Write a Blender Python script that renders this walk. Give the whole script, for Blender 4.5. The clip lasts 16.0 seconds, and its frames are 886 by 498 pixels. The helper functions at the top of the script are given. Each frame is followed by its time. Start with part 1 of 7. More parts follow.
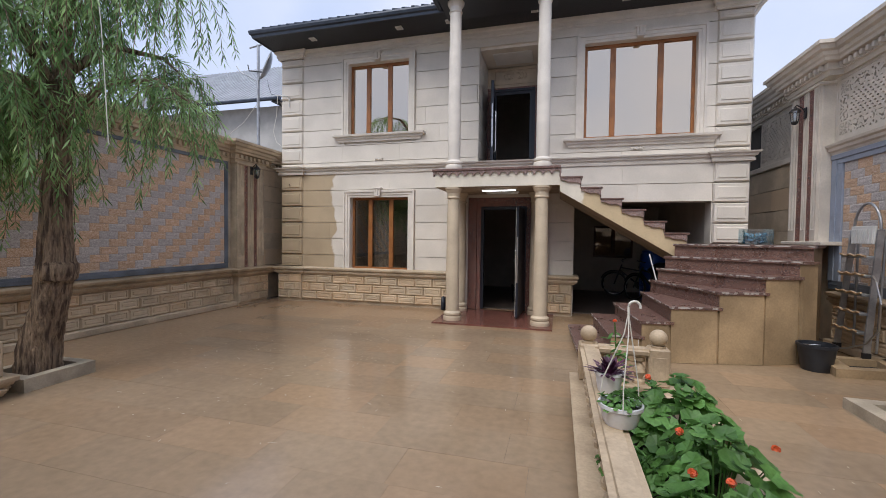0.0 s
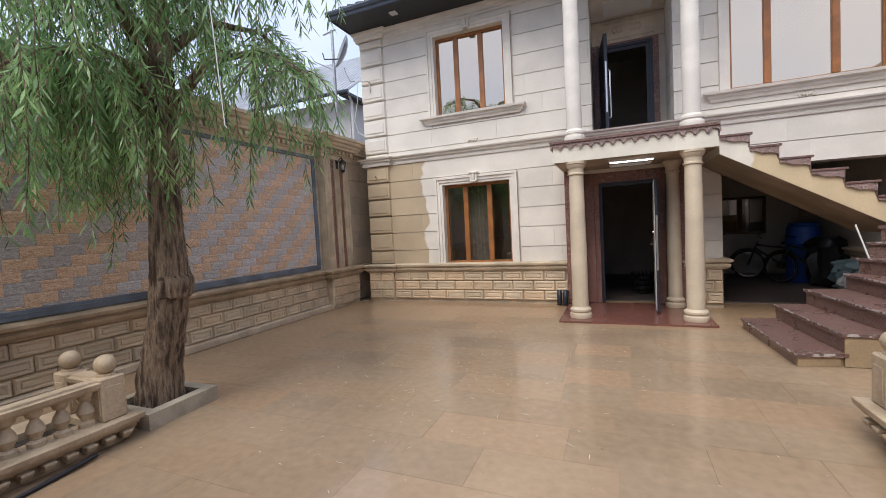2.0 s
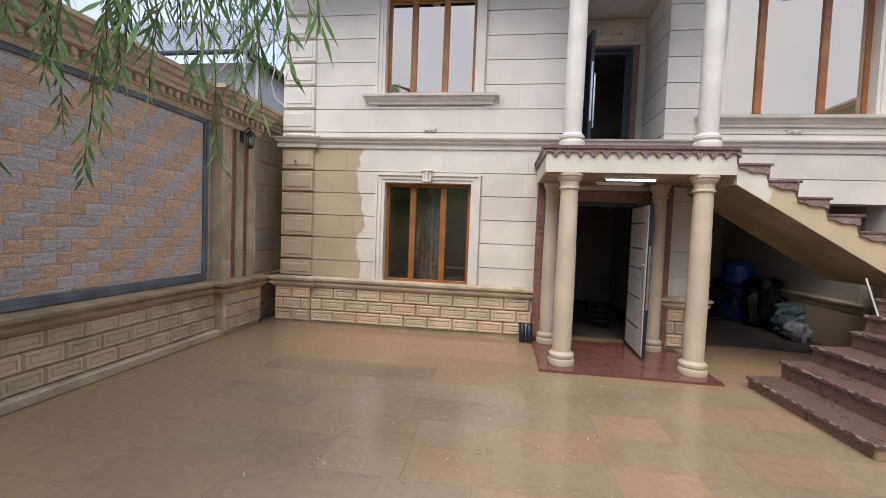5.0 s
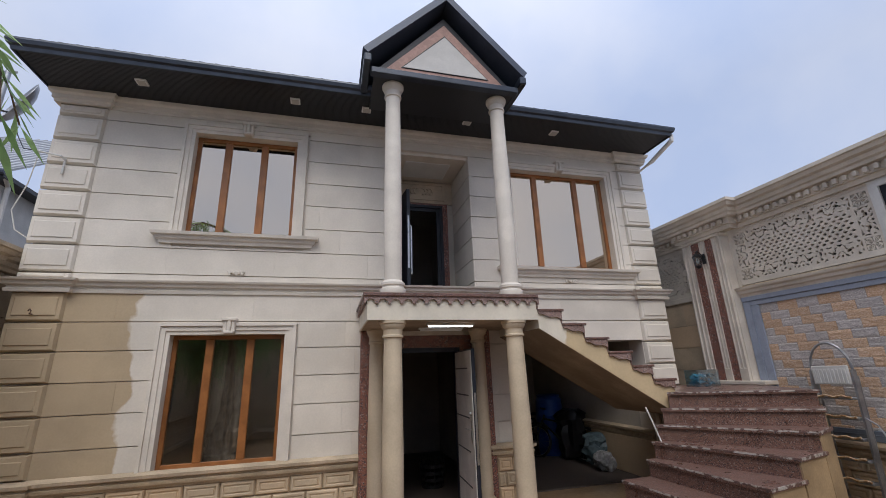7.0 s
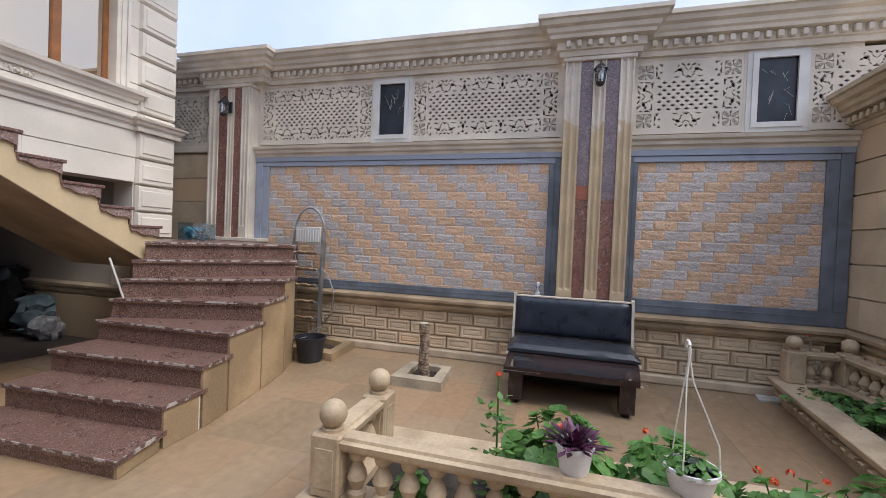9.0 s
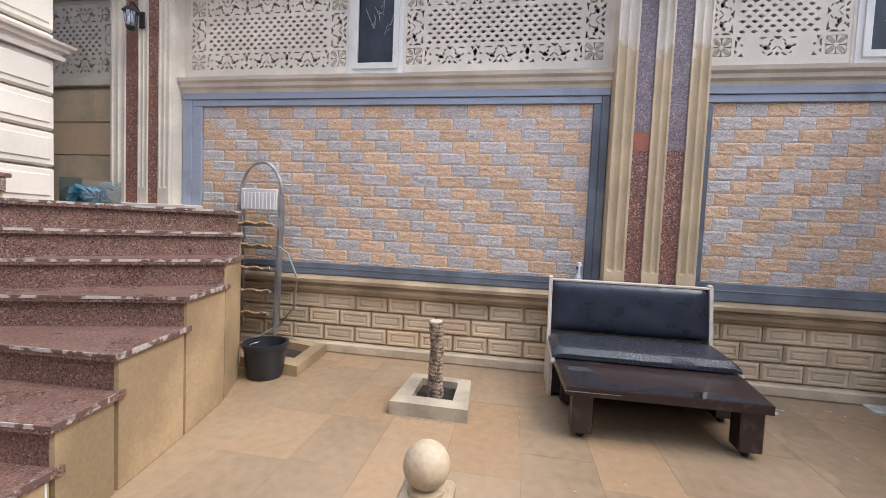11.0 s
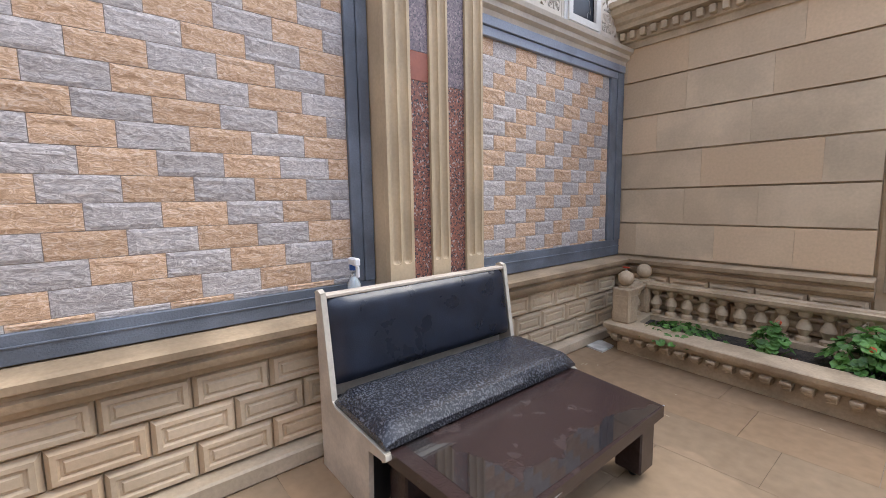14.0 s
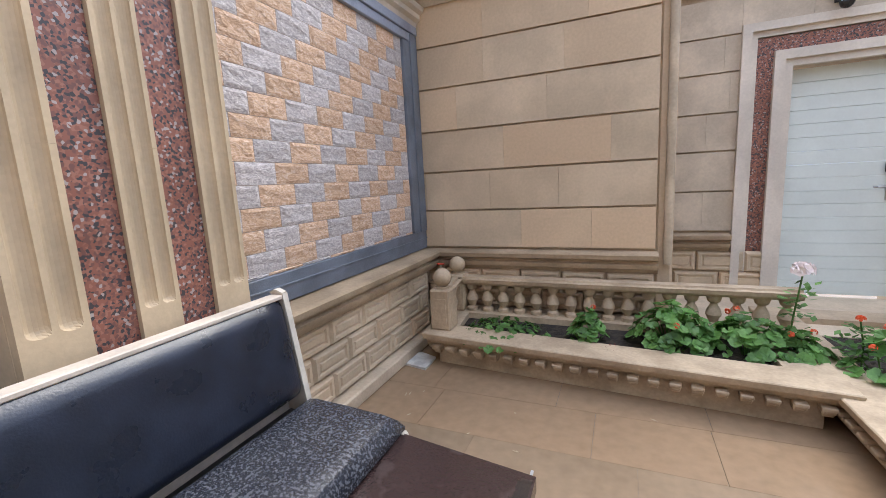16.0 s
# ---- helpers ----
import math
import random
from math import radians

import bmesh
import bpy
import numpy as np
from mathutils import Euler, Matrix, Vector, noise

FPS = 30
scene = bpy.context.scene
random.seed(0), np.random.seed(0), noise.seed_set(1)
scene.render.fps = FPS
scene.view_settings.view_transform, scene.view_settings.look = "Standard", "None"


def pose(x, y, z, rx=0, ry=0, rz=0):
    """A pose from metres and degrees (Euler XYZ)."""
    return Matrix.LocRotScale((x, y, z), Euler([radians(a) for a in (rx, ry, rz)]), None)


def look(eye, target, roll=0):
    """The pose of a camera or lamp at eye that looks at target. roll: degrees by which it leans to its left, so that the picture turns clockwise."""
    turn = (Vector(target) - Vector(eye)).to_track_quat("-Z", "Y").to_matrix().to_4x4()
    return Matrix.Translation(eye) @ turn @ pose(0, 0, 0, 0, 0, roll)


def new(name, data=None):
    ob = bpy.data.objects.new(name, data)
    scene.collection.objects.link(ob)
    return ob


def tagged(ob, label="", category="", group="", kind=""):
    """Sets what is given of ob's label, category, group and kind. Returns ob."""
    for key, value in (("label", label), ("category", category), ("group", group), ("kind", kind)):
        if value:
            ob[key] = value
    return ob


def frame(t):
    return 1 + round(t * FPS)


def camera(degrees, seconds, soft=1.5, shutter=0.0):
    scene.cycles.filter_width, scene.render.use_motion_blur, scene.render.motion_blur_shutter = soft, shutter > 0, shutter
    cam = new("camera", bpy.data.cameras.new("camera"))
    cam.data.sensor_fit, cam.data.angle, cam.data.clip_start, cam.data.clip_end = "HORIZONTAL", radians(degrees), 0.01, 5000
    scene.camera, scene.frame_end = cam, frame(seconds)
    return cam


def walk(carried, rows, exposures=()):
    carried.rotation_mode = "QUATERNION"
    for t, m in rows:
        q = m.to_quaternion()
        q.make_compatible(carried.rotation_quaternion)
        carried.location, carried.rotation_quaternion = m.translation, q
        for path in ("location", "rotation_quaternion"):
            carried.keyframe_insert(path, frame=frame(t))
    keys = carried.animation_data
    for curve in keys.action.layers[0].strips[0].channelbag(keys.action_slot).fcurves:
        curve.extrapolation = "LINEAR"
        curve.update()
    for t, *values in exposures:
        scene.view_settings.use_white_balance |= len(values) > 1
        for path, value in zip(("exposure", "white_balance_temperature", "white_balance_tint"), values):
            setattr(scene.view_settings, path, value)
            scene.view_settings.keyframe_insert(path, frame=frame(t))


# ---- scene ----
cam = camera(93.4, 16.0, soft=0.5)
PATH = [
    (0, (0.219, 0.253, 1.521), (-0.315, 2.18, 1.466), 0.7),
    (0.5, (-0.201, 0.473, 1.535), (-0.81, 2.377, 1.493), -1.1),
    (1, (-0.572, 0.562, 1.518), (-1.237, 2.448, 1.494), -1.3),
    (1.5, (-0.899, 0.652, 1.487), (-1.638, 2.51, 1.443), 1.0),
    (2, (-1.083, 0.845, 1.51), (-1.853, 2.688, 1.414), -3.0),
    (2.5, (-1.273, 1.01, 1.478), (-2.02, 2.862, 1.372), 1.2),
    (3, (-1.542, 1.219, 1.497), (-2.137, 3.126, 1.405), 1.5),
    (5.5, (-2.621, 2.451, 1.731), (-2.679, 4.449, 1.655), 1.9),
    (6, (-2.73, 2.605, 1.814), (-2.533, 4.546, 2.254), 0.1),
    (6.5, (-2.559, 2.601, 1.865), (-2.327, 4.461, 2.563), -0.9),
    (7, (-2.354, 2.597, 1.818), (-1.848, 4.448, 2.384), -2.0),
    (7.5, (-2.142, 2.733, 1.668), (-0.912, 4.294, 1.893), -1.4),
    (8, (-1.926, 2.903, 1.632), (-0.241, 3.975, 1.74), 1.7),
    (8.5, (-1.73, 3.025, 1.629), (0.133, 3.75, 1.652), 2.7),
    (11, (-0.163, 4.042, 1.4), (1.805, 4.385, 1.297), 2.5),
    (11.5, (0.136, 4.38, 1.402), (2.117, 4.625, 1.277), 2.9),
    (12, (0.494, 4.488, 1.4), (2.49, 4.463, 1.265), -1.6),
    (12.5, (0.812, 4.558, 1.41), (2.771, 4.202, 1.22), -1.6),
    (13, (1.172, 4.699, 1.433), (3.006, 3.929, 1.218), 0.9),
    (13.5, (1.495, 4.635, 1.437), (3.244, 3.688, 1.231), -1.4),
    (14, (1.845, 4.56, 1.443), (3.382, 3.301, 1.214), -1.0),
    (14.5, (2.149, 4.428, 1.458), (3.285, 2.799, 1.221), -0.8),
    (15, (2.213, 4.263, 1.485), (3.19, 2.533, 1.255), -3.1),
    (15.5, (2.269, 4.038, 1.501), (3.175, 2.273, 1.256), -4.6),
    (16, (2.438, 3.759, 1.446), (3.224, 1.948, 1.127), -3.1),
]
EXPOSURES = [(0.0, 0.36), (1.0, 0.54), (2.0, 0.68), (3.0, 0.65), (5.5, 0.64), (6.0, 0.18), (6.5, -0.1), (7.0, 0.04), (7.5, 0.4), (8.0, 0.5), (8.7, 0.58), (11.0, 1.14), (14.0, 1.25), (15.2, 1.27), (16.0, 1.5)]
walk(cam, [(t, look(eye, target, roll)) for t, eye, target, roll in PATH], EXPOSURES)

# ---- sky and sun: a bright overcast day ----
SUN_EL, SUN_AZ = 54.0, 203.0
world = bpy.data.worlds.new("overcast_sky")
scene.world = world
world.use_nodes = True
wn, wl = world.node_tree.nodes, world.node_tree.links
wn.clear()
sky = wn.new("ShaderNodeTexSky")
sky.sky_type, sky.sun_disc = "NISHITA", False
sky.sun_elevation, sky.sun_rotation = radians(SUN_EL), radians(SUN_AZ)
sky_bg = wn.new("ShaderNodeBackground")
sky_bg.inputs["Strength"].default_value = 0.06
wl.new(sky.outputs[0], sky_bg.inputs["Color"])
coord = wn.new("ShaderNodeTexCoord")
split = wn.new("ShaderNodeSeparateXYZ")
wl.new(coord.outputs["Generated"], split.inputs[0])
height = wn.new("ShaderNodeMapRange")
height.inputs["From Min"].default_value, height.inputs["From Max"].default_value = 0.0, 1.0
height.inputs["To Min"].default_value, height.inputs["To Max"].default_value = 0.64, 1.6
rise = wn.new("ShaderNodeMath")
rise.operation = "POWER"
rise.inputs[1].default_value = 2.1
rise.use_clamp = True
up_only = wn.new("ShaderNodeMath")
up_only.operation = "MAXIMUM"
wl.new(split.outputs["Z"], up_only.inputs[0])
wl.new(up_only.outputs[0], rise.inputs[0])
wl.new(rise.outputs[0], height.inputs["Value"])
cloud = wn.new("ShaderNodeTexNoise")
cloud.inputs["Scale"].default_value, cloud.inputs["Detail"].default_value = 2.2, 6.0
wl.new(coord.outputs["Generated"], cloud.inputs["Vector"])
cloud_ramp = wn.new("ShaderNodeValToRGB")
cloud_ramp.color_ramp.elements[0].position, cloud_ramp.color_ramp.elements[1].position = 0.35, 0.68
cloud_ramp.color_ramp.elements[0].color = (0.58, 0.70, 1.0, 1)
cloud_ramp.color_ramp.elements[1].color = (0.82, 0.88, 1.06, 1)
wl.new(cloud.outputs["Fac"], cloud_ramp.inputs[0])
cloud_bg = wn.new("ShaderNodeBackground")
wl.new(cloud_ramp.outputs[0], cloud_bg.inputs["Color"])
wl.new(height.outputs[0], cloud_bg.inputs["Strength"])
sky_mix = wn.new("ShaderNodeMixShader")
sky_mix.inputs[0].default_value = 0.85
wl.new(sky_bg.outputs[0], sky_mix.inputs[1])
wl.new(cloud_bg.outputs[0], sky_mix.inputs[2])
sky_out = wn.new("ShaderNodeOutputWorld")
wl.new(sky_mix.outputs[0], sky_out.inputs[0])

sun = new("sun", bpy.data.lights.new("sun", "SUN"))
sun.data.energy, sun.data.angle, sun.data.color = 1.8, radians(40), (1.0, 0.95, 0.88)
sun.matrix_world = look((0, 0, 20), (2.0, 9.2, 20 - 13.0))


# ---- materials ----
def surface(name, colour, rough=0.7, vary=0.12, scale=6.0, fine=60.0, bump=0.15, metal=0.0, tint=0.0, second=None, spread=(0.42, 0.62), coat=0.0, rough_vary=0.1, island=False, relief=0.01, hue=None):
    """A worn surface: blotches and grain at two scales, with relief; tint varies it from piece to piece."""
    m = bpy.data.materials.new(name)
    m.use_nodes = True
    n, l = m.node_tree.nodes, m.node_tree.links
    b = n["Principled BSDF"]
    tc = n.new("ShaderNodeTexCoord")
    geo = n.new("ShaderNodeNewGeometry")
    big = n.new("ShaderNodeTexNoise")
    big.inputs["Scale"].default_value, big.inputs["Detail"].default_value = scale, 5.0
    l.new(geo.outputs["Position"], big.inputs["Vector"])
    small = n.new("ShaderNodeTexNoise")
    small.inputs["Scale"].default_value, small.inputs["Detail"].default_value = fine, 4.0
    l.new(geo.outputs["Position"], small.inputs["Vector"])
    other = second or tuple(c * (1 - 2.2 * vary) for c in colour)
    ramp = n.new("ShaderNodeValToRGB")
    ramp.color_ramp.elements[0].position, ramp.color_ramp.elements[1].position = spread
    ramp.color_ramp.elements[0].color, ramp.color_ramp.elements[1].color = (*other, 1), (*colour, 1)
    l.new(big.outputs["Fac"], ramp.inputs[0])
    grain = n.new("ShaderNodeMapRange")
    grain.inputs["To Min"].default_value, grain.inputs["To Max"].default_value = 1 - 1.6 * vary, 1 + 1.6 * vary
    l.new(small.outputs["Fac"], grain.inputs["Value"])
    last = grain.outputs[0]
    if tint:
        piece = n.new("ShaderNodeObjectInfo")
        tone = n.new("ShaderNodeMapRange")
        tone.inputs["To Min"].default_value, tone.inputs["To Max"].default_value = 1 - tint, 1 + tint
        l.new(geo.outputs["Random Per Island"] if island else piece.outputs["Random"], tone.inputs["Value"])
        times = n.new("ShaderNodeMath")
        times.operation = "MULTIPLY"
        l.new(last, times.inputs[0]), l.new(tone.outputs[0], times.inputs[1])
        last = times.outputs[0]
    colour_out = ramp.outputs[0]
    if hue:
        piece2 = n.new("ShaderNodeObjectInfo")
        wn2 = n.new("ShaderNodeTexWhiteNoise")
        wn2.noise_dimensions = "1D"
        l.new(geo.outputs["Random Per Island"] if island else piece2.outputs["Random"], wn2.inputs["W"])
        pick = n.new("ShaderNodeMapRange")
        pick.inputs["From Min"].default_value, pick.inputs["From Max"].default_value = 0.5, 1.0
        l.new(wn2.outputs["Value"], pick.inputs["Value"])
        other_mix = n.new("ShaderNodeMix")
        other_mix.data_type = "RGBA"
        other_mix.inputs["B"].default_value = (*hue, 1)
        l.new(pick.outputs[0], other_mix.inputs["Factor"]), l.new(ramp.outputs[0], other_mix.inputs["A"])
        colour_out = other_mix.outputs["Result"]
    mul = n.new("ShaderNodeVectorMath")
    mul.operation = "SCALE"
    l.new(colour_out, mul.inputs[0]), l.new(last, mul.inputs["Scale"])
    l.new(mul.outputs[0], b.inputs["Base Color"])
    rr = n.new("ShaderNodeMapRange")
    rr.inputs["To Min"].default_value, rr.inputs["To Max"].default_value = max(0.03, rough - rough_vary), min(1, rough + rough_vary)
    l.new(big.outputs["Fac"], rr.inputs["Value"]), l.new(rr.outputs[0], b.inputs["Roughness"])
    b.inputs["Metallic"].default_value = metal
    b.inputs["Coat Weight"].default_value = coat
    if bump:
        bp = n.new("ShaderNodeBump")
        bp.inputs["Strength"].default_value, bp.inputs["Distance"].default_value = bump, relief
        l.new(small.outputs["Fac"], bp.inputs["Height"]), l.new(bp.outputs[0], b.inputs["Normal"])
    return m


def granite(name, base, specks, scale=90.0, rough=0.25):
    """Polished speckled stone: cells of several colours."""
    m = bpy.data.materials.new(name)
    m.use_nodes = True
    n, l = m.node_tree.nodes, m.node_tree.links
    b = n["Principled BSDF"]
    geo = n.new("ShaderNodeNewGeometry")
    vor = n.new("ShaderNodeTexVoronoi")
    vor.inputs["Scale"].default_value = scale
    l.new(geo.outputs["Position"], vor.inputs["Vector"])
    bw = n.new("ShaderNodeSeparateColor")
    l.new(vor.outputs["Color"], bw.inputs[0])
    ramp = n.new("ShaderNodeValToRGB")
    ramp.color_ramp.interpolation = "CONSTANT"
    els = ramp.color_ramp.elements
    els[0].position, els[0].color = 0.0, (*base, 1)
    els[1].position, els[1].color = specks[0][0], (*specks[0][1], 1)
    for p, c in specks[1:]:
        e = els.new(p)
        e.color = (*c, 1)
    l.new(bw.outputs[0], ramp.inputs[0])
    blot = n.new("ShaderNodeTexNoise")
    blot.inputs["Scale"].default_value = 5.0
    l.new(geo.outputs["Position"], blot.inputs["Vector"])
    tone = n.new("ShaderNodeMapRange")
    tone.inputs["To Min"].default_value, tone.inputs["To Max"].default_value = 0.7, 1.3
    l.new(blot.outputs["Fac"], tone.inputs["Value"])
    mul = n.new("ShaderNodeVectorMath")
    mul.operation = "SCALE"
    l.new(ramp.outputs[0], mul.inputs[0]), l.new(tone.outputs[0], mul.inputs["Scale"])
    l.new(mul.outputs[0], b.inputs["Base Color"])
    rr = n.new("ShaderNodeMapRange")
    rr.inputs["To Min"].default_value, rr.inputs["To Max"].default_value = rough, rough + 0.25
    l.new(blot.outputs["Fac"], rr.inputs["Value"]), l.new(rr.outputs[0], b.inputs["Roughness"])
    return m


def glass(name, colour, mirror, rough=0.02, sheen=(1, 1, 1)):
    """A coated pane: part mirror, part clear."""
    m = bpy.data.materials.new(name)
    m.use_nodes = True
    n, l = m.node_tree.nodes, m.node_tree.links
    n.remove(n["Principled BSDF"])
    g = n.new("ShaderNodeBsdfGlossy")
    g.inputs["Roughness"].default_value, g.inputs["Color"].default_value = rough, (*sheen, 1)
    tr = n.new("ShaderNodeBsdfTransparent")
    tr.inputs["Color"].default_value = (*colour, 1)
    mx = n.new("ShaderNodeMixShader")
    mx.inputs[0].default_value = mirror
    l.new(tr.outputs[0], mx.inputs[1]), l.new(g.outputs[0], mx.inputs[2])
    l.new(mx.outputs[0], n["Material Output"].inputs[0])
    return m


def glow(name, colour, strength):
    m = bpy.data.materials.new(name)
    m.use_nodes = True
    b = m.node_tree.nodes["Principled BSDF"]
    b.inputs["Emission Color"].default_value, b.inputs["Emission Strength"].default_value = (*colour, 1), strength
    return m


def stained_or_shaded(m, dark, where, spread=0.25, scale=2.2):
    """A damp stain or painted shade with an uneven edge over part of a stone wall or floor: where = (axis, low, high)
    limits in metres.
    """
    n, l = m.node_tree.nodes, m.node_tree.links
    b = n["Principled BSDF"]
    old = b.inputs["Base Color"].links[0].from_socket
    geo = n.new("ShaderNodeNewGeometry")
    sep = n.new("ShaderNodeSeparateXYZ")
    noi = n.new("ShaderNodeTexNoise")
    noi.inputs["Scale"].default_value, noi.inputs["Detail"].default_value = scale, 4.0
    l.new(geo.outputs["Position"], sep.inputs[0]), l.new(geo.outputs["Position"], noi.inputs["Vector"])
    fac = None
    for axis, low, high in where:
        for edge, sign in ((low, 1), (high, -1)):
            mr = n.new("ShaderNodeMath")
            mr.operation = "MULTIPLY_ADD"
            mr.inputs[1].default_value, mr.inputs[2].default_value = sign, -sign * edge
            l.new(sep.outputs[axis], mr.inputs[0])
            ad = n.new("ShaderNodeMath")
            ad.operation = "MULTIPLY_ADD"
            ad.inputs[1].default_value = spread * 2
            l.new(noi.outputs["Fac"], ad.inputs[0]), l.new(mr.outputs[0], ad.inputs[2])
            st = n.new("ShaderNodeMapRange")
            st.inputs["From Min"].default_value, st.inputs["From Max"].default_value = spread - 0.02, spread + 0.02
            l.new(ad.outputs[0], st.inputs["Value"])
            if fac is None:
                fac = st.outputs[0]
            else:
                mm = n.new("ShaderNodeMath")
                mm.operation = "MULTIPLY"
                l.new(fac, mm.inputs[0]), l.new(st.outputs[0], mm.inputs[1])
                fac = mm.outputs[0]
    mix = n.new("ShaderNodeMix")
    mix.data_type, mix.blend_type = "RGBA", "MULTIPLY"
    mix.inputs["B"].default_value = (*dark, 1)
    l.new(fac, mix.inputs["Factor"]), l.new(old, mix.inputs["A"]), l.new(mix.outputs["Result"], b.inputs["Base Color"])
    return m


LIME = stained_or_shaded(surface("pale_limestone", (0.735, 0.675, 0.595), 0.75, 0.05, 1.6, 40, 0.08, tint=0.045), (0.66, 0.56, 0.42), [("X", -7.0, -4.75), ("Z", 0.0, 3.02)])
LIME_TRIM = surface("pale_limestone_trim", (0.735, 0.675, 0.598), 0.72, 0.05, 3.0, 50, 0.08)
SAND = surface("tan_sandstone", (0.605, 0.48, 0.335), 0.7, 0.09, 2.5, 45, 0.12, tint=0.08, hue=(0.62, 0.455, 0.295))
WET_SAND = surface("wet_brown_sandstone", (0.42, 0.30, 0.175), 0.5, 0.15, 1.8, 45, 0.12, tint=0.1)
PILASTER = stained_or_shaded(surface("pilaster_stone", (0.69, 0.62, 0.53), 0.65, 0.08, 2.5, 50, 0.1), (0.84, 0.73, 0.56), [("Z", -1.0, 3.1), ("Y", -5.0, 5.0)], 0.35, 3.0)
LEDGE_STONE = surface("damp_ledge_stone", (0.46, 0.345, 0.225), 0.55, 0.15, 2.5, 45, 0.15)
SAND_TRIM = surface("tan_sandstone_trim", (0.58, 0.465, 0.33), 0.65, 0.12, 3.0, 45, 0.15)
CREAM = surface("cream_stone", (0.69, 0.62, 0.53), 0.7, 0.08, 2.5, 50, 0.1)
COLUMN = surface("yellowish_column_stone", (0.62, 0.51, 0.37), 0.6, 0.08, 2.0, 50, 0.06)
PAINT = stained_or_shaded(surface("cream_painted_plaster", (0.74, 0.68, 0.57), 0.7, 0.06, 2.0, 30, 0.05), (0.8, 0.68, 0.5), [("X", 0.6, 3.0), ("Z", 0.0, 2.3)])
TAN_PANEL = surface("tan_carved_stone", (0.62, 0.52, 0.40), 0.7, 0.1, 3.0, 50, 0.12)
RED_GRANITE = granite("red_granite", (0.25, 0.10, 0.07), [(0.38, (0.32, 0.145, 0.105)), (0.58, (0.05, 0.045, 0.05)), (0.78, (0.17, 0.08, 0.065)), (0.93, (0.38, 0.33, 0.31))], 105, 0.3)
BROWN_GRANITE = granite("wet_brown_granite", (0.145, 0.078, 0.060), [(0.35, (0.20, 0.105, 0.08)), (0.62, (0.06, 0.042, 0.04)), (0.80, (0.23, 0.145, 0.12)), (0.95, (0.29, 0.24, 0.22))], 120, 0.18)
WET_RED = granite("wet_red_granite", (0.15, 0.055, 0.04), [(0.4, (0.19, 0.075, 0.055)), (0.66, (0.085, 0.045, 0.04)), (0.85, (0.22, 0.11, 0.085))], 150, 0.06)
PINK_GRANITE = granite("dusty_pink_granite", (0.24, 0.15, 0.13), [(0.38, (0.29, 0.19, 0.165)), (0.62, (0.11, 0.08, 0.075)), (0.8, (0.34, 0.25, 0.22)), (0.94, (0.42, 0.37, 0.35))], 110, 0.4)
TREAD_EDGE = surface("chipped_pale_edge", (0.42, 0.38, 0.35), 0.6, 0.2, 12, 80, 0.2, second=(0.12, 0.07, 0.06), spread=(0.48, 0.54))
SLATE = surface("blue_grey_slate_border", (0.165, 0.192, 0.235), 0.5, 0.16, 3.0, 110, 0.5, relief=0.004)
SLATE_WORN = surface("worn_blue_border", (0.30, 0.34, 0.42), 0.55, 0.12, 2.5, 60, 0.1, second=(0.20, 0.23, 0.28), spread=(0.3, 0.45))


def split_face(name, low, mid, high):
    """Split stone: layered ledges with pale crests and darker hollows, running along the bed."""
    m = surface(name, mid, 0.8, 0.05, 5.0, 40, 0.0, tint=0.10)
    n, l = m.node_tree.nodes, m.node_tree.links
    b = n["Principled BSDF"]
    geo = n.new("ShaderNodeNewGeometry")
    flat = n.new("ShaderNodeMapping")
    flat.inputs["Scale"].default_value = (1.0, 1.0, 2.4)
    l.new(geo.outputs["Position"], flat.inputs["Vector"])
    rock = n.new("ShaderNodeTexNoise")
    rock.inputs["Scale"].default_value, rock.inputs["Detail"].default_value, rock.inputs["Distortion"].default_value = 19.0, 8.0, 2.2
    rock.inputs["Roughness"].default_value = 0.62
    l.new(flat.outputs[0], rock.inputs["Vector"])
    ramp = n.new("ShaderNodeValToRGB")
    els = ramp.color_ramp.elements
    els[0].position, els[0].color = 0.36, (*low, 1)
    els[1].position, els[1].color = 0.66, (*high, 1)
    els.new(0.5).color = (*mid, 1)
    l.new(rock.outputs["Fac"], ramp.inputs[0])
    scale = [q for q in n if q.type == "VECT_MATH"][0]
    l.new(ramp.outputs[0], scale.inputs[0])
    bp = n.new("ShaderNodeBump")
    bp.inputs["Strength"].default_value, bp.inputs["Distance"].default_value = 0.75, 0.007
    l.new(rock.outputs["Fac"], bp.inputs["Height"]), l.new(bp.outputs[0], b.inputs["Normal"])
    return m


BRICK_ORANGE = split_face("orange_split_stone", (0.46, 0.285, 0.17), (0.635, 0.425, 0.275), (0.76, 0.605, 0.48))
BRICK_GREY = split_face("grey_split_stone", (0.35, 0.32, 0.315), (0.50, 0.458, 0.44), (0.70, 0.655, 0.63))
GROUT = surface("sandy_grout", (0.34, 0.28, 0.235), 0.9, 0.1, 8, 70, 0.2)
FLOOR = surface("wet_sandstone_paving", (0.318, 0.228, 0.146), 0.14, 0.13, 1.1, 14, 0.012, tint=0.06, hue=(0.335, 0.22, 0.13), rough_vary=0.15, second=(0.262, 0.187, 0.119), spread=(0.34, 0.64))
# Rear corner: shade of the tall walls and damp, painted into the paving.
stained_or_shaded(FLOOR, (0.86, 0.865, 0.87), [("X", 1.2, 4.4), ("Y", -0.2, 2.15)], 0.6, 1.6)
FLOOR_JOINT = surface("dark_paving_joint", (0.19, 0.14, 0.095), 0.5, 0.1, 4, 60, 0.1)
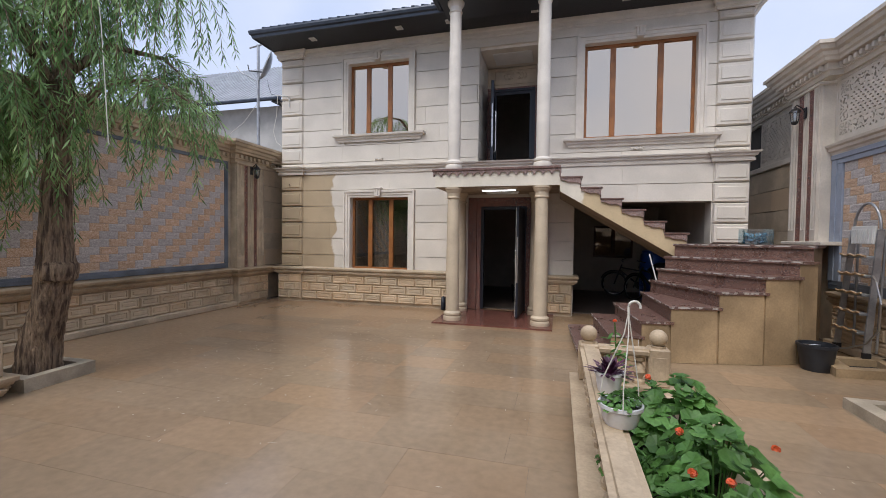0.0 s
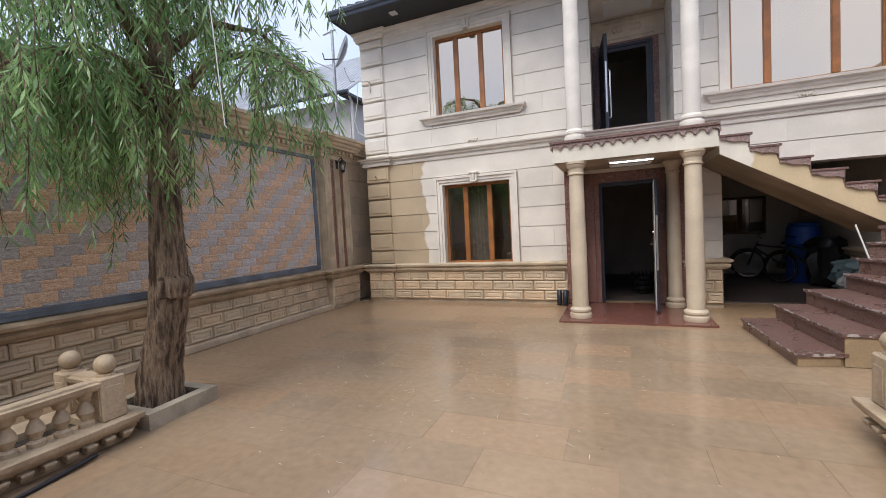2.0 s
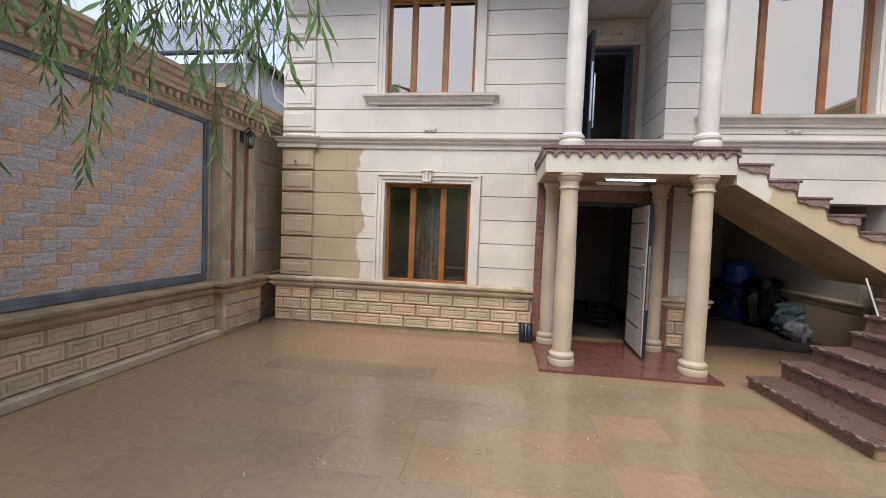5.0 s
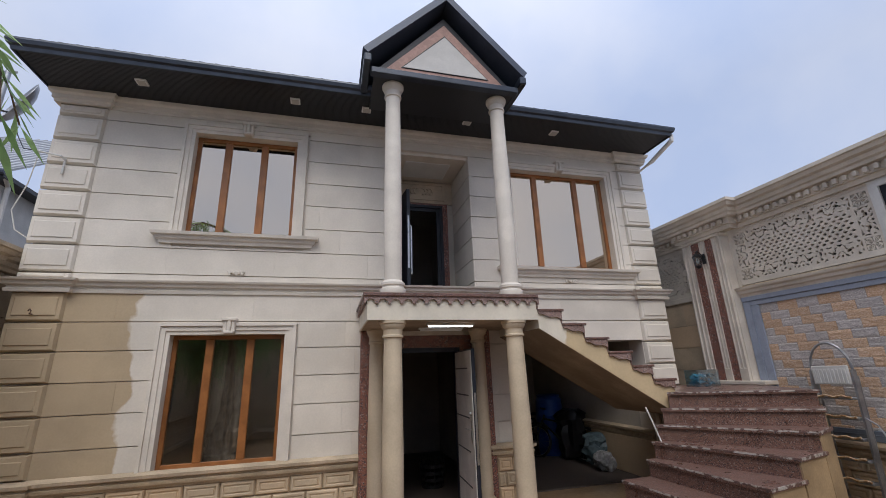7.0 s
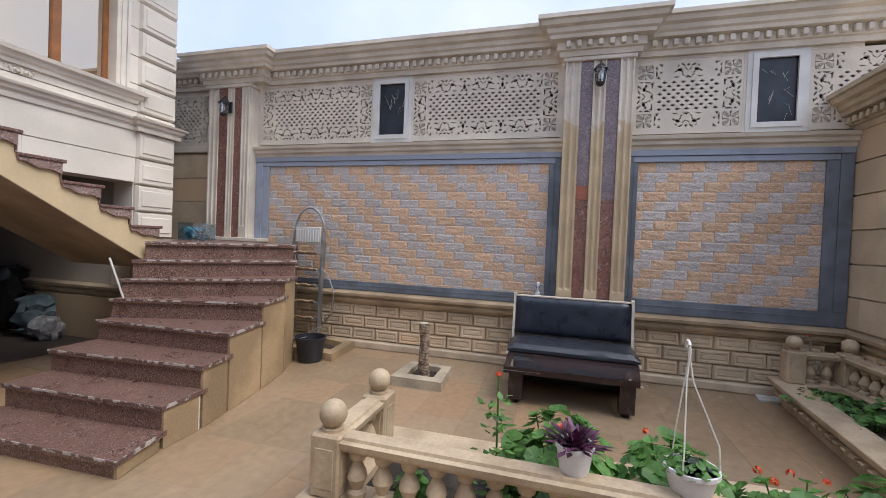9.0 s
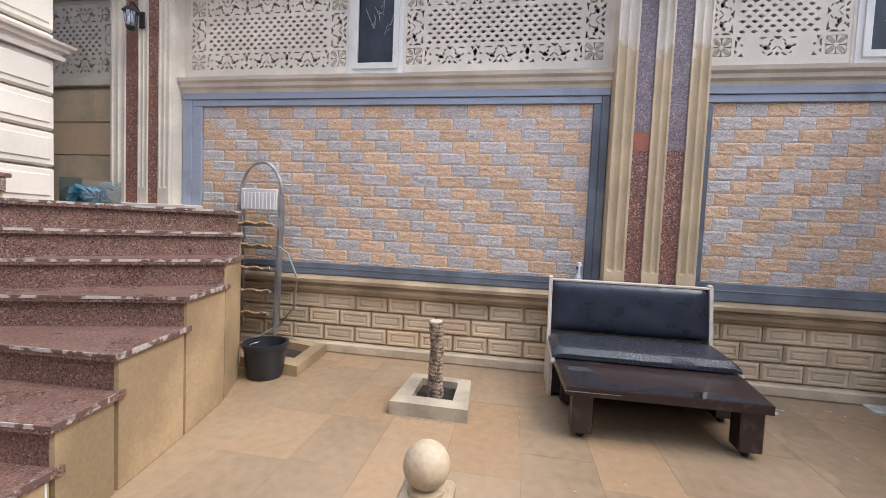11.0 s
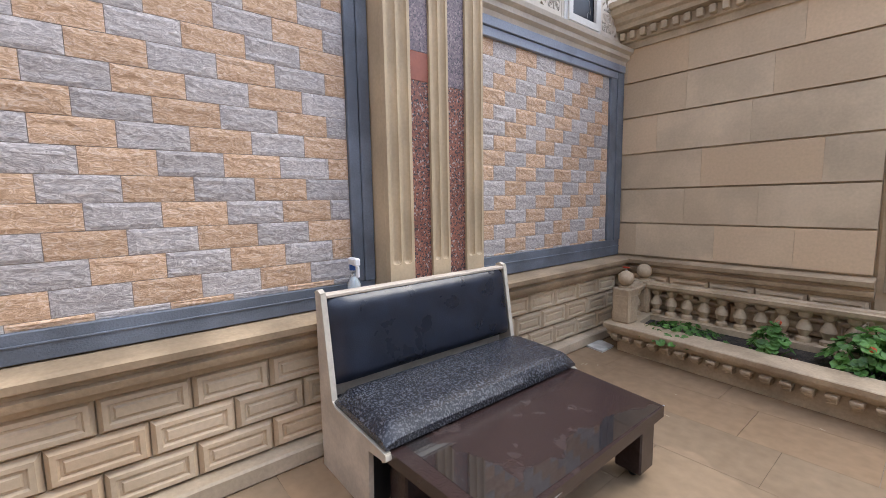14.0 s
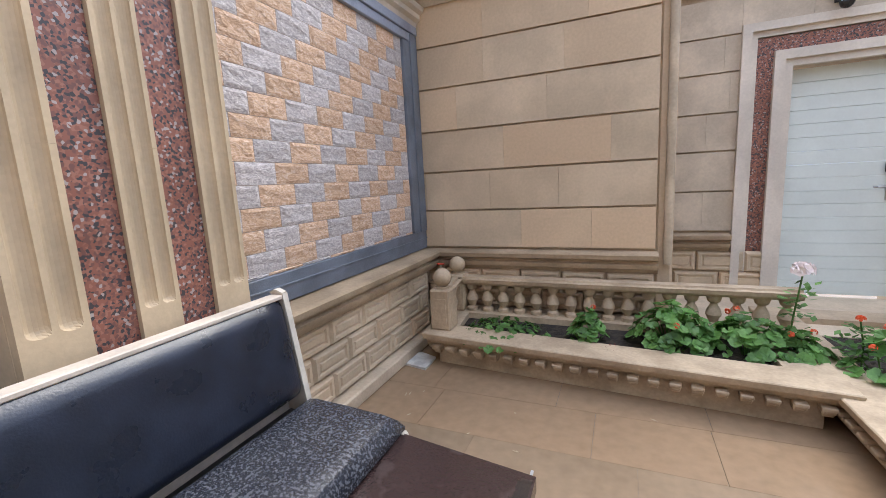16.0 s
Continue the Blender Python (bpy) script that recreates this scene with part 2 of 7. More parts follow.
WOOD = surface("orange_brown_window_wood", (0.35, 0.135, 0.04), 0.4, 0.12, 5, 50, 0.05)
DARK_WOOD = surface("dark_brown_wood", (0.09, 0.04, 0.02), 0.45, 0.12, 5, 50, 0.05)
MIRROR_GLASS = glass("reflective_glass", (0.30, 0.28, 0.25), 0.64, sheen=(1.0, 0.84, 0.66))
DIM_GLASS = glass("clear_dark_glass", (0.75, 0.72, 0.66), 0.16)
ROOM = surface("dim_room_plaster", (0.50, 0.46, 0.40), 0.8, 0.06, 2, 30, 0.02)
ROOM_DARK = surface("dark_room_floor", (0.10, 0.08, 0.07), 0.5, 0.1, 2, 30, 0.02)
SOFFIT = surface("dark_soffit_boards", (0.022, 0.023, 0.028), 0.45, 0.1, 3, 30, 0.05)
ROOF = surface("dark_blue_metal_tiles", (0.07, 0.085, 0.12), 0.4, 0.1, 3, 40, 0.05, metal=0.2)
GUTTER = surface("dark_metal_gutter", (0.05, 0.06, 0.08), 0.35, 0.1, 5, 50, 0.02, metal=0.4)
WHITE = surface("white_paint", (0.78, 0.78, 0.77), 0.45, 0.03, 4, 50, 0.02)
BLACK = surface("black_plastic", (0.012, 0.012, 0.014), 0.4, 0.1, 6, 60, 0.05)
BLUE_BLACK = surface("dark_navy_door_face", (0.018, 0.022, 0.035), 0.4, 0.1, 5, 50, 0.03)
DOOR_WHITE = surface("pale_grained_door_face", (0.62, 0.58, 0.54), 0.5, 0.08, 3, 50, 0.04)
FRAME_WHITE = surface("greyed_white_paint", (0.68, 0.67, 0.64), 0.5, 0.05, 4, 50, 0.03)
PURPLE_GRANITE = granite("grey_purple_granite", (0.17, 0.13, 0.15), [(0.4, (0.23, 0.18, 0.19)), (0.7, (0.10, 0.085, 0.10)), (0.88, (0.30, 0.24, 0.24))], 90, 0.25)
STEEL = surface("brushed_steel", (0.55, 0.55, 0.55), 0.3, 0.05, 8, 90, 0.02, metal=1.0)
ALU = surface("weathered_aluminium", (0.42, 0.43, 0.45), 0.42, 0.12, 8, 80, 0.05, metal=0.8)
LEATHER = surface("wet_black_leatherette", (0.017, 0.023, 0.040), 0.30, 0.15, 7, 120, 0.12, rough_vary=0.12)
LAMINATE = surface("pale_wood_laminate", (0.66, 0.575, 0.48), 0.5, 0.1, 4, 60, 0.05)
TABLE = surface("wet_dark_brown_table", (0.032, 0.019, 0.018), 0.18, 0.2, 6, 90, 0.12, rough_vary=0.16, second=(0.05, 0.035, 0.033), spread=(0.36, 0.42))
SOIL = surface("damp_soil", (0.05, 0.037, 0.026), 0.9, 0.3, 14, 70, 0.8)
BARK = surface("grooved_bark", (0.315, 0.222, 0.148), 0.9, 0.3, 30, 80, 1.0, second=(0.085, 0.052, 0.035), spread=(0.38, 0.56), relief=0.06)
nodes, links = BARK.node_tree.nodes, BARK.node_tree.links
squash = nodes.new("ShaderNodeMapping")
squash.inputs["Scale"].default_value = (1.0, 1.0, 0.16)
for tex in [q for q in nodes if q.type == "TEX_NOISE"]:
    links.new(tex.inputs["Vector"].links[0].from_socket, squash.inputs["Vector"]) if not squash.inputs["Vector"].is_linked else None
    links.new(squash.outputs[0], tex.inputs["Vector"])
LEAF = surface("green_leaf", (0.15, 0.31, 0.08), 0.5, 0.2, 5, 60, 0.05, second=(0.08, 0.19, 0.04), tint=0.35, island=True)
WILLOW = surface("long_hanging_leaf", (0.37, 0.54, 0.23), 0.40, 0.2, 2.5, 60, 0.0, second=(0.14, 0.26, 0.09), tint=0.4, island=True)
RED_PETAL = surface("orange_red_petal", (0.78, 0.12, 0.035), 0.5, 0.1, 9, 60, 0.0)


def leafy(m, share=0.4):
    """Lets light through a thin leaf."""
    n, l = m.node_tree.nodes, m.node_tree.links
    b = n["Principled BSDF"]
    tr = n.new("ShaderNodeBsdfTranslucent")
    l.new(b.inputs["Base Color"].links[0].from_socket, tr.inputs["Color"])
    mx = n.new("ShaderNodeMixShader")
    mx.inputs[0].default_value = share
    l.new(b.outputs[0], mx.inputs[1]), l.new(tr.outputs[0], mx.inputs[2])
    l.new(mx.outputs[0], n["Material Output"].inputs[0])


leafy(LEAF), leafy(WILLOW, 0.5)
PINK_PETAL = surface("pale_pink_petal", (0.87, 0.77, 0.74), 0.5, 0.05, 9, 60, 0.0)
PURPLE_LEAF = surface("purple_leaf", (0.11, 0.03, 0.075), 0.5, 0.2, 9, 60, 0.0, tint=0.25, island=True)
POT_WHITE = surface("white_plastic_pot", (0.72, 0.72, 0.74), 0.4, 0.06, 6, 50, 0.02)
BUCKET = surface("dark_grey_bucket", (0.02, 0.023, 0.03), 0.4, 0.1, 6, 50, 0.03)
CORD = surface("white_cord", (0.7, 0.68, 0.62), 0.7, 0.05, 20, 90, 0.1)
STUCCO = surface("grey_render", (0.50, 0.49, 0.47), 0.85, 0.08, 2, 40, 0.2)
TIN = surface("grey_sheet_roof", (0.42, 0.43, 0.45), 0.5, 0.08, 2, 40, 0.05)
GATE = surface("pale_mint_white_paint", (0.66, 0.72, 0.69), 0.45, 0.03, 3, 50, 0.02)
DARK_FILM = surface("scuffed_dark_film", (0.022, 0.03, 0.045), 0.35, 0.2, 4, 30, 0.05)
BLUE_PLASTIC = surface("blue_plastic", (0.02, 0.09, 0.36), 0.4, 0.1, 5, 50, 0.03)
CONCRETE = surface("pale_stone_kerb", (0.43, 0.36, 0.265), 0.75, 0.12, 5, 60, 0.2)
# balcony and flight undersides: a darker tan than the cream PAINT
SOFFIT_TAN = surface("darker_tan_plaster", (0.40, 0.31, 0.22), 0.8, 0.15, 1.6, 30, 0.1)
TUBE = glow("lit_tube", (0.9, 0.95, 1.0), 2.5)
LANTERN_GLASS = glass("lantern_glass", (0.85, 0.92, 0.95), 0.2, 0.1)
PINK_TRIM = surface("pink_granite_trim", (0.42, 0.24, 0.19), 0.5, 0.1, 20, 90, 0.05)
GREY_PANEL = surface("pale_grey_panel", (0.55, 0.53, 0.50), 0.6, 0.05, 3, 50, 0.03)


# ---- mesh tools ----
def mesh_from(bm, name, material, smooth=False):
    bmesh.ops.recalc_face_normals(bm, faces=bm.faces)
    me = bpy.data.meshes.new(name)
    bm.to_mesh(me)
    bm.free()
    if smooth:
        me.shade_smooth()
        me.set_sharp_from_angle(angle=radians(38))
    me.materials.append(material)
    return me


def part(name, bm, material, parent=None, label="", smooth=False):
    ob = new(name, mesh_from(bm, name, material, smooth))
    ob.parent = parent
    if label:
        ob["label"] = label
    return ob


def solid(name, bm, material, label, category, group="", kind="", smooth=False):
    return tagged(part(name, bm, material, None, "", smooth), label, category, group, kind)


def thing(name, label, category, group="", at=(0, 0, 0), kind=""):
    ob = new(name)
    ob.location = at
    return tagged(ob, label, category, group, kind)


def box(bm, x0, x1, y0, y1, z0, z1, bevel=0.0):
    r = bmesh.ops.create_cube(bm, size=1.0)
    vs = r["verts"]
    bmesh.ops.transform(bm, matrix=Matrix.LocRotScale(((x0 + x1) / 2, (y0 + y1) / 2, (z0 + z1) / 2), None, (abs(x1 - x0), abs(y1 - y0), abs(z1 - z0))), verts=vs)
    if bevel:
        bmesh.ops.bevel(bm, geom=list({e for v in vs for e in v.link_edges}), offset=bevel, segments=1, affect="EDGES")
    return bm


def prism(bm, pts, z0, z1):
    """An upright prism on a polygon of (x, y)."""
    low = [bm.verts.new((x, y, z0)) for x, y in pts]
    top = [bm.verts.new((x, y, z1)) for x, y in pts]
    bm.faces.new(low[::-1]), bm.faces.new(top)
    n = len(pts)
    for i in range(n):
        bm.faces.new((low[i], low[(i + 1) % n], top[(i + 1) % n], top[i]))
    return bm


def lathe(bm, profile, at=(0, 0, 0), segs=20):
    """A turned solid from (radius, height) pairs."""
    rings = []
    for r, z in profile:
        rings.append([bm.verts.new((at[0] + r * math.cos(2 * math.pi * i / segs), at[1] + r * math.sin(2 * math.pi * i / segs), at[2] + z)) for i in range(segs)])
    for a, b in zip(rings, rings[1:]):
        for i in range(segs):
            bm.faces.new((a[i], a[(i + 1) % segs], b[(i + 1) % segs], b[i]))
    bm.faces.new(rings[0][::-1]), bm.faces.new(rings[-1])
    return bm


def sweep(bm, path, profile, closed=False, side=1):
    """A moulding: a closed profile of (out, up) carried along a flat path of (x, y, z); out is to the path's right when side is 1."""
    n = len(path)
    rings = []
    for i, p in enumerate(path):
        p = Vector(p)
        a = Vector(path[i - 1]) if (i or closed) else None
        b = Vector(path[(i + 1) % n]) if (i < n - 1 or closed) else None
        d1 = (p - a).normalized() if a is not None else (b - p).normalized()
        d2 = (b - p).normalized() if b is not None else d1
        o1, o2 = Vector((d1.y, -d1.x, 0)) * side, Vector((d2.y, -d2.x, 0)) * side
        m = (o1 + o2)
        m = m.normalized() / max(0.3, m.normalized().dot(o1))
        rings.append([bm.verts.new(p + m * o + Vector((0, 0, u))) for o, u in profile])
    k = len(profile)
    pairs = list(zip(rings, rings[1:])) + ([(rings[-1], rings[0])] if closed else [])
    for r, s in pairs:
        for i in range(k):
            bm.faces.new((r[i], r[(i + 1) % k], s[(i + 1) % k], s[i]))
    if not closed:
        bm.faces.new(rings[0]), bm.faces.new(rings[-1][::-1])
    return bm


def tube(bm, pts, radius, segs=8, taper=None):
    """A round bar along points; taper gives a radius for each point."""
    rings = []
    for i, p in enumerate(pts):
        p = Vector(p)
        d = (Vector(pts[min(i + 1, len(pts) - 1)]) - Vector(pts[max(i - 1, 0)])).normalized()
        u = d.cross(Vector((0.31, 0.17, 0.93)) if abs(d.z) < 0.9 else Vector((1, 0, 0))).normalized()
        v = d.cross(u)
        r = taper[i] if taper else radius
        rings.append([bm.verts.new(p + (u * math.cos(2 * math.pi * k / segs) + v * math.sin(2 * math.pi * k / segs)) * r) for k in range(segs)])
    for a, b in zip(rings, rings[1:]):
        for k in range(segs):
            bm.faces.new((a[k], a[(k + 1) % segs], b[(k + 1) % segs], b[k]))
    bm.faces.new(rings[0][::-1]), bm.faces.new(rings[-1])
    return bm


class Face:
    """A wall face: u runs along the wall, z up, w out of it."""

    def __init__(self, axis, plane, out):
        self.axis, self.plane, self.out = axis, plane, out

    def at(self, u, z, w=0.0):
        p = self.plane + self.out * w
        return Vector((u, p, z)) if self.axis == "y" else Vector((p, u, z))

    def box(self, bm, u0, u1, z0, z1, w0, w1, bevel=0.0):
        a, b = self.at(u0, z0, w0), self.at(u1, z1, w1)
        return box(bm, min(a.x, b.x), max(a.x, b.x), min(a.y, b.y), max(a.y, b.y), z0, z1, bevel)

    def matrix(self, u, z, w=0.0):
        """Carries a piece made with x along the wall, z up and -y outwards."""
        x = Vector((1, 0, 0)) if self.axis == "y" else Vector((0, 1, 0))
        y = Vector((0, -self.out, 0)) if self.axis == "y" else Vector((-self.out, 0, 0))
        m = Matrix((x, y, (0, 0, 1))).transposed().to_4x4()
        m.translation = self.at(u, z, w)
        return m

    def ring(self, bm, u0, u1, z0, z1, steps, sides="ltrb"):
        """A stepped casing round an opening: steps are (inner offset, outer offset, depth)."""
        for a, b, d in steps:
            if "t" in sides:
                self.box(bm, u0 - b, u1 + b, z1 + a, z1 + b, 0, d)
            if "b" in sides:
                self.box(bm, u0 - b, u1 + b, z0 - b, z0 - a, 0, d)
            low = z0 - a if "b" in sides else z0
            self.box(bm, u0 - b, u0 - a, low, z1 + a, 0, d) if "l" in sides else None
            self.box(bm, u1 + a, u1 + b, low, z1 + a, 0, d) if "r" in sides else None
        return bm


def cut(rect, hole):
    """The rectangles that are left of one when another is taken out."""
    a0, a1, b0, b1 = rect
    c0, c1, d0, d1 = hole
    if c0 >= a1 or c1 <= a0 or d0 >= b1 or d1 <= b0:
        return [rect]
    out = []
    if c0 > a0:
        out.append((a0, c0, b0, b1))
    if c1 < a1:
        out.append((c1, a1, b0, b1))
    m0, m1 = max(a0, c0), min(a1, c1)
    if d0 > b0:
        out.append((m0, m1, b0, d0))
    if d1 < b1:
        out.append((m0, m1, d1, b1))
    return out


def clad(face, parent, material, u0, u1, levels, holes, lengths, thick=0.03, gap=0.012, name="stone_panel", rng=None):
    """Courses of flat stone panels with open joints, cut round the openings."""
    rng = rng or random.Random(5)
    for z0, z1 in zip(levels, levels[1:]):
        u = u0 - rng.uniform(0, lengths[0] * 0.7)
        while u < u1:
            v = u + rng.uniform(*lengths)
            rects = [(max(u, u0), min(v, u1), z0 + gap / 2, z1 - gap / 2)]
            for h in holes:
                rects = [r for q in rects for r in cut(q, h)]
            for a, b, c, d in rects:
                if b - a > 0.02 and d - c > 0.02:
                    bm = face.box(bmesh.new(), a + 0.0004, b - 0.0004, c, d, 0.0, thick + rng.uniform(-0.0004, 0.0004), 0.0015)
                    part(name, bm, material, parent)
            u = v


def pillow(length, tall, depth, margin=0.03, panel=True):
    """A stone block with a chamfered edge and a sunk line round a raised field; x along, z up, -y out, base at 0."""
    bm = bmesh.new()
    loops = [(0, 0), (0.0, depth * 0.35), (margin * 0.45, depth)]
    if panel:
        loops += [(margin * 0.95, depth), (margin * 1.15, depth * 0.72), (margin * 1.4, depth * 0.72), (margin * 1.6, depth * 0.95)]
    rings = []
    for inset, d in loops:
        x0, x1, z0, z1 = inset, length - inset, inset, tall - inset
        rings.append([bm.verts.new(c) for c in ((x0, -d, z0), (x1, -d, z0), (x1, -d, z1), (x0, -d, z1))])
    for a, b in zip(rings, rings[1:]):
        for i in range(4):
            bm.faces.new((a[i], a[(i + 1) % 4], b[(i + 1) % 4], b[i]))
    bm.faces.new(rings[-1])
    bm.faces.new(rings[0][::-1])
    return bm


BLOCKS = {}


def block(face, parent, material, u0, u1, z0, z1, w, depth=0.045, name="stone_block", margin=0.04, panel=True):
    """One pillow block on a wall face; alike blocks share their mesh."""
    key = (round(u1 - u0, 2), round(z1 - z0, 3), depth, material.name, margin, panel)
    if key not in BLOCKS:
        BLOCKS[key] = mesh_from(pillow(u1 - u0, z1 - z0, depth, margin, panel), name, material)
    ob = new(name, BLOCKS[key])
    ob.parent = parent
    ob.matrix_local = face.matrix(u0, z0, w)
    return ob


def courses_of_blocks(face, parent, material, u0, u1, levels, length, w, depth=0.045, gap=0.006):
    for k, (z0, z1) in enumerate(zip(levels, levels[1:])):
        u = u0 - (length / 2 if k % 2 else 0)
        while u < u1 - 0.01:
            a, b = max(u, u0), min(u + length, u1)
            if b - a > 0.06:
                block(face, parent, material, a + gap / 2, b - gap / 2, z0 + gap / 2, z1 - gap / 2, w, depth)
            u += length

# ---- the setting ----
FR = Face("y", 8.86, -1)      # the house front, behind its stone panels
RW = Face("x", 4.22, -1)      # the tall yard wall
LW = Face("x", -6.62, 1)      # the low yard wall
BW = Face("y", 0.06, 1)       # the rear wall's forward stretch
GW = Face("y", -1.06, 1)      # the rear wall with the gate
COURSE = 0.385

# ground
bm = box(bmesh.new(), -60, 60, -60, 70, -0.35, -0.04)
ground = solid("ground", bm, FLOOR_JOINT, "bare ground under and around the yard", "ground", kind="structure")
floor = thing("floor", "wet tan sandstone paving slabs of the yard", "paving", kind="structure")
part("bed", box(bmesh.new(), -6.6, 4.2, -3.0, 13.0, -0.039, -0.006), FLOOR_JOINT, floor)

# house front
OPEN_LL = (-4.36, -2.96, 0.78, 2.40)
OPEN_UL = (-4.41, -2.97, 3.80, 5.38)
OPEN_UR = (0.64, 2.58, 3.47, 5.28)
OPEN_UP = (-1.45, -0.12, 2.70, 5.45)
OPEN_DOOR = (-1.62, -0.22, 0.0, 2.36)
OPEN_UNDER = (0.50, 2.87, 0.0, 2.24)
HOLES = [OPEN_LL, OPEN_UL, OPEN_UR, OPEN_UP, OPEN_DOOR, OPEN_UNDER]


def wall_with_holes(name, face, u0, u1, z0, z1, thick, holes, material, label):
    rects = [(u0, u1, z0, z1)]
    for h in holes:
        rects = [r for q in rects for r in cut(q, h)]
    bm = bmesh.new()
    for a, b, c, d in rects:
        face.box(bm, a, b, c, d, -thick, 0)
    return solid(name, bm, material, label, "wall", kind="structure")


wall_north = wall_with_holes("wall_north", FR, -6.08, 3.40, 0, 6.0, 0.35, HOLES, LIME_TRIM, "pale limestone front of the two storey house")
LOW = [0.80, 1.09, 1.47, 1.84, 2.21, 2.57, 2.95]
HIGH = [3.10, 3.20, 3.57, 3.945, 4.32, 4.695, 5.07, 5.445, 5.62]
CASED = [(-4.52, -2.79, 0.6, 2.53), (-4.52, -2.79, 3.6, 5.52), (0.50, 2.72, 3.3, 5.44), OPEN_UP, (-1.9, 0.0, 0.0, 2.44), OPEN_UNDER]
clad(FR, wall_north, LIME, -5.57, 2.88, LOW, CASED, (1.3, 2.2))
clad(FR, wall_north, LIME, -5.57, 2.88, HIGH, CASED, (1.3, 2.2), rng=random.Random(8))
for u0, u1 in ((-6.14, -5.57), (2.88, 3.44)):
    for z0, z1 in list(zip(LOW, LOW[1:])) + list(zip(HIGH, HIGH[1:])):
        block(FR, wall_north, LIME, u0, u1, z0 + 0.008, z1 - 0.008, 0.0, 0.075, "quoin_block", 0.045, False)
        block(FR, wall_north, LIME, u0 + 0.06, u1 - 0.06, z0 + min(0.075, (z1 - z0) * 0.3), z1 - min(0.075, (z1 - z0) * 0.3), 0.074, 0.014, "quoin_field", 0.02, False)
# plinth of pillow blocks, its ledge and the bands
courses_of_blocks(FR, wall_north, SAND, -5.57, -1.93, [0.06, 0.25, 0.44, 0.63], 0.40, 0.05)
courses_of_blocks(FR, wall_north, SAND, -6.18, -5.57, [0.06, 0.25, 0.44, 0.63], 0.305, 0.10)
courses_of_blocks(FR, wall_north, SAND, 0.02, 0.48, [0.06, 0.25, 0.44, 0.63], 0.23, 0.10)
courses_of_blocks(FR, wall_north, SAND, 2.90, 3.46, [0.06, 0.25, 0.44, 0.63], 0.28, 0.10)
bm = bmesh.new()
FR.box(bm, -6.18, -5.57, 0, 0.64, 0, 0.10), FR.box(bm, -5.57, -1.93, 0, 0.64, 0, 0.05), FR.box(bm, 0.02, 0.48, 0, 0.64, 0, 0.10), FR.box(bm, 2.9, 3.46, 0, 0.64, 0, 0.10)
part("plinth_core", bm, SAND_TRIM, wall_north)
LEDGE = [(0, 0), (0.05, 0), (0.06, 0.03), (0.09, 0.04), (0.10, 0.075), (0.075, 0.085), (0.075, 0.10), (0.12, 0.12), (0.125, 0.155), (0.09, 0.165), (0.0, 0.18)]


def front_path(z, jog, ends=(-6.14, 3.44), inner=(-5.57, 2.88), base=0.0):
    a, b = FR.plane - base, FR.plane - base - jog
    return [(ends[0], b + 0.4, z), (ends[0], b, z), (inner[0], b, z), (inner[0], a, z), (inner[1], a, z), (inner[1], b, z), (ends[1], b, z), (ends[1], b + 0.4, z)]


bm = sweep(bmesh.new(), [(-6.16, 9.2, 0.63), (-6.16, 8.77, 0.63), (-5.57, 8.77, 0.63), (-5.57, 8.82, 0.63), (-1.93, 8.82, 0.63)], LEDGE)
part("plinth_ledge", bm, SAND_TRIM, wall_north)
part("plinth_ledge", sweep(bmesh.new(), [(0.02, 9.2, 0.63), (0.02, 8.77, 0.63), (0.48, 8.77, 0.63), (0.48, 9.2, 0.63)], LEDGE), SAND_TRIM, wall_north)
BAND = [(0, 0), (0.05, 0), (0.06, 0.04), (0.04, 0.05), (0.04, 0.075), (0.08, 0.09), (0.09, 0.125), (0.12, 0.14), (0.13, 0.165), (0, 0.175)]
part("string_course", sweep(bmesh.new(), front_path(2.935, 0.07), BAND), LIME_TRIM, wall_north)
FRIEZE = [(0, 0), (0.05, 0), (0.05, 0.04), (0.075, 0.05), (0.075, 0.11), (0.11, 0.13), (0.12, 0.18), (0, 0.2)]
part("eaves_moulding", sweep(bmesh.new(), front_path(5.61, 0.07), FRIEZE), LIME_TRIM, wall_north)
# house body
bm = bmesh.new()
box(bm, -6.08, -5.8, 9.21, 16, 0, 6), box(bm, 3.12, 3.40, 9.21, 16, 0, 6), box(bm, -6.08, 3.4, 16, 16.3, 0, 6)
solid("wall_house", bm, STUCCO, "plain rendered side and rear walls of the house", "wall", kind="structure")
bm = bmesh.new()
box(bm, -5.8, 3.12, 9.9, 13.2, 2.45, 2.70), box(bm, -5.8, -1.47, 9.21, 9.9, 2.45, 2.70), box(bm, -0.10, 3.12, 9.21, 9.9, 2.45, 2.70), box(bm, -1.47, -0.10, 8.86, 9.9, 2.45, 2.70)
solid("ceiling_lower", bm, ROOM, "plain plaster ceiling of the ground floor rooms", "ceiling", kind="structure")
bm = box(bmesh.new(), -5.8, 3.12, 9.21, 13.2, 5.7, 5.85)
solid("ceiling_upper", bm, ROOM, "plain plaster ceiling of the upper rooms", "ceiling", kind="structure")
bm = bmesh.new()
box(bm, -5.8, 3.12, 13.2, 13.4, 0, 5.8)
box(bm, -2.3, -2.2, 9.21, 13.2, 0, 2.45), box(bm, 0.30, 0.44, 9.21, 13.2, 0, 2.45), box(bm, 2.90, 3.12, 9.21, 13.2, 0, 2.45)
box(bm, -1.55, -1.45, 9.21, 9.9, 2.7, 5.7), box(bm, -0.12, -0.02, 9.21, 9.9, 2.7, 5.7)
for a, b, c, d in cut((-1.55, -0.02, 2.7, 5.7), (-1.28, -0.40, 2.7, 4.86)):
    box(bm, a, b, 9.9, 10.0, c, d)
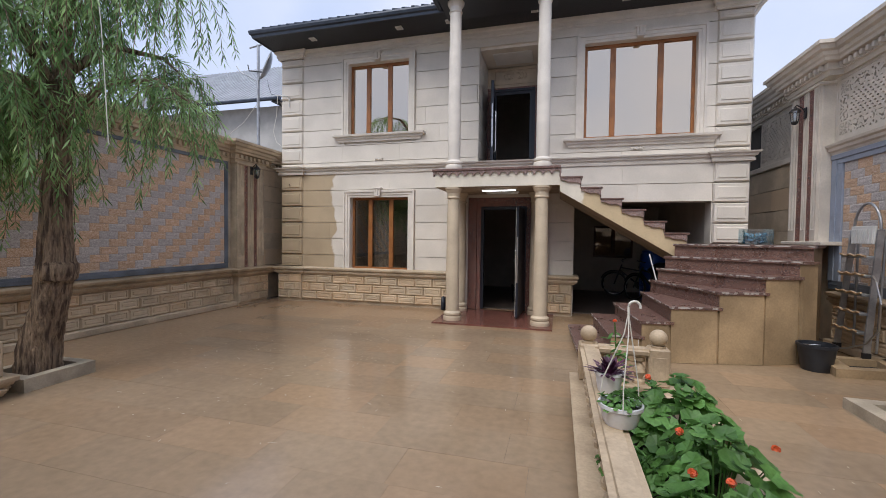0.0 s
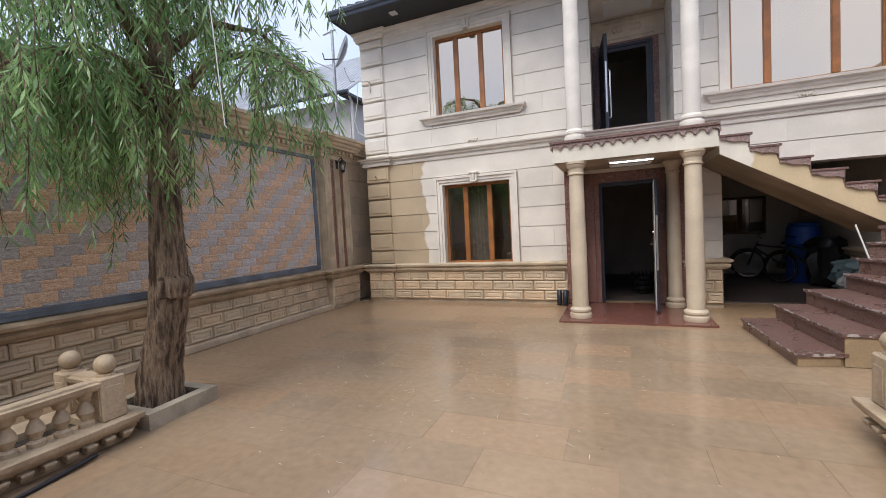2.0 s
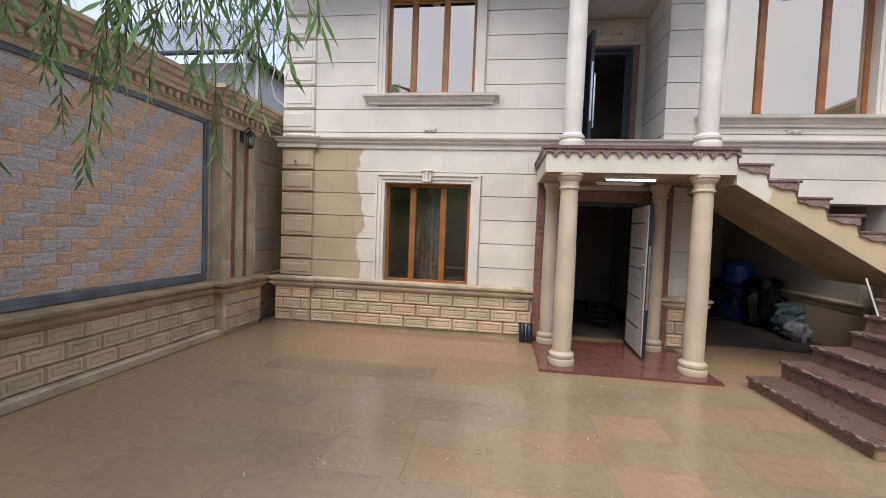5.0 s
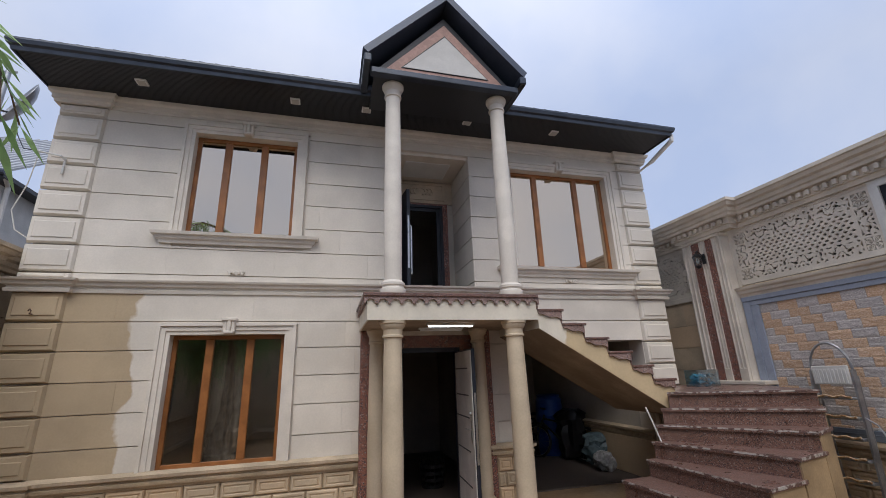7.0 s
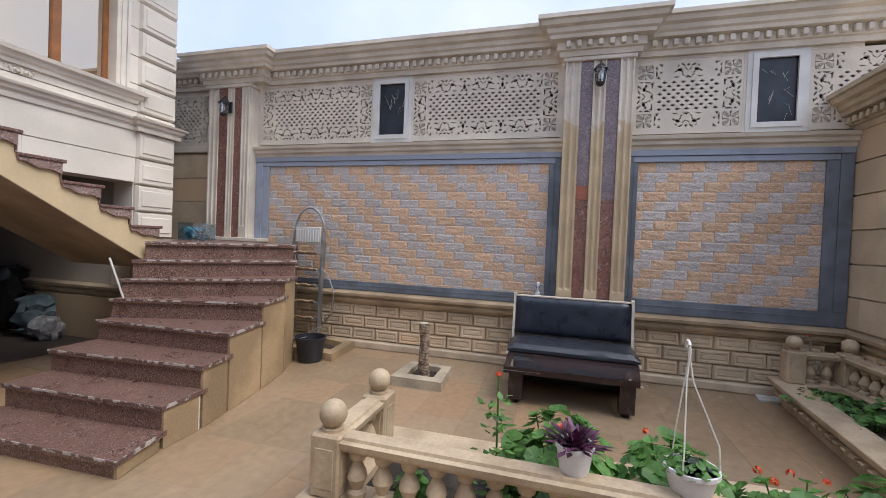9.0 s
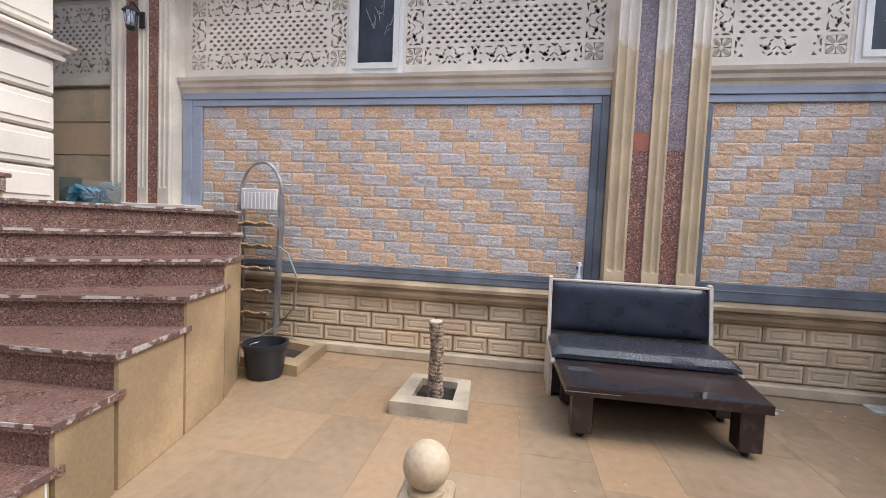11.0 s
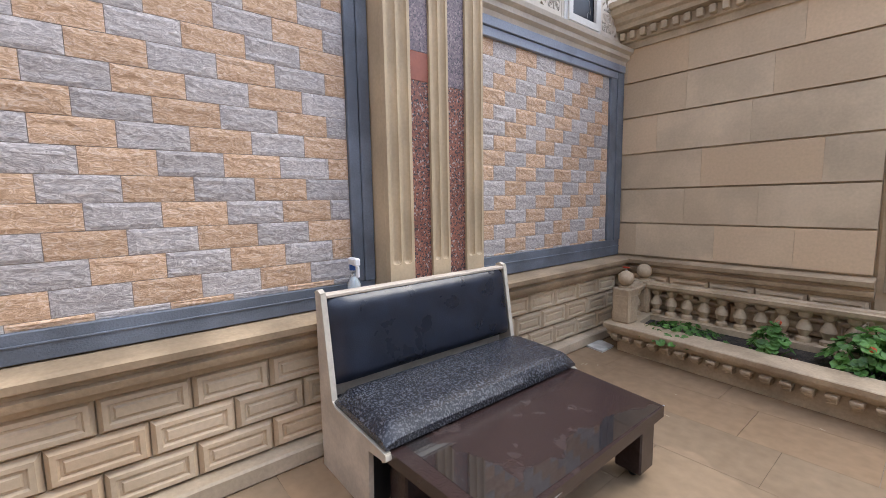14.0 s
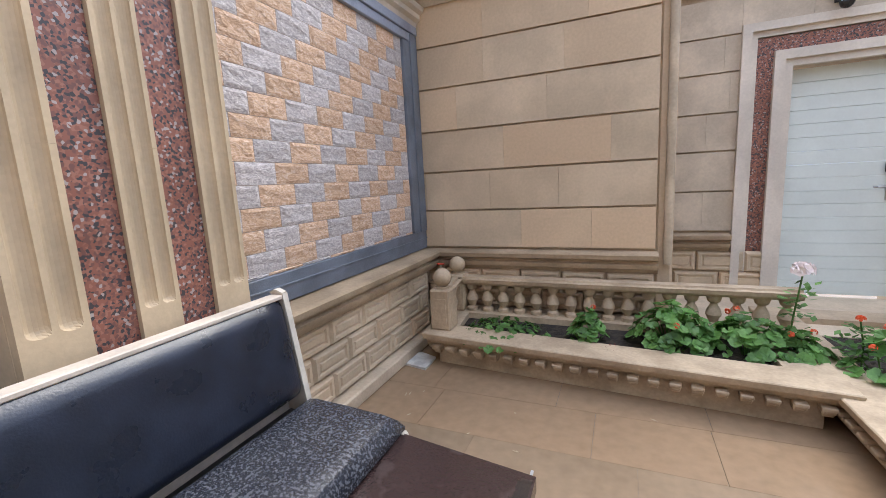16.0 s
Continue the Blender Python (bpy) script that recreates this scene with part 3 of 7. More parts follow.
box(bm, -1.85, -1.75, 10.0, 13.2, 2.7, 5.7), box(bm, 0.22, 0.32, 10.0, 13.2, 2.7, 5.7), box(bm, -1.75, -1.55, 9.9, 10.0, 2.7, 5.7), box(bm, -0.02, 0.22, 9.9, 10.0, 2.7, 5.7)
wall_inner = solid("wall_inner", bm, ROOM, "inner partition walls of the house", "wall", kind="structure")
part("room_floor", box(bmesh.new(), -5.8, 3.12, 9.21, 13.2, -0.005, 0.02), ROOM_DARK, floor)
# porch recess above: stone cheeks, panel over the door
AL = Face("y", 9.9, -1)
alcove = thing("alcove_lining", "stone lined recess of the upper entrance", "wall", kind="structure")
for k, (z0, z1) in enumerate(zip(HIGH, HIGH[1:])):
    part("stone_panel", box(bmesh.new(), -0.145, -0.12, 8.83, 9.88, z0 + 0.006, min(z1, 5.444) - 0.006, 0.004), LIME, alcove)
    part("stone_panel", box(bmesh.new(), -1.45, -1.425, 8.83, 9.88, z0 + 0.006, min(z1, 5.444) - 0.006, 0.004), LIME, alcove)
part("soffit_panel", box(bmesh.new(), -1.42, -0.15, 8.9, 9.88, 5.40, 5.45), LIME_TRIM, alcove)
part("soffit_field", box(bmesh.new(), -1.2, -0.38, 9.1, 9.7, 5.385, 5.40, 0.008), WHITE, alcove)
part("carved_panel", AL.ring(AL.box(bmesh.new(), -1.42, -0.15, 4.95, 5.39, 0, 0.03), -1.25, -0.35, 5.05, 5.32, [(0, 0.04, 0.05)]), TAN_PANEL, alcove)
bm = bmesh.new()
for s in (-1, 1):
    for k in range(3):
        pts = [(-0.8 + s * (0.06 + 0.07 * k + 0.05 * math.sin(a)), 9.9 - 0.045, 5.185 + 0.06 * math.cos(a) * (1 if k % 2 else -1)) for a in np.linspace(0, 3.6, 8)]
        tube(bm, pts, 0.014, 6)
part("carved_scroll", bm, TAN_PANEL, alcove)


# ---- windows ----
def window(face, hole, name, label, lights, glass_mat, wood=WOOD, deep=-0.10):
    u0, u1, z0, z1 = hole
    w = thing(name, label, "window", kind="structure")
    f = 0.055
    bm = bmesh.new()
    face.box(bm, u0, u0 + f, z0, z1, deep - 0.06, deep, 0.006), face.box(bm, u1 - f, u1, z0, z1, deep - 0.06, deep, 0.006)
    face.box(bm, u0 + f, u1 - f, z0, z0 + f, deep - 0.06, deep, 0.006), face.box(bm, u0 + f, u1 - f, z1 - f, z1, deep - 0.06, deep, 0.006)
    part("window_frame", bm, wood, w)
    edges = [u0 + f] + [u0 + (u1 - u0) * q for q in lights] + [u1 - f]
    for q in edges[1:-1]:
        part("mullion", face.box(bmesh.new(), q - 0.05, q + 0.05, z0 + f, z1 - f, deep - 0.055, deep + 0.006, 0.008), wood, w)
    for k, (a, b) in enumerate(zip(edges, edges[1:])):
        a2, b2 = (a + 0.05 if k else a), (b - 0.05 if k < len(edges) - 2 else b)
        pane = part("pane", face.box(bmesh.new(), a2, b2, z0 + f, z1 - f, deep - 0.032, deep - 0.026), glass_mat, w)
        pane.visible_shadow = False
    return w


def casing(face, hole, sides, drop=0.0):
    u0, u1, z0, z1 = hole
    c = thing("window_casing", "moulded pale stone surround with a carved keystone", "window surround", "window surrounds", kind="structure")
    bm = bmesh.new()
    face.ring(bm, u0, u1, z0 - drop, z1, [(0.0, 0.05, 0.045), (0.05, 0.11, 0.062), (0.11, 0.15, 0.085)], sides)
    part("moulding", bm, LIME_TRIM, c)
    um = (u0 + u1) / 2
    bm = bmesh.new()
    for k in range(3):
        face.box(bm, um - 0.075 + 0.05 * k, um - 0.025 + 0.05 * k, z1 + 0.02, z1 + 0.19, 0, 0.12 - 0.02 * abs(k - 1) + 0.02, 0.012)
    face.box(bm, um - 0.095, um + 0.095, z1 + 0.17, z1 + 0.21, 0, 0.145, 0.01)
    face.box(bm, um - 0.06, um + 0.06, z1 + 0.0, z1 + 0.04, 0, 0.15, 0.012)
    part("keystone", bm, LIME_TRIM, c)
    return c


def sill(face, u0, u1, z):
    """A projecting sill moulding, top at z."""
    p = face.plane
    prof = [(0, -0.15), (0.06, -0.15), (0.07, -0.11), (0.10, -0.09), (0.11, -0.05), (0.15, -0.04), (0.16, 0.0), (0, 0.01)]
    path = [(u0, p + 0.02, z), (u0, p, z), (u1, p, z), (u1, p + 0.02, z)]
    return solid("window_sill", sweep(bmesh.new(), path, prof), LIME_TRIM, "projecting moulded pale stone sill", "window sill", "window sills", kind="structure")


window(FR, OPEN_LL, "window_1", "three-light wooden window with dark glass and a lace curtain", (0.32, 0.68), DIM_GLASS)
window(FR, OPEN_UL, "window_2", "three-light wooden window with mirror-coated glass", (0.3, 0.66), MIRROR_GLASS)
window(FR, OPEN_UR, "window_3", "wide three-light wooden window with mirror-coated glass", (0.27, 0.70), MIRROR_GLASS)
casing(FR, OPEN_LL, "ltr", 0.0), casing(FR, OPEN_UL, "ltr"), casing(FR, OPEN_UR, "ltr")
sill(FR, -4.6, -2.74, 3.79), sill(FR, 0.42, 2.81, 3.45)


def ornament(u, z):
    bm = bmesh.new()
    for s in (-1, 1):
        pts = [(u + s * (0.04 + 0.028 * a * 0.6), FR.plane - 0.045, z + 0.028 * math.sin(a * 2.1)) for a in np.linspace(0, 4.2, 12)]
        tube(bm, pts, 0.011, 6)
        lathe(bm, [(0.001, -0.02), (0.02, -0.01), (0.02, 0.01), (0.001, 0.02)], (u + s * 0.03, FR.plane - 0.045, z), 10)
    box(bm, u - 0.015, u + 0.015, FR.plane - 0.055, FR.plane - 0.025, z - 0.03, z + 0.035, 0.006)
    return solid("carved_ornament", bm, LIME_TRIM, "small carved leaf scroll on the stone front", "ornament", "carved scrolls", smooth=True)


ornament(-3.66, 3.24), ornament(1.6, 3.24)

# ---- roof ----
roof = thing("roof", "hipped roof of dark blue metal tiles with boxed eaves", "roof", kind="structure")
EX0, EX1, EY, EZ = -6.25, 3.45, 7.98, 5.80
part("soffit", box(bmesh.new(), EX0, EX1, EY, 17, EZ, EZ + 0.03), SOFFIT, roof)
bm = bmesh.new()
for k in range(36):
    y = EY + 0.02 + 0.027 * k
    box(bm, EX0 + 0.02, EX1 - 0.02, y, y + 0.022, EZ - 0.006, EZ)
part("soffit_boards", bm, SOFFIT, roof)
part("fascia", sweep(bmesh.new(), [(EX0, 17, EZ), (EX0, EY, EZ), (EX1, EY, EZ), (EX1, 17, EZ)], [(0, -0.02), (0.02, -0.02), (0.03, 0.03), (0.06, 0.05), (0.075, 0.10), (0.07, 0.13), (0, 0.13)], side=1), GUTTER, roof)
bm = bmesh.new()
ridge = [(-3.0, 12.4, 8.1), (0.3, 12.4, 8.1)]
e = [(EX0 - 0.05, EY - 0.05, EZ + 0.12), (EX1 + 0.05, EY - 0.05, EZ + 0.12), (EX1 + 0.05, 17, EZ + 0.12), (EX0 - 0.05, 17, EZ + 0.12)]
v = [bm.verts.new(p) for p in e + ridge]
bm.faces.new((v[0], v[1], v[5], v[4])), bm.faces.new((v[1], v[2], v[5])), bm.faces.new((v[2], v[3], v[4], v[5])), bm.faces.new((v[3], v[0], v[4])), bm.faces.new((v[3], v[2], v[1], v[0]))
part("roof_slope", bm, ROOF, roof)
bm = bmesh.new()
for r in range(14):
    f = r / 14
    f = f + 0.03
    y, z = EY - 0.05 + (12.4 - EY) * f, EZ + 0.125 + (8.1 - EZ - 0.12) * f
    x0, x1 = EX0 + (-3.0 - EX0) * f, EX1 + (0.3 - EX1) * f
    n = int((x1 - x0) / 0.2)
    for k in range(n):
        a = x0 + (x1 - x0) * k / n
        tube(bm, [(a + 0.1, y, z + 0.012), (a + 0.1, y + 0.3, z + 0.165)], 0.05, 5)
part("roof_tiles", bm, ROOF, roof)["kind"] = "stuff"
# porch gable
GX0, GX1, GXM, GY = -2.02, 0.22, -0.9, 7.28
gable = part("gable", prism(bmesh.new(), [(GX0 + 0.1, GY + 0.1), (GX1 - 0.1, GY + 0.1), (GX1 - 0.1, 8.2), (GX0 + 0.1, 8.2)], 5.72, 5.78), SOFFIT, roof)
for s, x in ((1, GX0), (-1, GX1)):
    d = Vector((GXM - x, 0, 1.14)).normalized()
    nrm = Vector((-d.z * s, 0, d.x * s)) * s
    bm = bmesh.new()
    a, b = Vector((x, 0, 5.93)), Vector((GXM, 0, 7.07))
    up = Vector((-(b - a).z, 0, (b - a).x)).normalized() * (1 if s > 0 else -1)
    quad = [a, b, b + up * 0.1, a + up * 0.1]
    f0 = [bm.verts.new((q.x, GY - 0.04, q.z)) for q in quad]
    f1 = [bm.verts.new((q.x, 11.5, q.z)) for q in quad]
    bm.faces.new(f0), bm.faces.new(f1[::-1])
    for i in range(4):
        bm.faces.new((f0[i], f0[(i + 1) % 4], f1[(i + 1) % 4], f1[i]))
    part("gable_slope", bm, ROOF, roof)
    part("gable_gutter", box(bmesh.new(), x - 0.05, x + 0.05, GY - 0.04, 7.95, 5.8, 5.93, 0.015), GUTTER, roof)


def tri(y0, y1, x0, x1, z0, xm, z1):
    bm = bmesh.new()
    f0 = [bm.verts.new((x, y0, z)) for x, z in ((x0, z0), (x1, z0), (xm, z1))]
    f1 = [bm.verts.new((x, y1, z)) for x, z in ((x0, z0), (x1, z0), (xm, z1))]
    bm.faces.new(f0), bm.faces.new(f1[::-1])
    for i in range(3):
        bm.faces.new((f0[i], f0[(i + 1) % 3], f1[(i + 1) % 3], f1[i]))
    return bm


part("tympanum_edge", tri(GY + 0.16, GY + 0.3, GX0 + 0.1, GX1 - 0.1, 5.80, GXM, 6.92), SOFFIT, roof)
part("tympanum_border", tri(GY + 0.145, GY + 0.158, GX0 + 0.24, GX1 - 0.24, 5.84, GXM, 6.78), PINK_TRIM, roof)
part("tympanum_line", tri(GY + 0.138, GY + 0.144, GX0 + 0.47, GX1 - 0.47, 5.91, GXM, 6.58), SOFFIT, roof)
part("tympanum_panel", tri(GY + 0.13, GY + 0.137, GX0 + 0.5, GX1 - 0.5, 5.92, GXM, 6.55), GREY_PANEL, roof)
part("gable_beam", box(bmesh.new(), GX0 + 0.05, GX1 - 0.05, GY + 0.05, GY + 0.16, 5.70, 5.80, 0.012), GUTTER, roof)
for x in (-5.0, -3.0, -1.95, -0.3, 1.3):
    lamp = thing("eaves_spotlight", "small square white spotlight in the dark eaves", "ceiling light", "eaves spotlights")
    part("frame", box(bmesh.new(), x - 0.07, x + 0.07, 8.25, 8.39, EZ - 0.03, EZ - 0.006, 0.006), WHITE, lamp)
    part("diffuser", box(bmesh.new(), x - 0.05, x + 0.05, 8.27, 8.37, EZ - 0.036, EZ - 0.03), GREY_PANEL, lamp)
pipe = solid("downpipe", tube(bmesh.new(), [(3.5, 8.0, 5.82), (3.5, 8.0, 5.72), (3.46, 8.5, 5.55), (3.46, 8.95, 5.5), (3.46, 9.0, 0.1)], 0.04, 10), WHITE, "white rainwater pipe under the eaves", "downpipe", smooth=True)

# ---- porch: columns, balcony slab, outer stair ----
slab = solid("porch_floor", prism(bmesh.new(), [(-1.93, 7.30), (0.14, 7.30), (0.14, 8.86), (-1.93, 8.86)], -0.02, 0.028), WET_RED, "polished red granite porch slab", "paving", kind="structure")


def column(x, y, z0, z1, r, name, label, group):
    c = thing(name, label, "column", group, (x, y, z0))
    h = z1 - z0
    stone = COLUMN if z0 < 1 else LIME_TRIM
    part("base", lathe(bmesh.new(), [(r * 1.35, 0), (r * 1.42, 0.035), (r * 1.35, 0.07), (r * 1.2, 0.08), (r * 1.2, 0.095), (r * 1.33, 0.105), (r * 1.33, 0.135), (r * 1.12, 0.155), (r * 1.02, 0.17)], segs=28), stone, c, smooth=True)
    part("shaft", lathe(bmesh.new(), [(r, 0.17), (r * 1.02, h * 0.4), (r * 0.9, h - 0.2)], segs=28), stone, c, smooth=True)
    part("capital", lathe(bmesh.new(), [(r * 0.9, h - 0.2), (r * 1.06, h - 0.19), (r * 1.06, h - 0.17), (r * 0.95, h - 0.16), (r * 0.97, h - 0.10), (r * 1.2, h - 0.07), (r * 1.25, h - 0.04), (r * 1.35, h - 0.03), (r * 1.35, h)], segs=28), stone, c, smooth=True)
    return c


column(-1.635, 7.62, 0.028, 2.42, 0.118, "porch_column", "round yellowish stone column on a turned base", "porch columns")
column(-0.075, 7.62, 0.028, 2.42, 0.118, "porch_column", "round yellowish stone column on a turned base", "porch columns")
column(-1.72, 8.62, 0.028, 2.42, 0.105, "porch_column", "round yellowish stone column on a turned base", "porch columns")
column(-0.22, 8.62, 0.028, 2.42, 0.105, "porch_column", "round yellowish stone column on a turned base", "porch columns")
column(-1.635, 7.62, 2.745, 5.72, 0.112, "balcony_column", "tall pale round column under the gable", "balcony columns")
column(-0.075, 7.62, 2.745, 5.72, 0.112, "balcony_column", "tall pale round column under the gable", "balcony columns")

balcony = thing("balcony", "cream painted balcony slab with scalloped red granite edging", "balcony", kind="structure")
CX0, CX1, CY = -1.95, 0.20, 7.50
part("slab", box(bmesh.new(), CX0, CX1 + 0.02, CY, 8.83, 2.425, 2.70), PAINT, balcony)
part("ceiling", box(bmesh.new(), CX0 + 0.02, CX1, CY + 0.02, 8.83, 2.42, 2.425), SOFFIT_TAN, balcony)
part("deck", box(bmesh.new(), CX0 - 0.05, CX1 + 0.03, CY - 0.05, 8.83, 2.70, 2.742, 0.006), BROWN_GRANITE, balcony)


def scallops(length, n, drop=0.085, deep=0.025):
    """A strip of hanging scallops; x along, y into the slab."""
    bm = bmesh.new()
    step = length / n
    for k in range(n):
        xs = [k * step] + [k * step + step * (0.5 + 0.38 * math.cos(a)) for a in np.linspace(math.pi, 0, 7)] + [(k + 1) * step]
        zs = [-drop] + [-0.03 - (drop - 0.03) * (1 - math.sin(a)) for a in np.linspace(math.pi, 0, 7)] + [-drop]
        f = [[bm.verts.new((x, y, z)) for x, z in zip(xs + xs[::-1], zs + [0] * len(xs))] for y in (0, deep)]
        m = len(xs)
        for i in range(m - 1):
            j = 2 * m - 1 - i
            bm.faces.new((f[0][i], f[0][i + 1], f[0][j - 1], f[0][j]))
            bm.faces.new((f[1][i], f[1][i + 1], f[1][j - 1], f[1][j]))
            bm.faces.new((f[0][i], f[0][i + 1], f[1][i + 1], f[1][i]))
    return bm


ob = part("scalloped_edge", scallops(CX1 - CX0 + 0.08, 15), PINK_GRANITE, balcony)
ob.location = (CX0 - 0.04, CY - 0.03, 2.70)
ob = part("scalloped_edge", scallops(1.28, 9), PINK_GRANITE, balcony)
ob.matrix_local = pose(CX0 - 0.03, 8.79, 2.70, 0, 0, -90)
for x, y in ((-0.85, 7.85), (-0.85, 8.35)):
    tl = thing("tube_light", "slim white tube light under the balcony", "ceiling light", "tube lights")
    part("body", box(bmesh.new(), x - 0.32, x + 0.32, y - 0.02, y + 0.02, 2.395, 2.42, 0.004), WHITE, tl)
    part("tube", box(bmesh.new(), x - 0.3, x + 0.3, y - 0.014, y + 0.014, 2.375, 2.394, 0.004), TUBE if y < 8 else WHITE, tl)
# red granite jambs of the porch
solid("porch_jamb", box(bmesh.new(), -1.93, -1.80, 8.70, 8.86, 0.03, 2.42, 0.006), RED_GRANITE, "red granite strip beside the porch", "door jamb", "porch jambs", kind="structure")
solid("porch_jamb", box(bmesh.new(), -0.13, 0.0, 8.70, 8.86, 0.03, 2.42, 0.006), RED_GRANITE, "red granite strip beside the porch", "door jamb", "porch jambs", kind="structure")

RISE = 0.1835
stair = thing("outer_staircase", "winding outer staircase with wet brown granite treads", "staircase", kind="structure")
NOSE_L = [(0.39, 7.36), (0.75, 7.41), (1.08, 7.44), (1.48, 7.46), (1.60, 7.46), (1.70, 7.46), (1.80, 7.44), (1.92, 7.42)]
TREAD_Z = [0.131 + 0.191 * k for k in range(8)]
NOSE_R = [(0.465, 5.78), (0.85, 5.87), (1.21, 5.88), (1.55, 5.94), (2.11, 6.05), (2.65, 6.18), (3.09, 6.37), (3.335, 6.55)]
for k in range(7):
    a, b, c, d = NOSE_L[k], NOSE_R[k], NOSE_R[k + 1], NOSE_L[k + 1]
    z = TREAD_Z[k]
    low = [Vector(q) for q in (a, b, c, d)]
    n_in = ((low[3] - low[0]) + (low[2] - low[1])).normalized()
    s_in = (low[0] - low[1]).normalized()
    body = [low[0] + n_in * 0.05, low[1] + n_in * 0.05 + s_in * 0.04, low[2] + s_in * 0.04 + n_in * 0.1, low[3] + n_in * 0.1]
    part("step_body", prism(bmesh.new(), [(q.x, q.y) for q in body], 0, z - 0.036), WET_SAND, stair)
    riser = [low[0] + n_in * 0.03, low[1] + n_in * 0.03 + s_in * 0.03, low[1] + n_in * 0.048 + s_in * 0.03, low[0] + n_in * 0.048]
    part("riser", prism(bmesh.new(), [(q.x, q.y) for q in riser], TREAD_Z[k - 1] if k else 0.0, z - 0.036), BROWN_GRANITE, stair)
    tread = [low[0], low[1], low[2] + n_in * 0.06, low[3] + n_in * 0.06]
    part("tread", prism(bmesh.new(), [(q.x, q.y) for q in tread], z - 0.036, z), BROWN_GRANITE, stair)
    lip = [low[0] - n_in * 0.003, low[1] - n_in * 0.003, low[1] + n_in * 0.004, low[0] + n_in * 0.004]
    part("worn_nosing", prism(bmesh.new(), [(q.x, q.y) for q in lip], z - 0.016, z + 0.0015), TREAD_EDGE, stair, "chipped pale nosing edge")
    lip = [low[1] - s_in * 0.003, low[2] - s_in * 0.003, low[2] + s_in * 0.004, low[1] + s_in * 0.004]
    part("worn_edge", prism(bmesh.new(), [(q.x, q.y) for q in lip], z - 0.026, z + 0.001), TREAD_EDGE, stair, "chipped pale nosing edge")
LAND = [(1.92, 7.42), (3.335, 6.55), (3.62, 7.15), (4.05, 7.75), (4.2, 8.86), (2.06, 8.8), (2.06, 7.42)]
zl = RISE * 8
part("landing", prism(bmesh.new(), LAND, zl - 0.036, zl), BROWN_GRANITE, stair)
part("landing_riser", prism(bmesh.new(), [(1.95, 7.44), (3.33, 6.59), (3.345, 6.62), (1.965, 7.47)], TREAD_Z[6], zl - 0.036), BROWN_GRANITE, stair)
part("landing_body", prism(bmesh.new(), [(2.95, 6.85), (3.30, 6.64), (3.58, 7.2), (4.02, 7.78), (4.18, 8.8), (3.5, 8.8)], 0, zl - 0.036), WET_SAND, stair)
part("landing_slab", prism(bmesh.new(), [(1.99, 7.47), (3.0, 6.85), (3.5, 8.8), (2.06, 8.8)], zl - 0.2, zl - 0.037), PAINT, stair)
part("worn_nosing", prism(bmesh.new(), [(1.919, 7.417), (3.334, 6.547), (3.337, 6.553), (1.922, 7.424)], zl - 0.016, zl + 0.0015), TREAD_EDGE, stair, "chipped pale nosing edge")
# facing panels of the outer curve
for k in range(1, 8):
    a, b = Vector(NOSE_R[k - 1]), Vector(NOSE_R[k])
    d = (b - a).normalized()
    o = Vector((d.y, -d.x)) * 1.0
    p = [a + o * -0.035, b + o * -0.035, b + o * -0.012, a + o * -0.012]
    p[0] += d * 0.03; p[3] += d * 0.03
    part("facing_panel", prism(bmesh.new(), [(q.x, q.y) for q in p], 0.004, TREAD_Z[k - 1] - 0.038), WET_SAND, stair)
for k in (2, 3, 4, 5):
    q = Vector(NOSE_R[k]) + Vector((-0.012, 0.016))
    part("grout_line", prism(bmesh.new(), [(q.x - 0.004, q.y - 0.006), (q.x + 0.004, q.y - 0.005), (q.x + 0.004, q.y + 0.006), (q.x - 0.004, q.y + 0.006)], 0.004, TREAD_Z[k - 1] - 0.04), FRAME_WHITE, stair, "white grout in the joint")
# upper flight beside the house front
UP_X = [0.22, 0.55, 0.86, 1.18, 1.51, 1.81, 2.13]
for k in range(6):
    z = 2.742 - RISE * (k + 1)
    x0, x1 = UP_X[k], UP_X[k + 1] + 0.03
    part("tread", box(bmesh.new(), x0, x1, CY - 0.04, 8.82, z - 0.03, z, 0.005), BROWN_GRANITE, stair)
    part("riser", box(bmesh.new(), UP_X[k] - 0.012, UP_X[k] + 0.006, CY - 0.01, 8.82, z, z + RISE - 0.032), BROWN_GRANITE, stair)
    bm = bmesh.new()
    prof = [(x0 + 0.0, z - 0.03), (x1 - 0.03, z - 0.03), (x1 - 0.03, z - 0.13)] + [(x1 - 0.05 - (x1 - x0 - 0.06) * q, z - 0.125 + 0.06 * q + 0.012 * math.sin(9 * q)) for q in np.linspace(0, 1, 7)]
    f0 = [bm.verts.new((x, CY - 0.028, zz)) for x, zz in prof]
    f1 = [bm.verts.new((x, CY - 0.003, zz)) for x, zz in prof]
    bm.faces.new(f0), bm.faces.new(f1[::-1])
    for i in range(len(prof)):
        bm.faces.new((f0[i], f0[(i + 1) % len(prof)], f1[(i + 1) % len(prof)], f1[i]))
    part("step_bracket", bm, PINK_GRANITE, stair, "curved pink granite step end")


def under(x):
    return 2.42 - max(0.0, x - 0.05) * 0.6


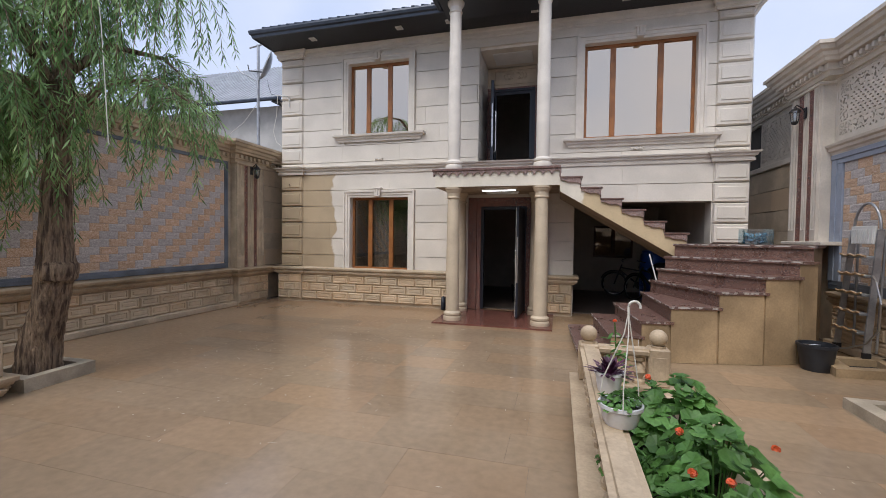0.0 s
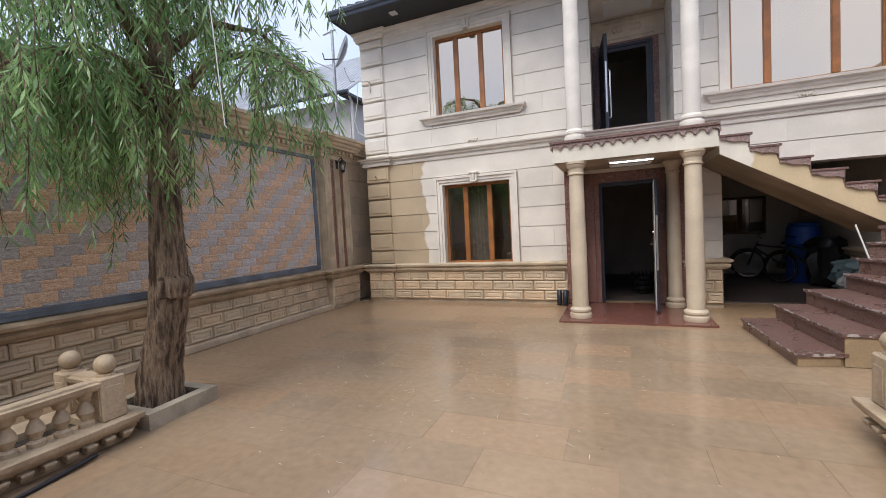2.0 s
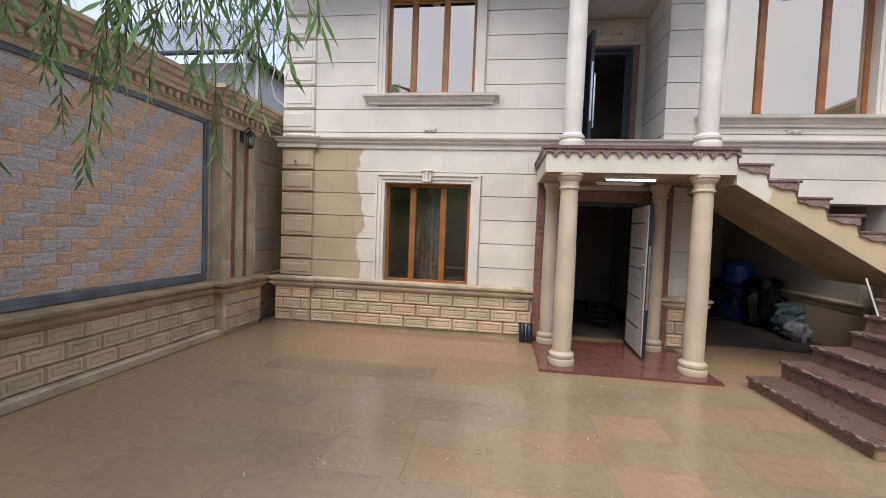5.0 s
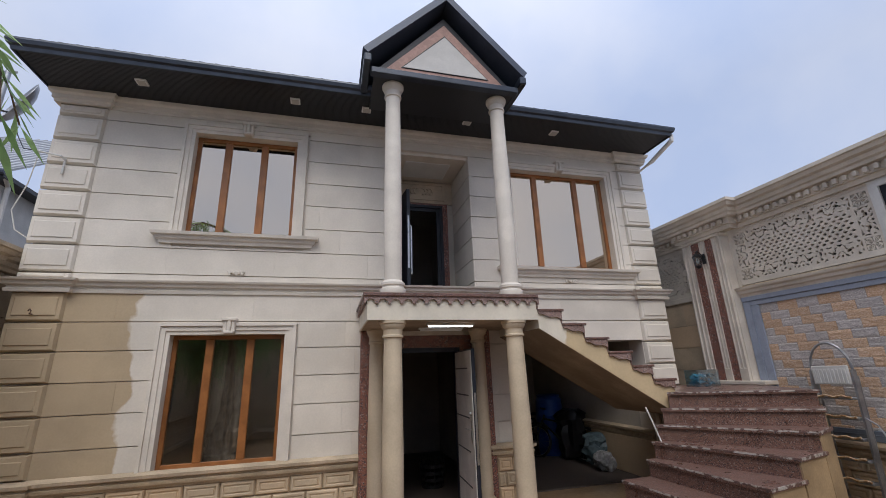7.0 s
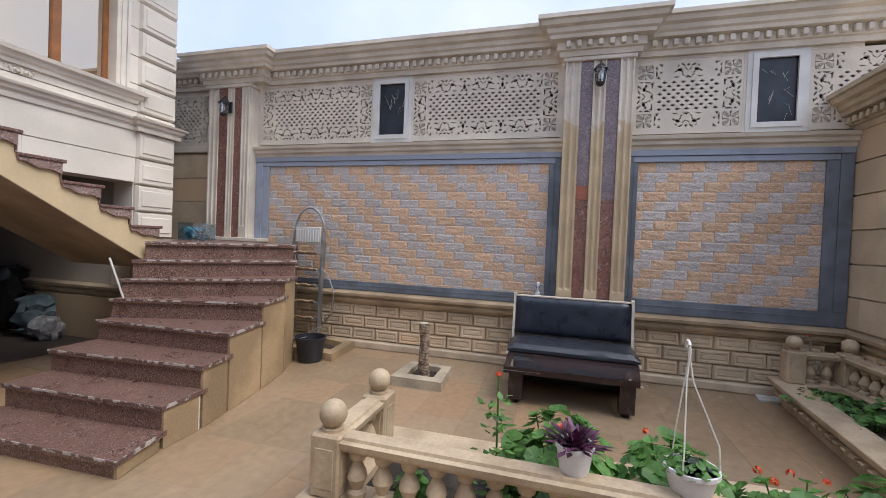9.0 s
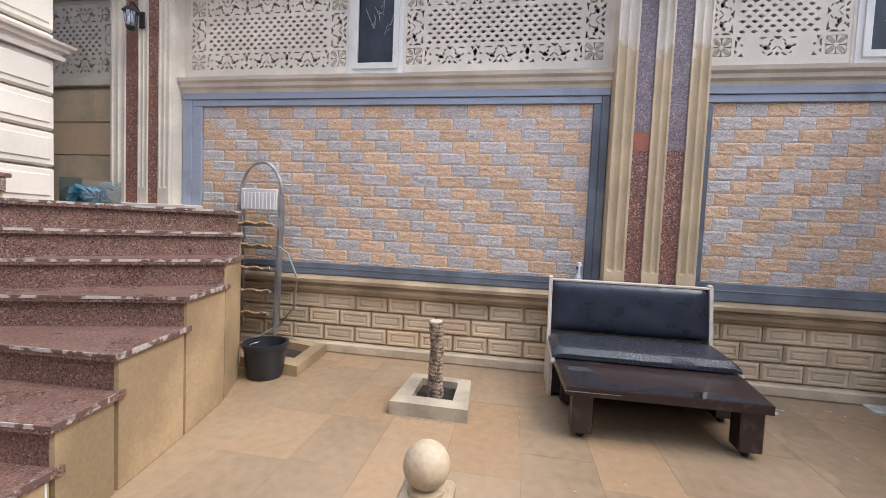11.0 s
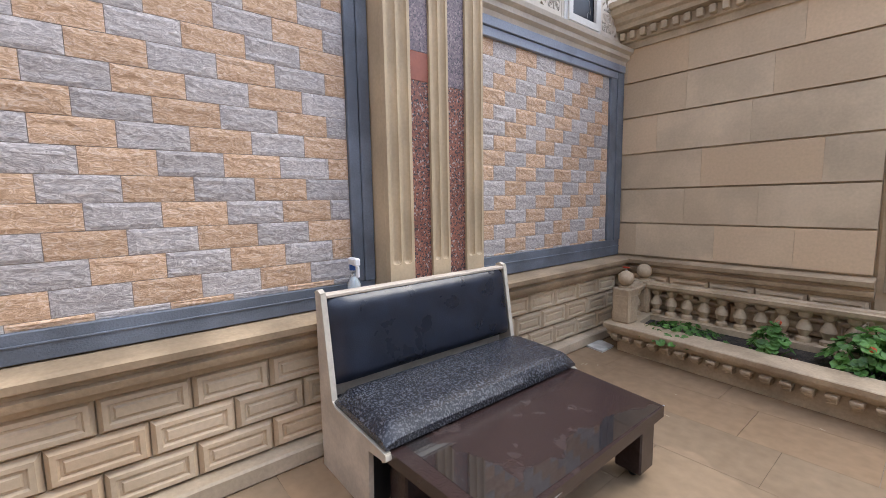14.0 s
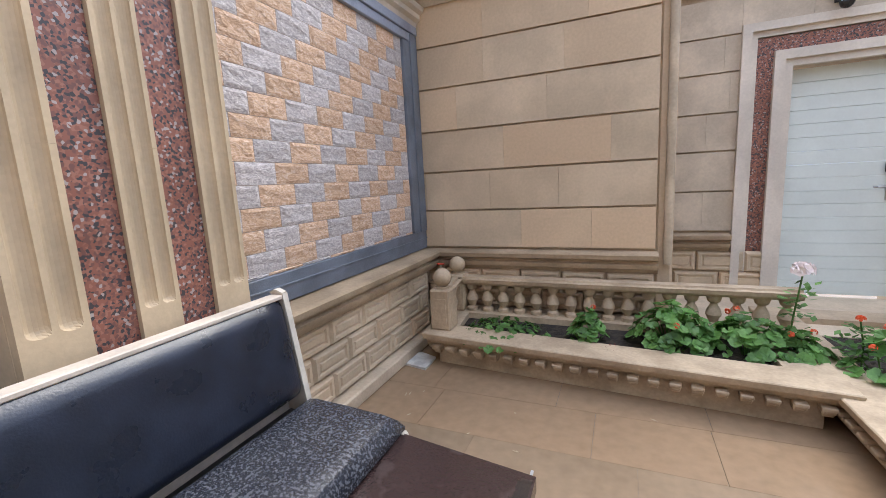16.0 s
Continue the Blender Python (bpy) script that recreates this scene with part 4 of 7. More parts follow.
edges = [0.205] + UP_X[1:]
for k in range(6):
    x0, x1 = (0.221 if k == 0 else UP_X[k]), UP_X[k + 1]
    z = 2.742 - RISE * (k + 1) - 0.032
    bm = bmesh.new()
    q = [(x0, under(x0)), (x1, under(x1)), (x1, z), (x0, z)]
    f0 = [bm.verts.new((x, CY, zz)) for x, zz in q]
    f1 = [bm.verts.new((x, 8.82, zz)) for x, zz in q]
    bm.faces.new(f0), bm.faces.new(f1[::-1])
    for i in range(4):
        bm.faces.new((f0[i], f0[(i + 1) % 4], f1[(i + 1) % 4], f1[i]))
    part("flight_slab", bm, PAINT, stair)
    bm = bmesh.new()
    q = [(x0, under(x0) - 0.006), (x1, under(x1) - 0.006), (x1, under(x1) - 0.001), (x0, under(x0) - 0.001)]
    f0 = [bm.verts.new((x, CY + 0.01, zz)) for x, zz in q]
    f1 = [bm.verts.new((x, 8.82, zz)) for x, zz in q]
    bm.faces.new(f0), bm.faces.new(f1[::-1])
    for i in range(4):
        bm.faces.new((f0[i], f0[(i + 1) % 4], f1[(i + 1) % 4], f1[i]))
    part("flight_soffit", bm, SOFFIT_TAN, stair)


# ---- yard walls ----
def core(name, face, u0, u1, tops, label, material=SAND_TRIM, deep=0.3):
    bm = bmesh.new()
    for z0, z1, w in tops:
        face.box(bm, u0, u1, z0, z1, -deep, w)
    return solid(name, bm, material, label, "wall", kind="structure")


def split_stone(face, wall, u0, u1, z0, z1, slope, keep, joint, first, size=(0.2817, 0.1205)):
    """Rows of split-face stones, two colours stepping half a stone from row to row. joint is where a grey stone of the
    top row begins, first the top row's lower edge; keep is the stretch built stone by stone."""
    part("stone_bedding", face.box(bmesh.new(), u0, u1, z0, z1, 0, 0.002), GROUT, wall)
    rng = random.Random(int(abs(u0) * 100) + 3)
    protos = {}
    for col in (0, 1):
        for v in range(6):
            bm = bmesh.new()
            nx, nz = 9, 6
            ledges = [rng.uniform(0.2, 0.8) for _ in range(3)]
            grid = []
            for j in range(nz + 1):
                row = []
                for i in range(nx + 1):
                    rim = i in (0, nx) or j in (0, nz)
                    a, b = i / nx, j / nz
                    lift = 0.0085 + 0.0012 * math.sin(9 * b + 5 * ledges[0] * a + v) + 0.003 * noise.noise(Vector((a * 3, b * 4, v * 3.7 + col * 9)))
                    lift += 0.0012 * (1 if b > ledges[1] + 0.25 * math.sin(4 * a + v) else -1)
                    row.append(bm.verts.new((min(max(size[0] * a, 0.0015), size[0] - 0.0015), -(0.0045 if rim else max(0.005, lift + rng.uniform(-0.001, 0.001))), min(max(size[1] * b, 0.0015), size[1] - 0.0015))))
                grid.append(row)
            for j in range(nz):
                for i in range(nx):
                    bm.faces.new((grid[j][i], grid[j][i + 1], grid[j + 1][i + 1], grid[j + 1][i]))
            protos[col, v] = mesh_from(bm, "split_stone", (BRICK_ORANGE, BRICK_GREY)[col])
    rest = {0: bmesh.new(), 1: bmesh.new()}
    rows = 1 + int(math.ceil((first - z0) / size[1]))
    for r in range(rows):
        za, zb = max(first - r * size[1], z0), (first - (r - 1) * size[1] if r else z1)
        start = joint + r * slope * size[0] / 2
        k = math.floor((u0 - start) / size[0])
        while start + k * size[0] < u1:
            ua = start + k * size[0]
            a, b = max(ua, u0), min(ua + size[0], u1)
            if b - a > 0.02 and zb - za > 0.015:
                col = (k + 1) % 2
                m = face.matrix(a, za, 0.0) @ Matrix.Diagonal(((b - a) / size[0], rng.uniform(0.8, 1.2), (zb - za) / size[1], 1))
                mesh = protos[col, rng.randrange(6)]
                if keep[0] <= a <= keep[1]:
                    ob = new("split_stone", mesh)
                    ob.parent, ob.matrix_local = wall, m
                else:
                    tmp = mesh.copy()
                    tmp.transform(m)
                    rest[col].from_mesh(tmp)
                    bpy.data.meshes.remove(tmp)
            k += 1
    for col in (0, 1):
        if len(rest[col].verts):
            part("split_stones", rest[col], (BRICK_ORANGE, BRICK_GREY)[col], wall)["kind"] = "stuff"
        else:
            rest[col].free()


def border(face, wall, u0, u1, z0, z1, low=0.09, worn=SLATE_WORN, wide=(0.08, 0.08), far=SLATE):
    """A slate frame round a stone panel: two flat bands above, stepped bands at the sides (wide: low end, high end)."""
    a, b = wide
    for n, (p, q, c, d, m, w) in enumerate(((u0 - a, u1 + b, z0 - low, z0, SLATE, 0.03), (u0 - a * 0.5, u0, z0, z1, SLATE, 0.03), (u0 - a, u0 - a * 0.5, z0, z1 + 0.07, SLATE, 0.04), (u1, u1 + b * 0.5, z0, z1, far, 0.03), (u1 + b * 0.5, u1 + b, z0, z1 + 0.07, far, 0.04), (u0 - a * 0.5, u1 + b * 0.5, z1, z1 + 0.07, worn, 0.035), (u0 - a, u1 + b, z1 + 0.073, z1 + 0.145, worn, 0.05))):
        part("slate_border", face.box(bmesh.new(), p + 0.001, q - 0.001, c + 0.001, d, 0, w, 0.004), m, wall)
    part("slate_fillet", face.box(bmesh.new(), u0 - a, u1 + b, z0 - low * 0.45, z0 - low * 0.38, 0.028, 0.036, 0.002), SLATE, wall)


def strip(face, wall, u0, u1, z0, z1, w0, w1, material, groove=True):
    """An upright strip; a fluted one has two rounded flutes with half-round feet, in two stones."""
    if groove:
        wide = u1 - u0
        r = wide * 0.17
        us = sorted({round(v, 5) for v in [0, wide] + [c * wide + r * math.cos(a) for c in (0.28, 0.72) for a in np.linspace(0, math.pi, 9)]})
        foot, joint = z0 + 0.24, z0 + 0.81
        for za, zb in ((z0, joint - 0.0004), (joint + 0.0004, z1)):
            zs = [za] + ([foot + r - r * math.cos(a) for a in np.linspace(0, math.pi / 2, 6)] if za == z0 else []) + [zb]
            bm = bmesh.new()
            rows = []
            for z in zs:
                row = []
                for u in us:
                    e = min(abs(u - 0.28 * wide), abs(u - 0.72 * wide))
                    lift = max(0.0, foot + r - z) if za == z0 else 0.0
                    cut = 0.85 * math.sqrt(max(0.0, r * r - e * e - lift * lift))
                    row.append(bm.verts.new(face.at(u0 + u, z, w1 - cut)))
                rows.append(row)
            for i in range(len(zs) - 1):
                for j in range(len(us) - 1):
                    bm.faces.new((rows[i][j], rows[i][j + 1], rows[i + 1][j + 1], rows[i + 1][j]))
            face.box(bm, u0, u1, za, zb, w0, w1 - r)
            for a, b in ((u0, u0 + 0.0015), (u1 - 0.0015, u1)):
                face.box(bm, a, b, za, zb, w1 - r, w1 - 0.0005)
            bmesh.ops.recalc_face_normals(bm, faces=bm.faces)
            part("fluted_strip", bm, material, wall)
        return
    pts = [(u0, w0), (u1, w0), (u1, w1)]
    pts += [(u0, w1)]
    xy = [(face.at(u, 0, w).x, face.at(u, 0, w).y) for u, w in pts]
    part("granite_strip", prism(bmesh.new(), xy, z0, z1), material, wall)


def pilaster(face, wall, u0, u1, edges, z0, z1, w, stone, material):
    part("pilaster_core", face.box(bmesh.new(), u0, u1, z0, z1, 0, w - 0.03, 0.006), stone, wall)
    for k, (a, b) in enumerate(zip(edges, edges[1:])):
        if k % 2 == 0:
            strip(face, wall, a, b, z0, z1 - 0.05, w - 0.03, w + 0.012, stone)
        else:
            strip(face, wall, a + 0.002, b - 0.002, z0, z1 - 0.05, w - 0.03, w - 0.008, material, False)
    part("pilaster_head", face.box(bmesh.new(), u0 - 0.02, u1 + 0.02, z1 - 0.05, z1, 0, w + 0.03, 0.008), stone, wall)


def cornice(face, wall, path_uw, z, material, dentil=0.115):
    """A crown moulding with dentils that follows the breaks of the wall; path as (u, w)."""
    pts = [face.at(u, z, w) for u, w in path_uw]
    side = 1
    d = pts[1] - pts[0]
    for p, q in zip(pts, pts[1:]):
        if abs((q - p).dot(face.at(1, 0) - face.at(0, 0))) > 0.01:
            d = q - p
            break
    outv = face.at(0, 0, 1) - face.at(0, 0, 0)
    side = 1 if Vector((d.y, -d.x, 0)).dot(outv) > 0 else -1
    prof = [(0, 0), (0.03, 0), (0.04, 0.06), (0.07, 0.07), (0.07, 0.17), (0.15, 0.18), (0.16, 0.22), (0.19, 0.24), (0.20, 0.29), (0.25, 0.31), (0.27, 0.36), (0.30, 0.37), (0.30, 0.42), (0, 0.45)]
    part("cornice", sweep(bmesh.new(), [tuple(p) for p in pts], prof, side=side), material, wall)
    me = mesh_from(box(bmesh.new(), -0.028, 0.028, -0.055, 0.0, 0.0, 0.075, 0.006), "dentil", material)
    for (ua, wa), (ub, wb) in zip(path_uw, path_uw[1:]):
        if abs(ub - ua) < 0.2:
            continue
        n = max(2, int(abs(ub - ua) / dentil))
        for k in range(n):
            u = ua + (ub - ua) * (k + 0.5) / n
            ob = new("dentil", me)
            ob.parent, ob.matrix_local = wall, face.matrix(u, z + 0.085, wa + 0.068)


def wall_foot(face, wall, u0, u1, ledge=True, w=0.07):
    part("plinth_core", face.box(bmesh.new(), u0, u1, 0, 0.64, 0, w), SAND_TRIM, wall)
    part("wall_kerb", face.box(bmesh.new(), u0, u1, 0, 0.10, 0, w + 0.13, 0.012), SAND_TRIM, wall)
    courses_of_blocks(face, wall, SAND, u0, u1, [0.10, 0.277, 0.454, 0.63], 0.362, w)


# the tall wall
wall_east = core("wall_east", RW, -1.4, 12.0, [(0, 3.02, 0), (3.02, 3.98, -0.14), (3.98, 4.3, 0)], "tall yard wall with split-stone panels and pierced screens")
# Dark backing sheet: shade inside the recess is painted into its colour.
RECESS_SHADE = surface("painted_recess_shade", (0.09, 0.08, 0.07), 0.9, 0.1, 4, 40, 0.1)
part("screen_shade_sheet", RW.box(bmesh.new(), -1.4, 12, 3.02, 3.98, -0.14, -0.13), RECESS_SHADE, wall_east)
wall_foot(RW, wall_east, 0.3, 7.7)
led = [tuple(RW.at(u, 0.63, w)) for u, w in ((7.7, 0.05), (0.06, 0.05))]
LEDGE2 = [(o + 0.03, u) for o, u in LEDGE]
part("plinth_ledge", sweep(bmesh.new(), led, [(-0.05, 0)] + LEDGE2[1:-1] + [(-0.05, 0.18)], side=1), LEDGE_STONE, wall_east)
border(RW, wall_east, 3.36, 7.71, 0.945, 2.68, 0.13, SLATE_WORN, (0.15, 0.245), SLATE_WORN)
border(RW, wall_east, 0.35, 2.285, 0.985, 2.68, 0.17, SLATE_WORN, (0.25, 0.11))
EDG = [3.205, 3.02, 2.87, 2.72, 2.565, 2.40][::-1]
pilaster(RW, wall_east, 2.40, 3.205, EDG, 0.81, 3.96, 0.2, PILASTER, RED_GRANITE)
for a, b, c in ((2.567, 2.718, 2.19), (2.872, 3.018, 2.365)):
    part("granite_strip", RW.box(bmesh.new(), a, b, c, 3.9, 0.17, 0.1955, 0.002), PURPLE_GRANITE, wall_east)
part("granite_strip", RW.box(bmesh.new(), 2.872, 3.018, 2.19, 2.364, 0.17, 0.1955, 0.002), surface("plain_red_tile", (0.33, 0.11, 0.07), 0.35, 0.1, 8, 60, 0.03), wall_east)
EDG2 = [7.98, 8.12, 8.27, 8.39, 8.57, 8.76]
pilaster(RW, wall_east, 7.965, 8.80, EDG2, 1.47, 3.96, 0.2, CREAM, RED_GRANITE)
part("pilaster_foot", RW.box(bmesh.new(), 7.70, 8.86, 1.47, 1.53, 0, 0.27, 0.01), CREAM, wall_east)
SILL2 = [(0, 0), (0.04, 0), (0.05, 0.04), (0.085, 0.06), (0.085, 0.10), (0.12, 0.12), (0.13, 0.155), (0, 0.17)]
for a, b in ((7.96, 3.21), (2.40, 0.06)):
    part("screen_sill", sweep(bmesh.new(), [tuple(RW.at(a, 2.825, 0)), tuple(RW.at(b, 2.825, 0))], SILL2, side=1), CREAM, wall_east)
cornice(RW, wall_east, [(-0.8, 0.02), (2.36, 0.02), (2.36, 0.2), (3.25, 0.2), (3.25, 0.02), (7.74, 0.02), (7.74, 0.2), (8.84, 0.2), (8.84, 0.02), (11.5, 0.02)], 3.97, CREAM)
clad(RW, wall_east, SAND, 8.80, 12.0, [1.3, 1.7, 2.1, 2.5, 2.9], [], (0.7, 1.2))
part("screen_rail", RW.box(bmesh.new(), 8.8, 12, 2.93, 3.03, 0, 0.06, 0.01), CREAM, wall_east)


def raster(face, bm, u0, z0, wide, tall, solid_at, w0, w1, cell=0.005):
    """A pierced plate: cells of stone merged into runs along each row, each run a small block."""
    nu, nz = int(round(wide / cell)), int(round(tall / cell))
    cu, cz = wide / nu, tall / nz
    for j in range(nz):
        i = 0
        while i < nu:
            if not solid_at((i + 0.5) * cu, (j + 0.5) * cz):
                i += 1
                continue
            k = i
            while k < nu and solid_at((k + 0.5) * cu, (j + 0.5) * cz):
                k += 1
            quad = [(u0 + i * cu, z0 + j * cz), (u0 + k * cu, z0 + j * cz), (u0 + k * cu, z0 + (j + 1) * cz), (u0 + i * cu, z0 + (j + 1) * cz)]
            f0 = [bm.verts.new(face.at(u, z, w1)) for u, z in quad]
            f1 = [bm.verts.new(face.at(u, z, w0)) for u, z in quad]
            bm.faces.new(f0)
            for a in range(4):
                b = (a + 1) % 4
                bm.faces.new((f0[a], f1[a], f1[b], f0[b]))
            i = k


def in_tri(x, y, a, b, c):
    d = [(q[0] - p[0]) * (y - p[1]) - (q[1] - p[1]) * (x - p[0]) for p, q in ((a, b), (b, c), (c, a))]
    return all(v >= 0 for v in d) or all(v <= 0 for v in d)


def in_leaf(x, y, cx, cy, a, b, turn):
    """Inside a pointed oval of half length a and half width b."""
    c, s = math.cos(turn), math.sin(turn)
    p, q = ((x - cx) * c + (y - cy) * s) / a, (-(x - cx) * s + (y - cy) * c) / b
    return abs(p) < 1 and abs(q) < (1 - p * p)


def scroll_stone(x, y, period):
    """True where the scrolled border is stone: x along it, y across from 0 to 0.18."""
    x = abs((x + period / 2) % period - period / 2)
    h = period / 2
    cuts = (in_tri(x, y, (-0.036, 0.178), (0.036, 0.178), (0, 0.148)),
            in_leaf(x, y, 0.092, 0.078, 0.034, 0.020, 0.3), in_leaf(x, y, 0.066, 0.108, 0.020, 0.009, -1.0), in_leaf(x, y, 0.135, 0.096, 0.020, 0.011, 0.5),
            in_leaf(x, y, 0.052, 0.145, 0.024, 0.007, -0.5),
            in_leaf(x, y, 0.024, 0.070, 0.030, 0.006, -0.75), in_leaf(x, y, 0.0, 0.022, 0.016, 0.016, 0), in_leaf(x, y, 0.058, 0.020, 0.028, 0.011, -0.5),
            in_leaf(x, y, 0.125, 0.168, 0.036, 0.007, 0.0), in_leaf(x, y, 0.112, 0.034, 0.016, 0.008, 0.9),
            in_tri(x, y, (h - 0.075, 0.002), (h - 0.030, 0.002), (h - 0.062, 0.036)), in_leaf(x, y, h - 0.058, 0.104, 0.014, 0.010, 0.4),
            in_tri(x, y, (h - 0.050, 0.178), (h - 0.012, 0.178), (h - 0.030, 0.140)),
            in_leaf(x, y, h, 0.118, 0.042, 0.020, 1.5708), in_leaf(x, y, h, 0.044, 0.020, 0.018, 0))
    return not any(cuts)


def rosette_stone(x, y):
    """True where a corner rosette is stone: a four-petalled flower in thin slots."""
    x, y = abs(x - 0.09), abs(y - 0.09)
    if x < y:
        x, y = y, x
    if in_leaf(x, y, 0.045, 0.0, 0.030, 0.006, 0) or in_tri(x, y, (0.084, 0.0), (0.084, 0.020), (0.070, 0.0)):
        return False
    d = in_leaf(x, y, 0.045, 0.045, 0.050, 0.019, 0.785) and not in_leaf(x, y, 0.045, 0.045, 0.040, 0.011, 0.785)
    if d or in_leaf(x, y, 0.045, 0.045, 0.026, 0.005, 0.785):
        return False
    return not (0.079 < x < 0.086 and 0.030 < y < 0.075)


def screen(u0, u1, z0, z1):
    """A pierced stone screen: field of lozenge holes, scrolled border, rosette corners."""
    bm = bmesh.new()
    w0, w1, B = -0.035, 0.0, 0.18
    e = 0.045
    a0, a1, c0, c1 = u0 + e, u1 - e, z0 + 0.075, z1 - 0.045
    for p, q, r, s in ((u0, u1, z0, c0), (u0, u1, c1, z1), (u0, a0, c0, c1), (a1, u1, c0, c1)):
        RW.box(bm, p, q, r, s, w0, w1)
    g = 0.024
    f0, f1, h0, h1 = a0 + B + g, a1 - B - g, c0 + B + g, c1 - B - g
    for p, q, r, s in ((a0 + B, a0 + B + g, c0, c1), (a1 - B - g, a1 - B, c0, c1), (f0, f1, c0 + B, h0), (f0, f1, h1, c1 - B), (a0, a0 + B, c0 + B, h0), (a0, a0 + B, h1, c1 - B), (a1 - B, a1, c0 + B, h0), (a1 - B, a1, h1, c1 - B)):
        RW.box(bm, p, q, r, s, w0, w1)
    for cu in (a0, a1 - B):
        for cz in (c0, c1 - B):
            raster(RW, bm, cu, cz, B, B, rosette_stone, w0, w1)
    n = max(1, round((f1 - f0) / 0.48))
    per = (f1 - f0) / n
    raster(RW, bm, f0, c0, f1 - f0, B, lambda x, y: scroll_stone(x - per / 2, y, per), w0, w1)
    raster(RW, bm, f0, c1 - B, f1 - f0, B, lambda x, y: scroll_stone(x - per / 2, B - y, per), w0, w1)
    tall = h1 - h0
    raster(RW, bm, a0, h0, B, tall, lambda x, y: scroll_stone(y - tall / 2, x, tall), w0, w1)
    raster(RW, bm, a1 - B, h0, B, tall, lambda x, y: scroll_stone(y - tall / 2, B - x, tall), w0, w1)
    # field: six-sided stone cells, each round a lozenge hole
    nx, nz = max(2, round((f1 - f0) / 0.096)), max(2, round(tall / 0.0475))
    px, pz = (f1 - f0) / nx, tall / nz
    hx, hz = 0.029, 0.0175
    for j in range(nz):
        shift = 0.5 if j % 2 else 0.0
        z = h0 + (j + 0.5) * pz
        for i in range(nx + (1 if shift else 0)):
            c = f0 + (i + 0.5 - shift) * px
            l, r = max(c - px / 2, f0), min(c + px / 2, f1)
            if r - l < px * 0.75:
                RW.box(bm, l, r, z - pz / 2, z + pz / 2, w0, w1)
                continue
            ring = [(l, z - pz / 2), (c, z - pz / 2), (r, z - pz / 2), (r, z), (r, z + pz / 2), (c, z + pz / 2), (l, z + pz / 2), (l, z)]
            hole = [(c - hx * 0.5, z - hz * 0.5), (c, z - hz), (c + hx * 0.5, z - hz * 0.5), (c + hx, z), (c + hx * 0.5, z + hz * 0.5), (c, z + hz), (c - hx * 0.5, z + hz * 0.5), (c - hx, z)]
            o = [bm.verts.new(RW.at(u, zz, w1)) for u, zz in ring]
            k = [bm.verts.new(RW.at(u, zz, w1)) for u, zz in hole]
            d = [bm.verts.new(RW.at(u, zz, w0)) for u, zz in hole]
            for a in range(8):
                b = (a + 1) % 8
                bm.faces.new((o[a], o[b], k[b], k[a])), bm.faces.new((k[a], k[b], d[b], d[a]))
    part("pierced_screen", bm, CREAM, wall_east)


SZ0, SZ1 = 3.03, 3.93
screen(5.925, 7.92, SZ0, SZ1), screen(3.25, 5.34, SZ0, SZ1), screen(1.17, 2.38, SZ0, SZ1), screen(-0.66, 0.55, SZ0, SZ1), screen(8.86, 10.4, SZ0, SZ1)
for a, b in ((7.92, 7.97), (3.2, 3.25), (2.38, 2.42)):
    part("screen_post", RW.box(bmesh.new(), a, b, SZ0 - 0.02, 3.98, -0.06, 0.004), CREAM, wall_east)
part("screen_head", RW.box(bmesh.new(), 0.06, 11.5, SZ1, 3.985, -0.06, 0.006), CREAM, wall_east)
for n, (a, b) in enumerate(((5.295, 6.0), (0.52, 1.22))):
    w = thing("window_%d" % (4 + n), "small upright window covered with scuffed dark film", "window", kind="structure")
    part("window_frame", RW.ring(bmesh.new(), a + 0.14, b - 0.17, 3.13, 3.87, [(0, 0.06, 0.03), (0.06, 0.11, 0.012)]), FRAME_WHITE, w)
    part("surround", RW.ring(bmesh.new(), a + 0.03, b - 0.06, 3.02, 3.97, [(-0.001, 0.03, 0.004)], "lr"), CREAM, w)
    part("pane", RW.box(bmesh.new(), a + 0.14, b - 0.17, 3.13, 3.87, -0.03, -0.01), DARK_FILM, w)
    bm = bmesh.new()
    rg = random.Random(n)
    for k in range(5):
        p = [(a + 0.2 + 0.2 * rg.random(), 3.2 + 0.6 * rg.random())]
        for j in range(4):
            p.append((min(max(p[-1][0] + rg.uniform(-0.07, 0.07), a + 0.15), b - 0.18), min(max(p[-1][1] + rg.uniform(-0.12, 0.12), 3.14), 3.86)))
        tube(bm, [tuple(RW.at(u, z, -0.0095)) for u, z in p], 0.0022, 4)
    part("scratches", bm, GREY_PANEL, w, "pale scratches in the film")

# the low wall
wall_west = core("wall_west", LW, -3.0, 12.0, [(0, 3.2, 0)], "lower yard wall with a split-stone panel and dentilled cornice")
wall_foot(LW, wall_west, -2.9, 7.70)
LP = Face("x", LW.plane + 0.14, 1)
part("plinth_core", LW.box(bmesh.new(), 7.70, 8.62, 0, 0.64, 0, 0.22), SAND_TRIM, wall_west)
courses_of_blocks(LW, wall_west, SAND, 7.70, 8.62, [0.06, 0.25, 0.44, 0.63], 0.307, 0.22)
part("plinth_ledge", sweep(bmesh.new(), [tuple(LW.at(u, 0.63, w)) for u, w in ((-2.9, 0.05), (7.70, 0.05), (7.70, 0.2), (8.62, 0.2), (8.62, 0.02), (12, 0.02))], [(-0.05, 0)] + LEDGE2[1:-1] + [(-0.05, 0.18)], side=1), LEDGE_STONE, wall_west)
border(LW, wall_west, 1.4, 7.545, 0.92, 3.02, 0.1, SLATE)
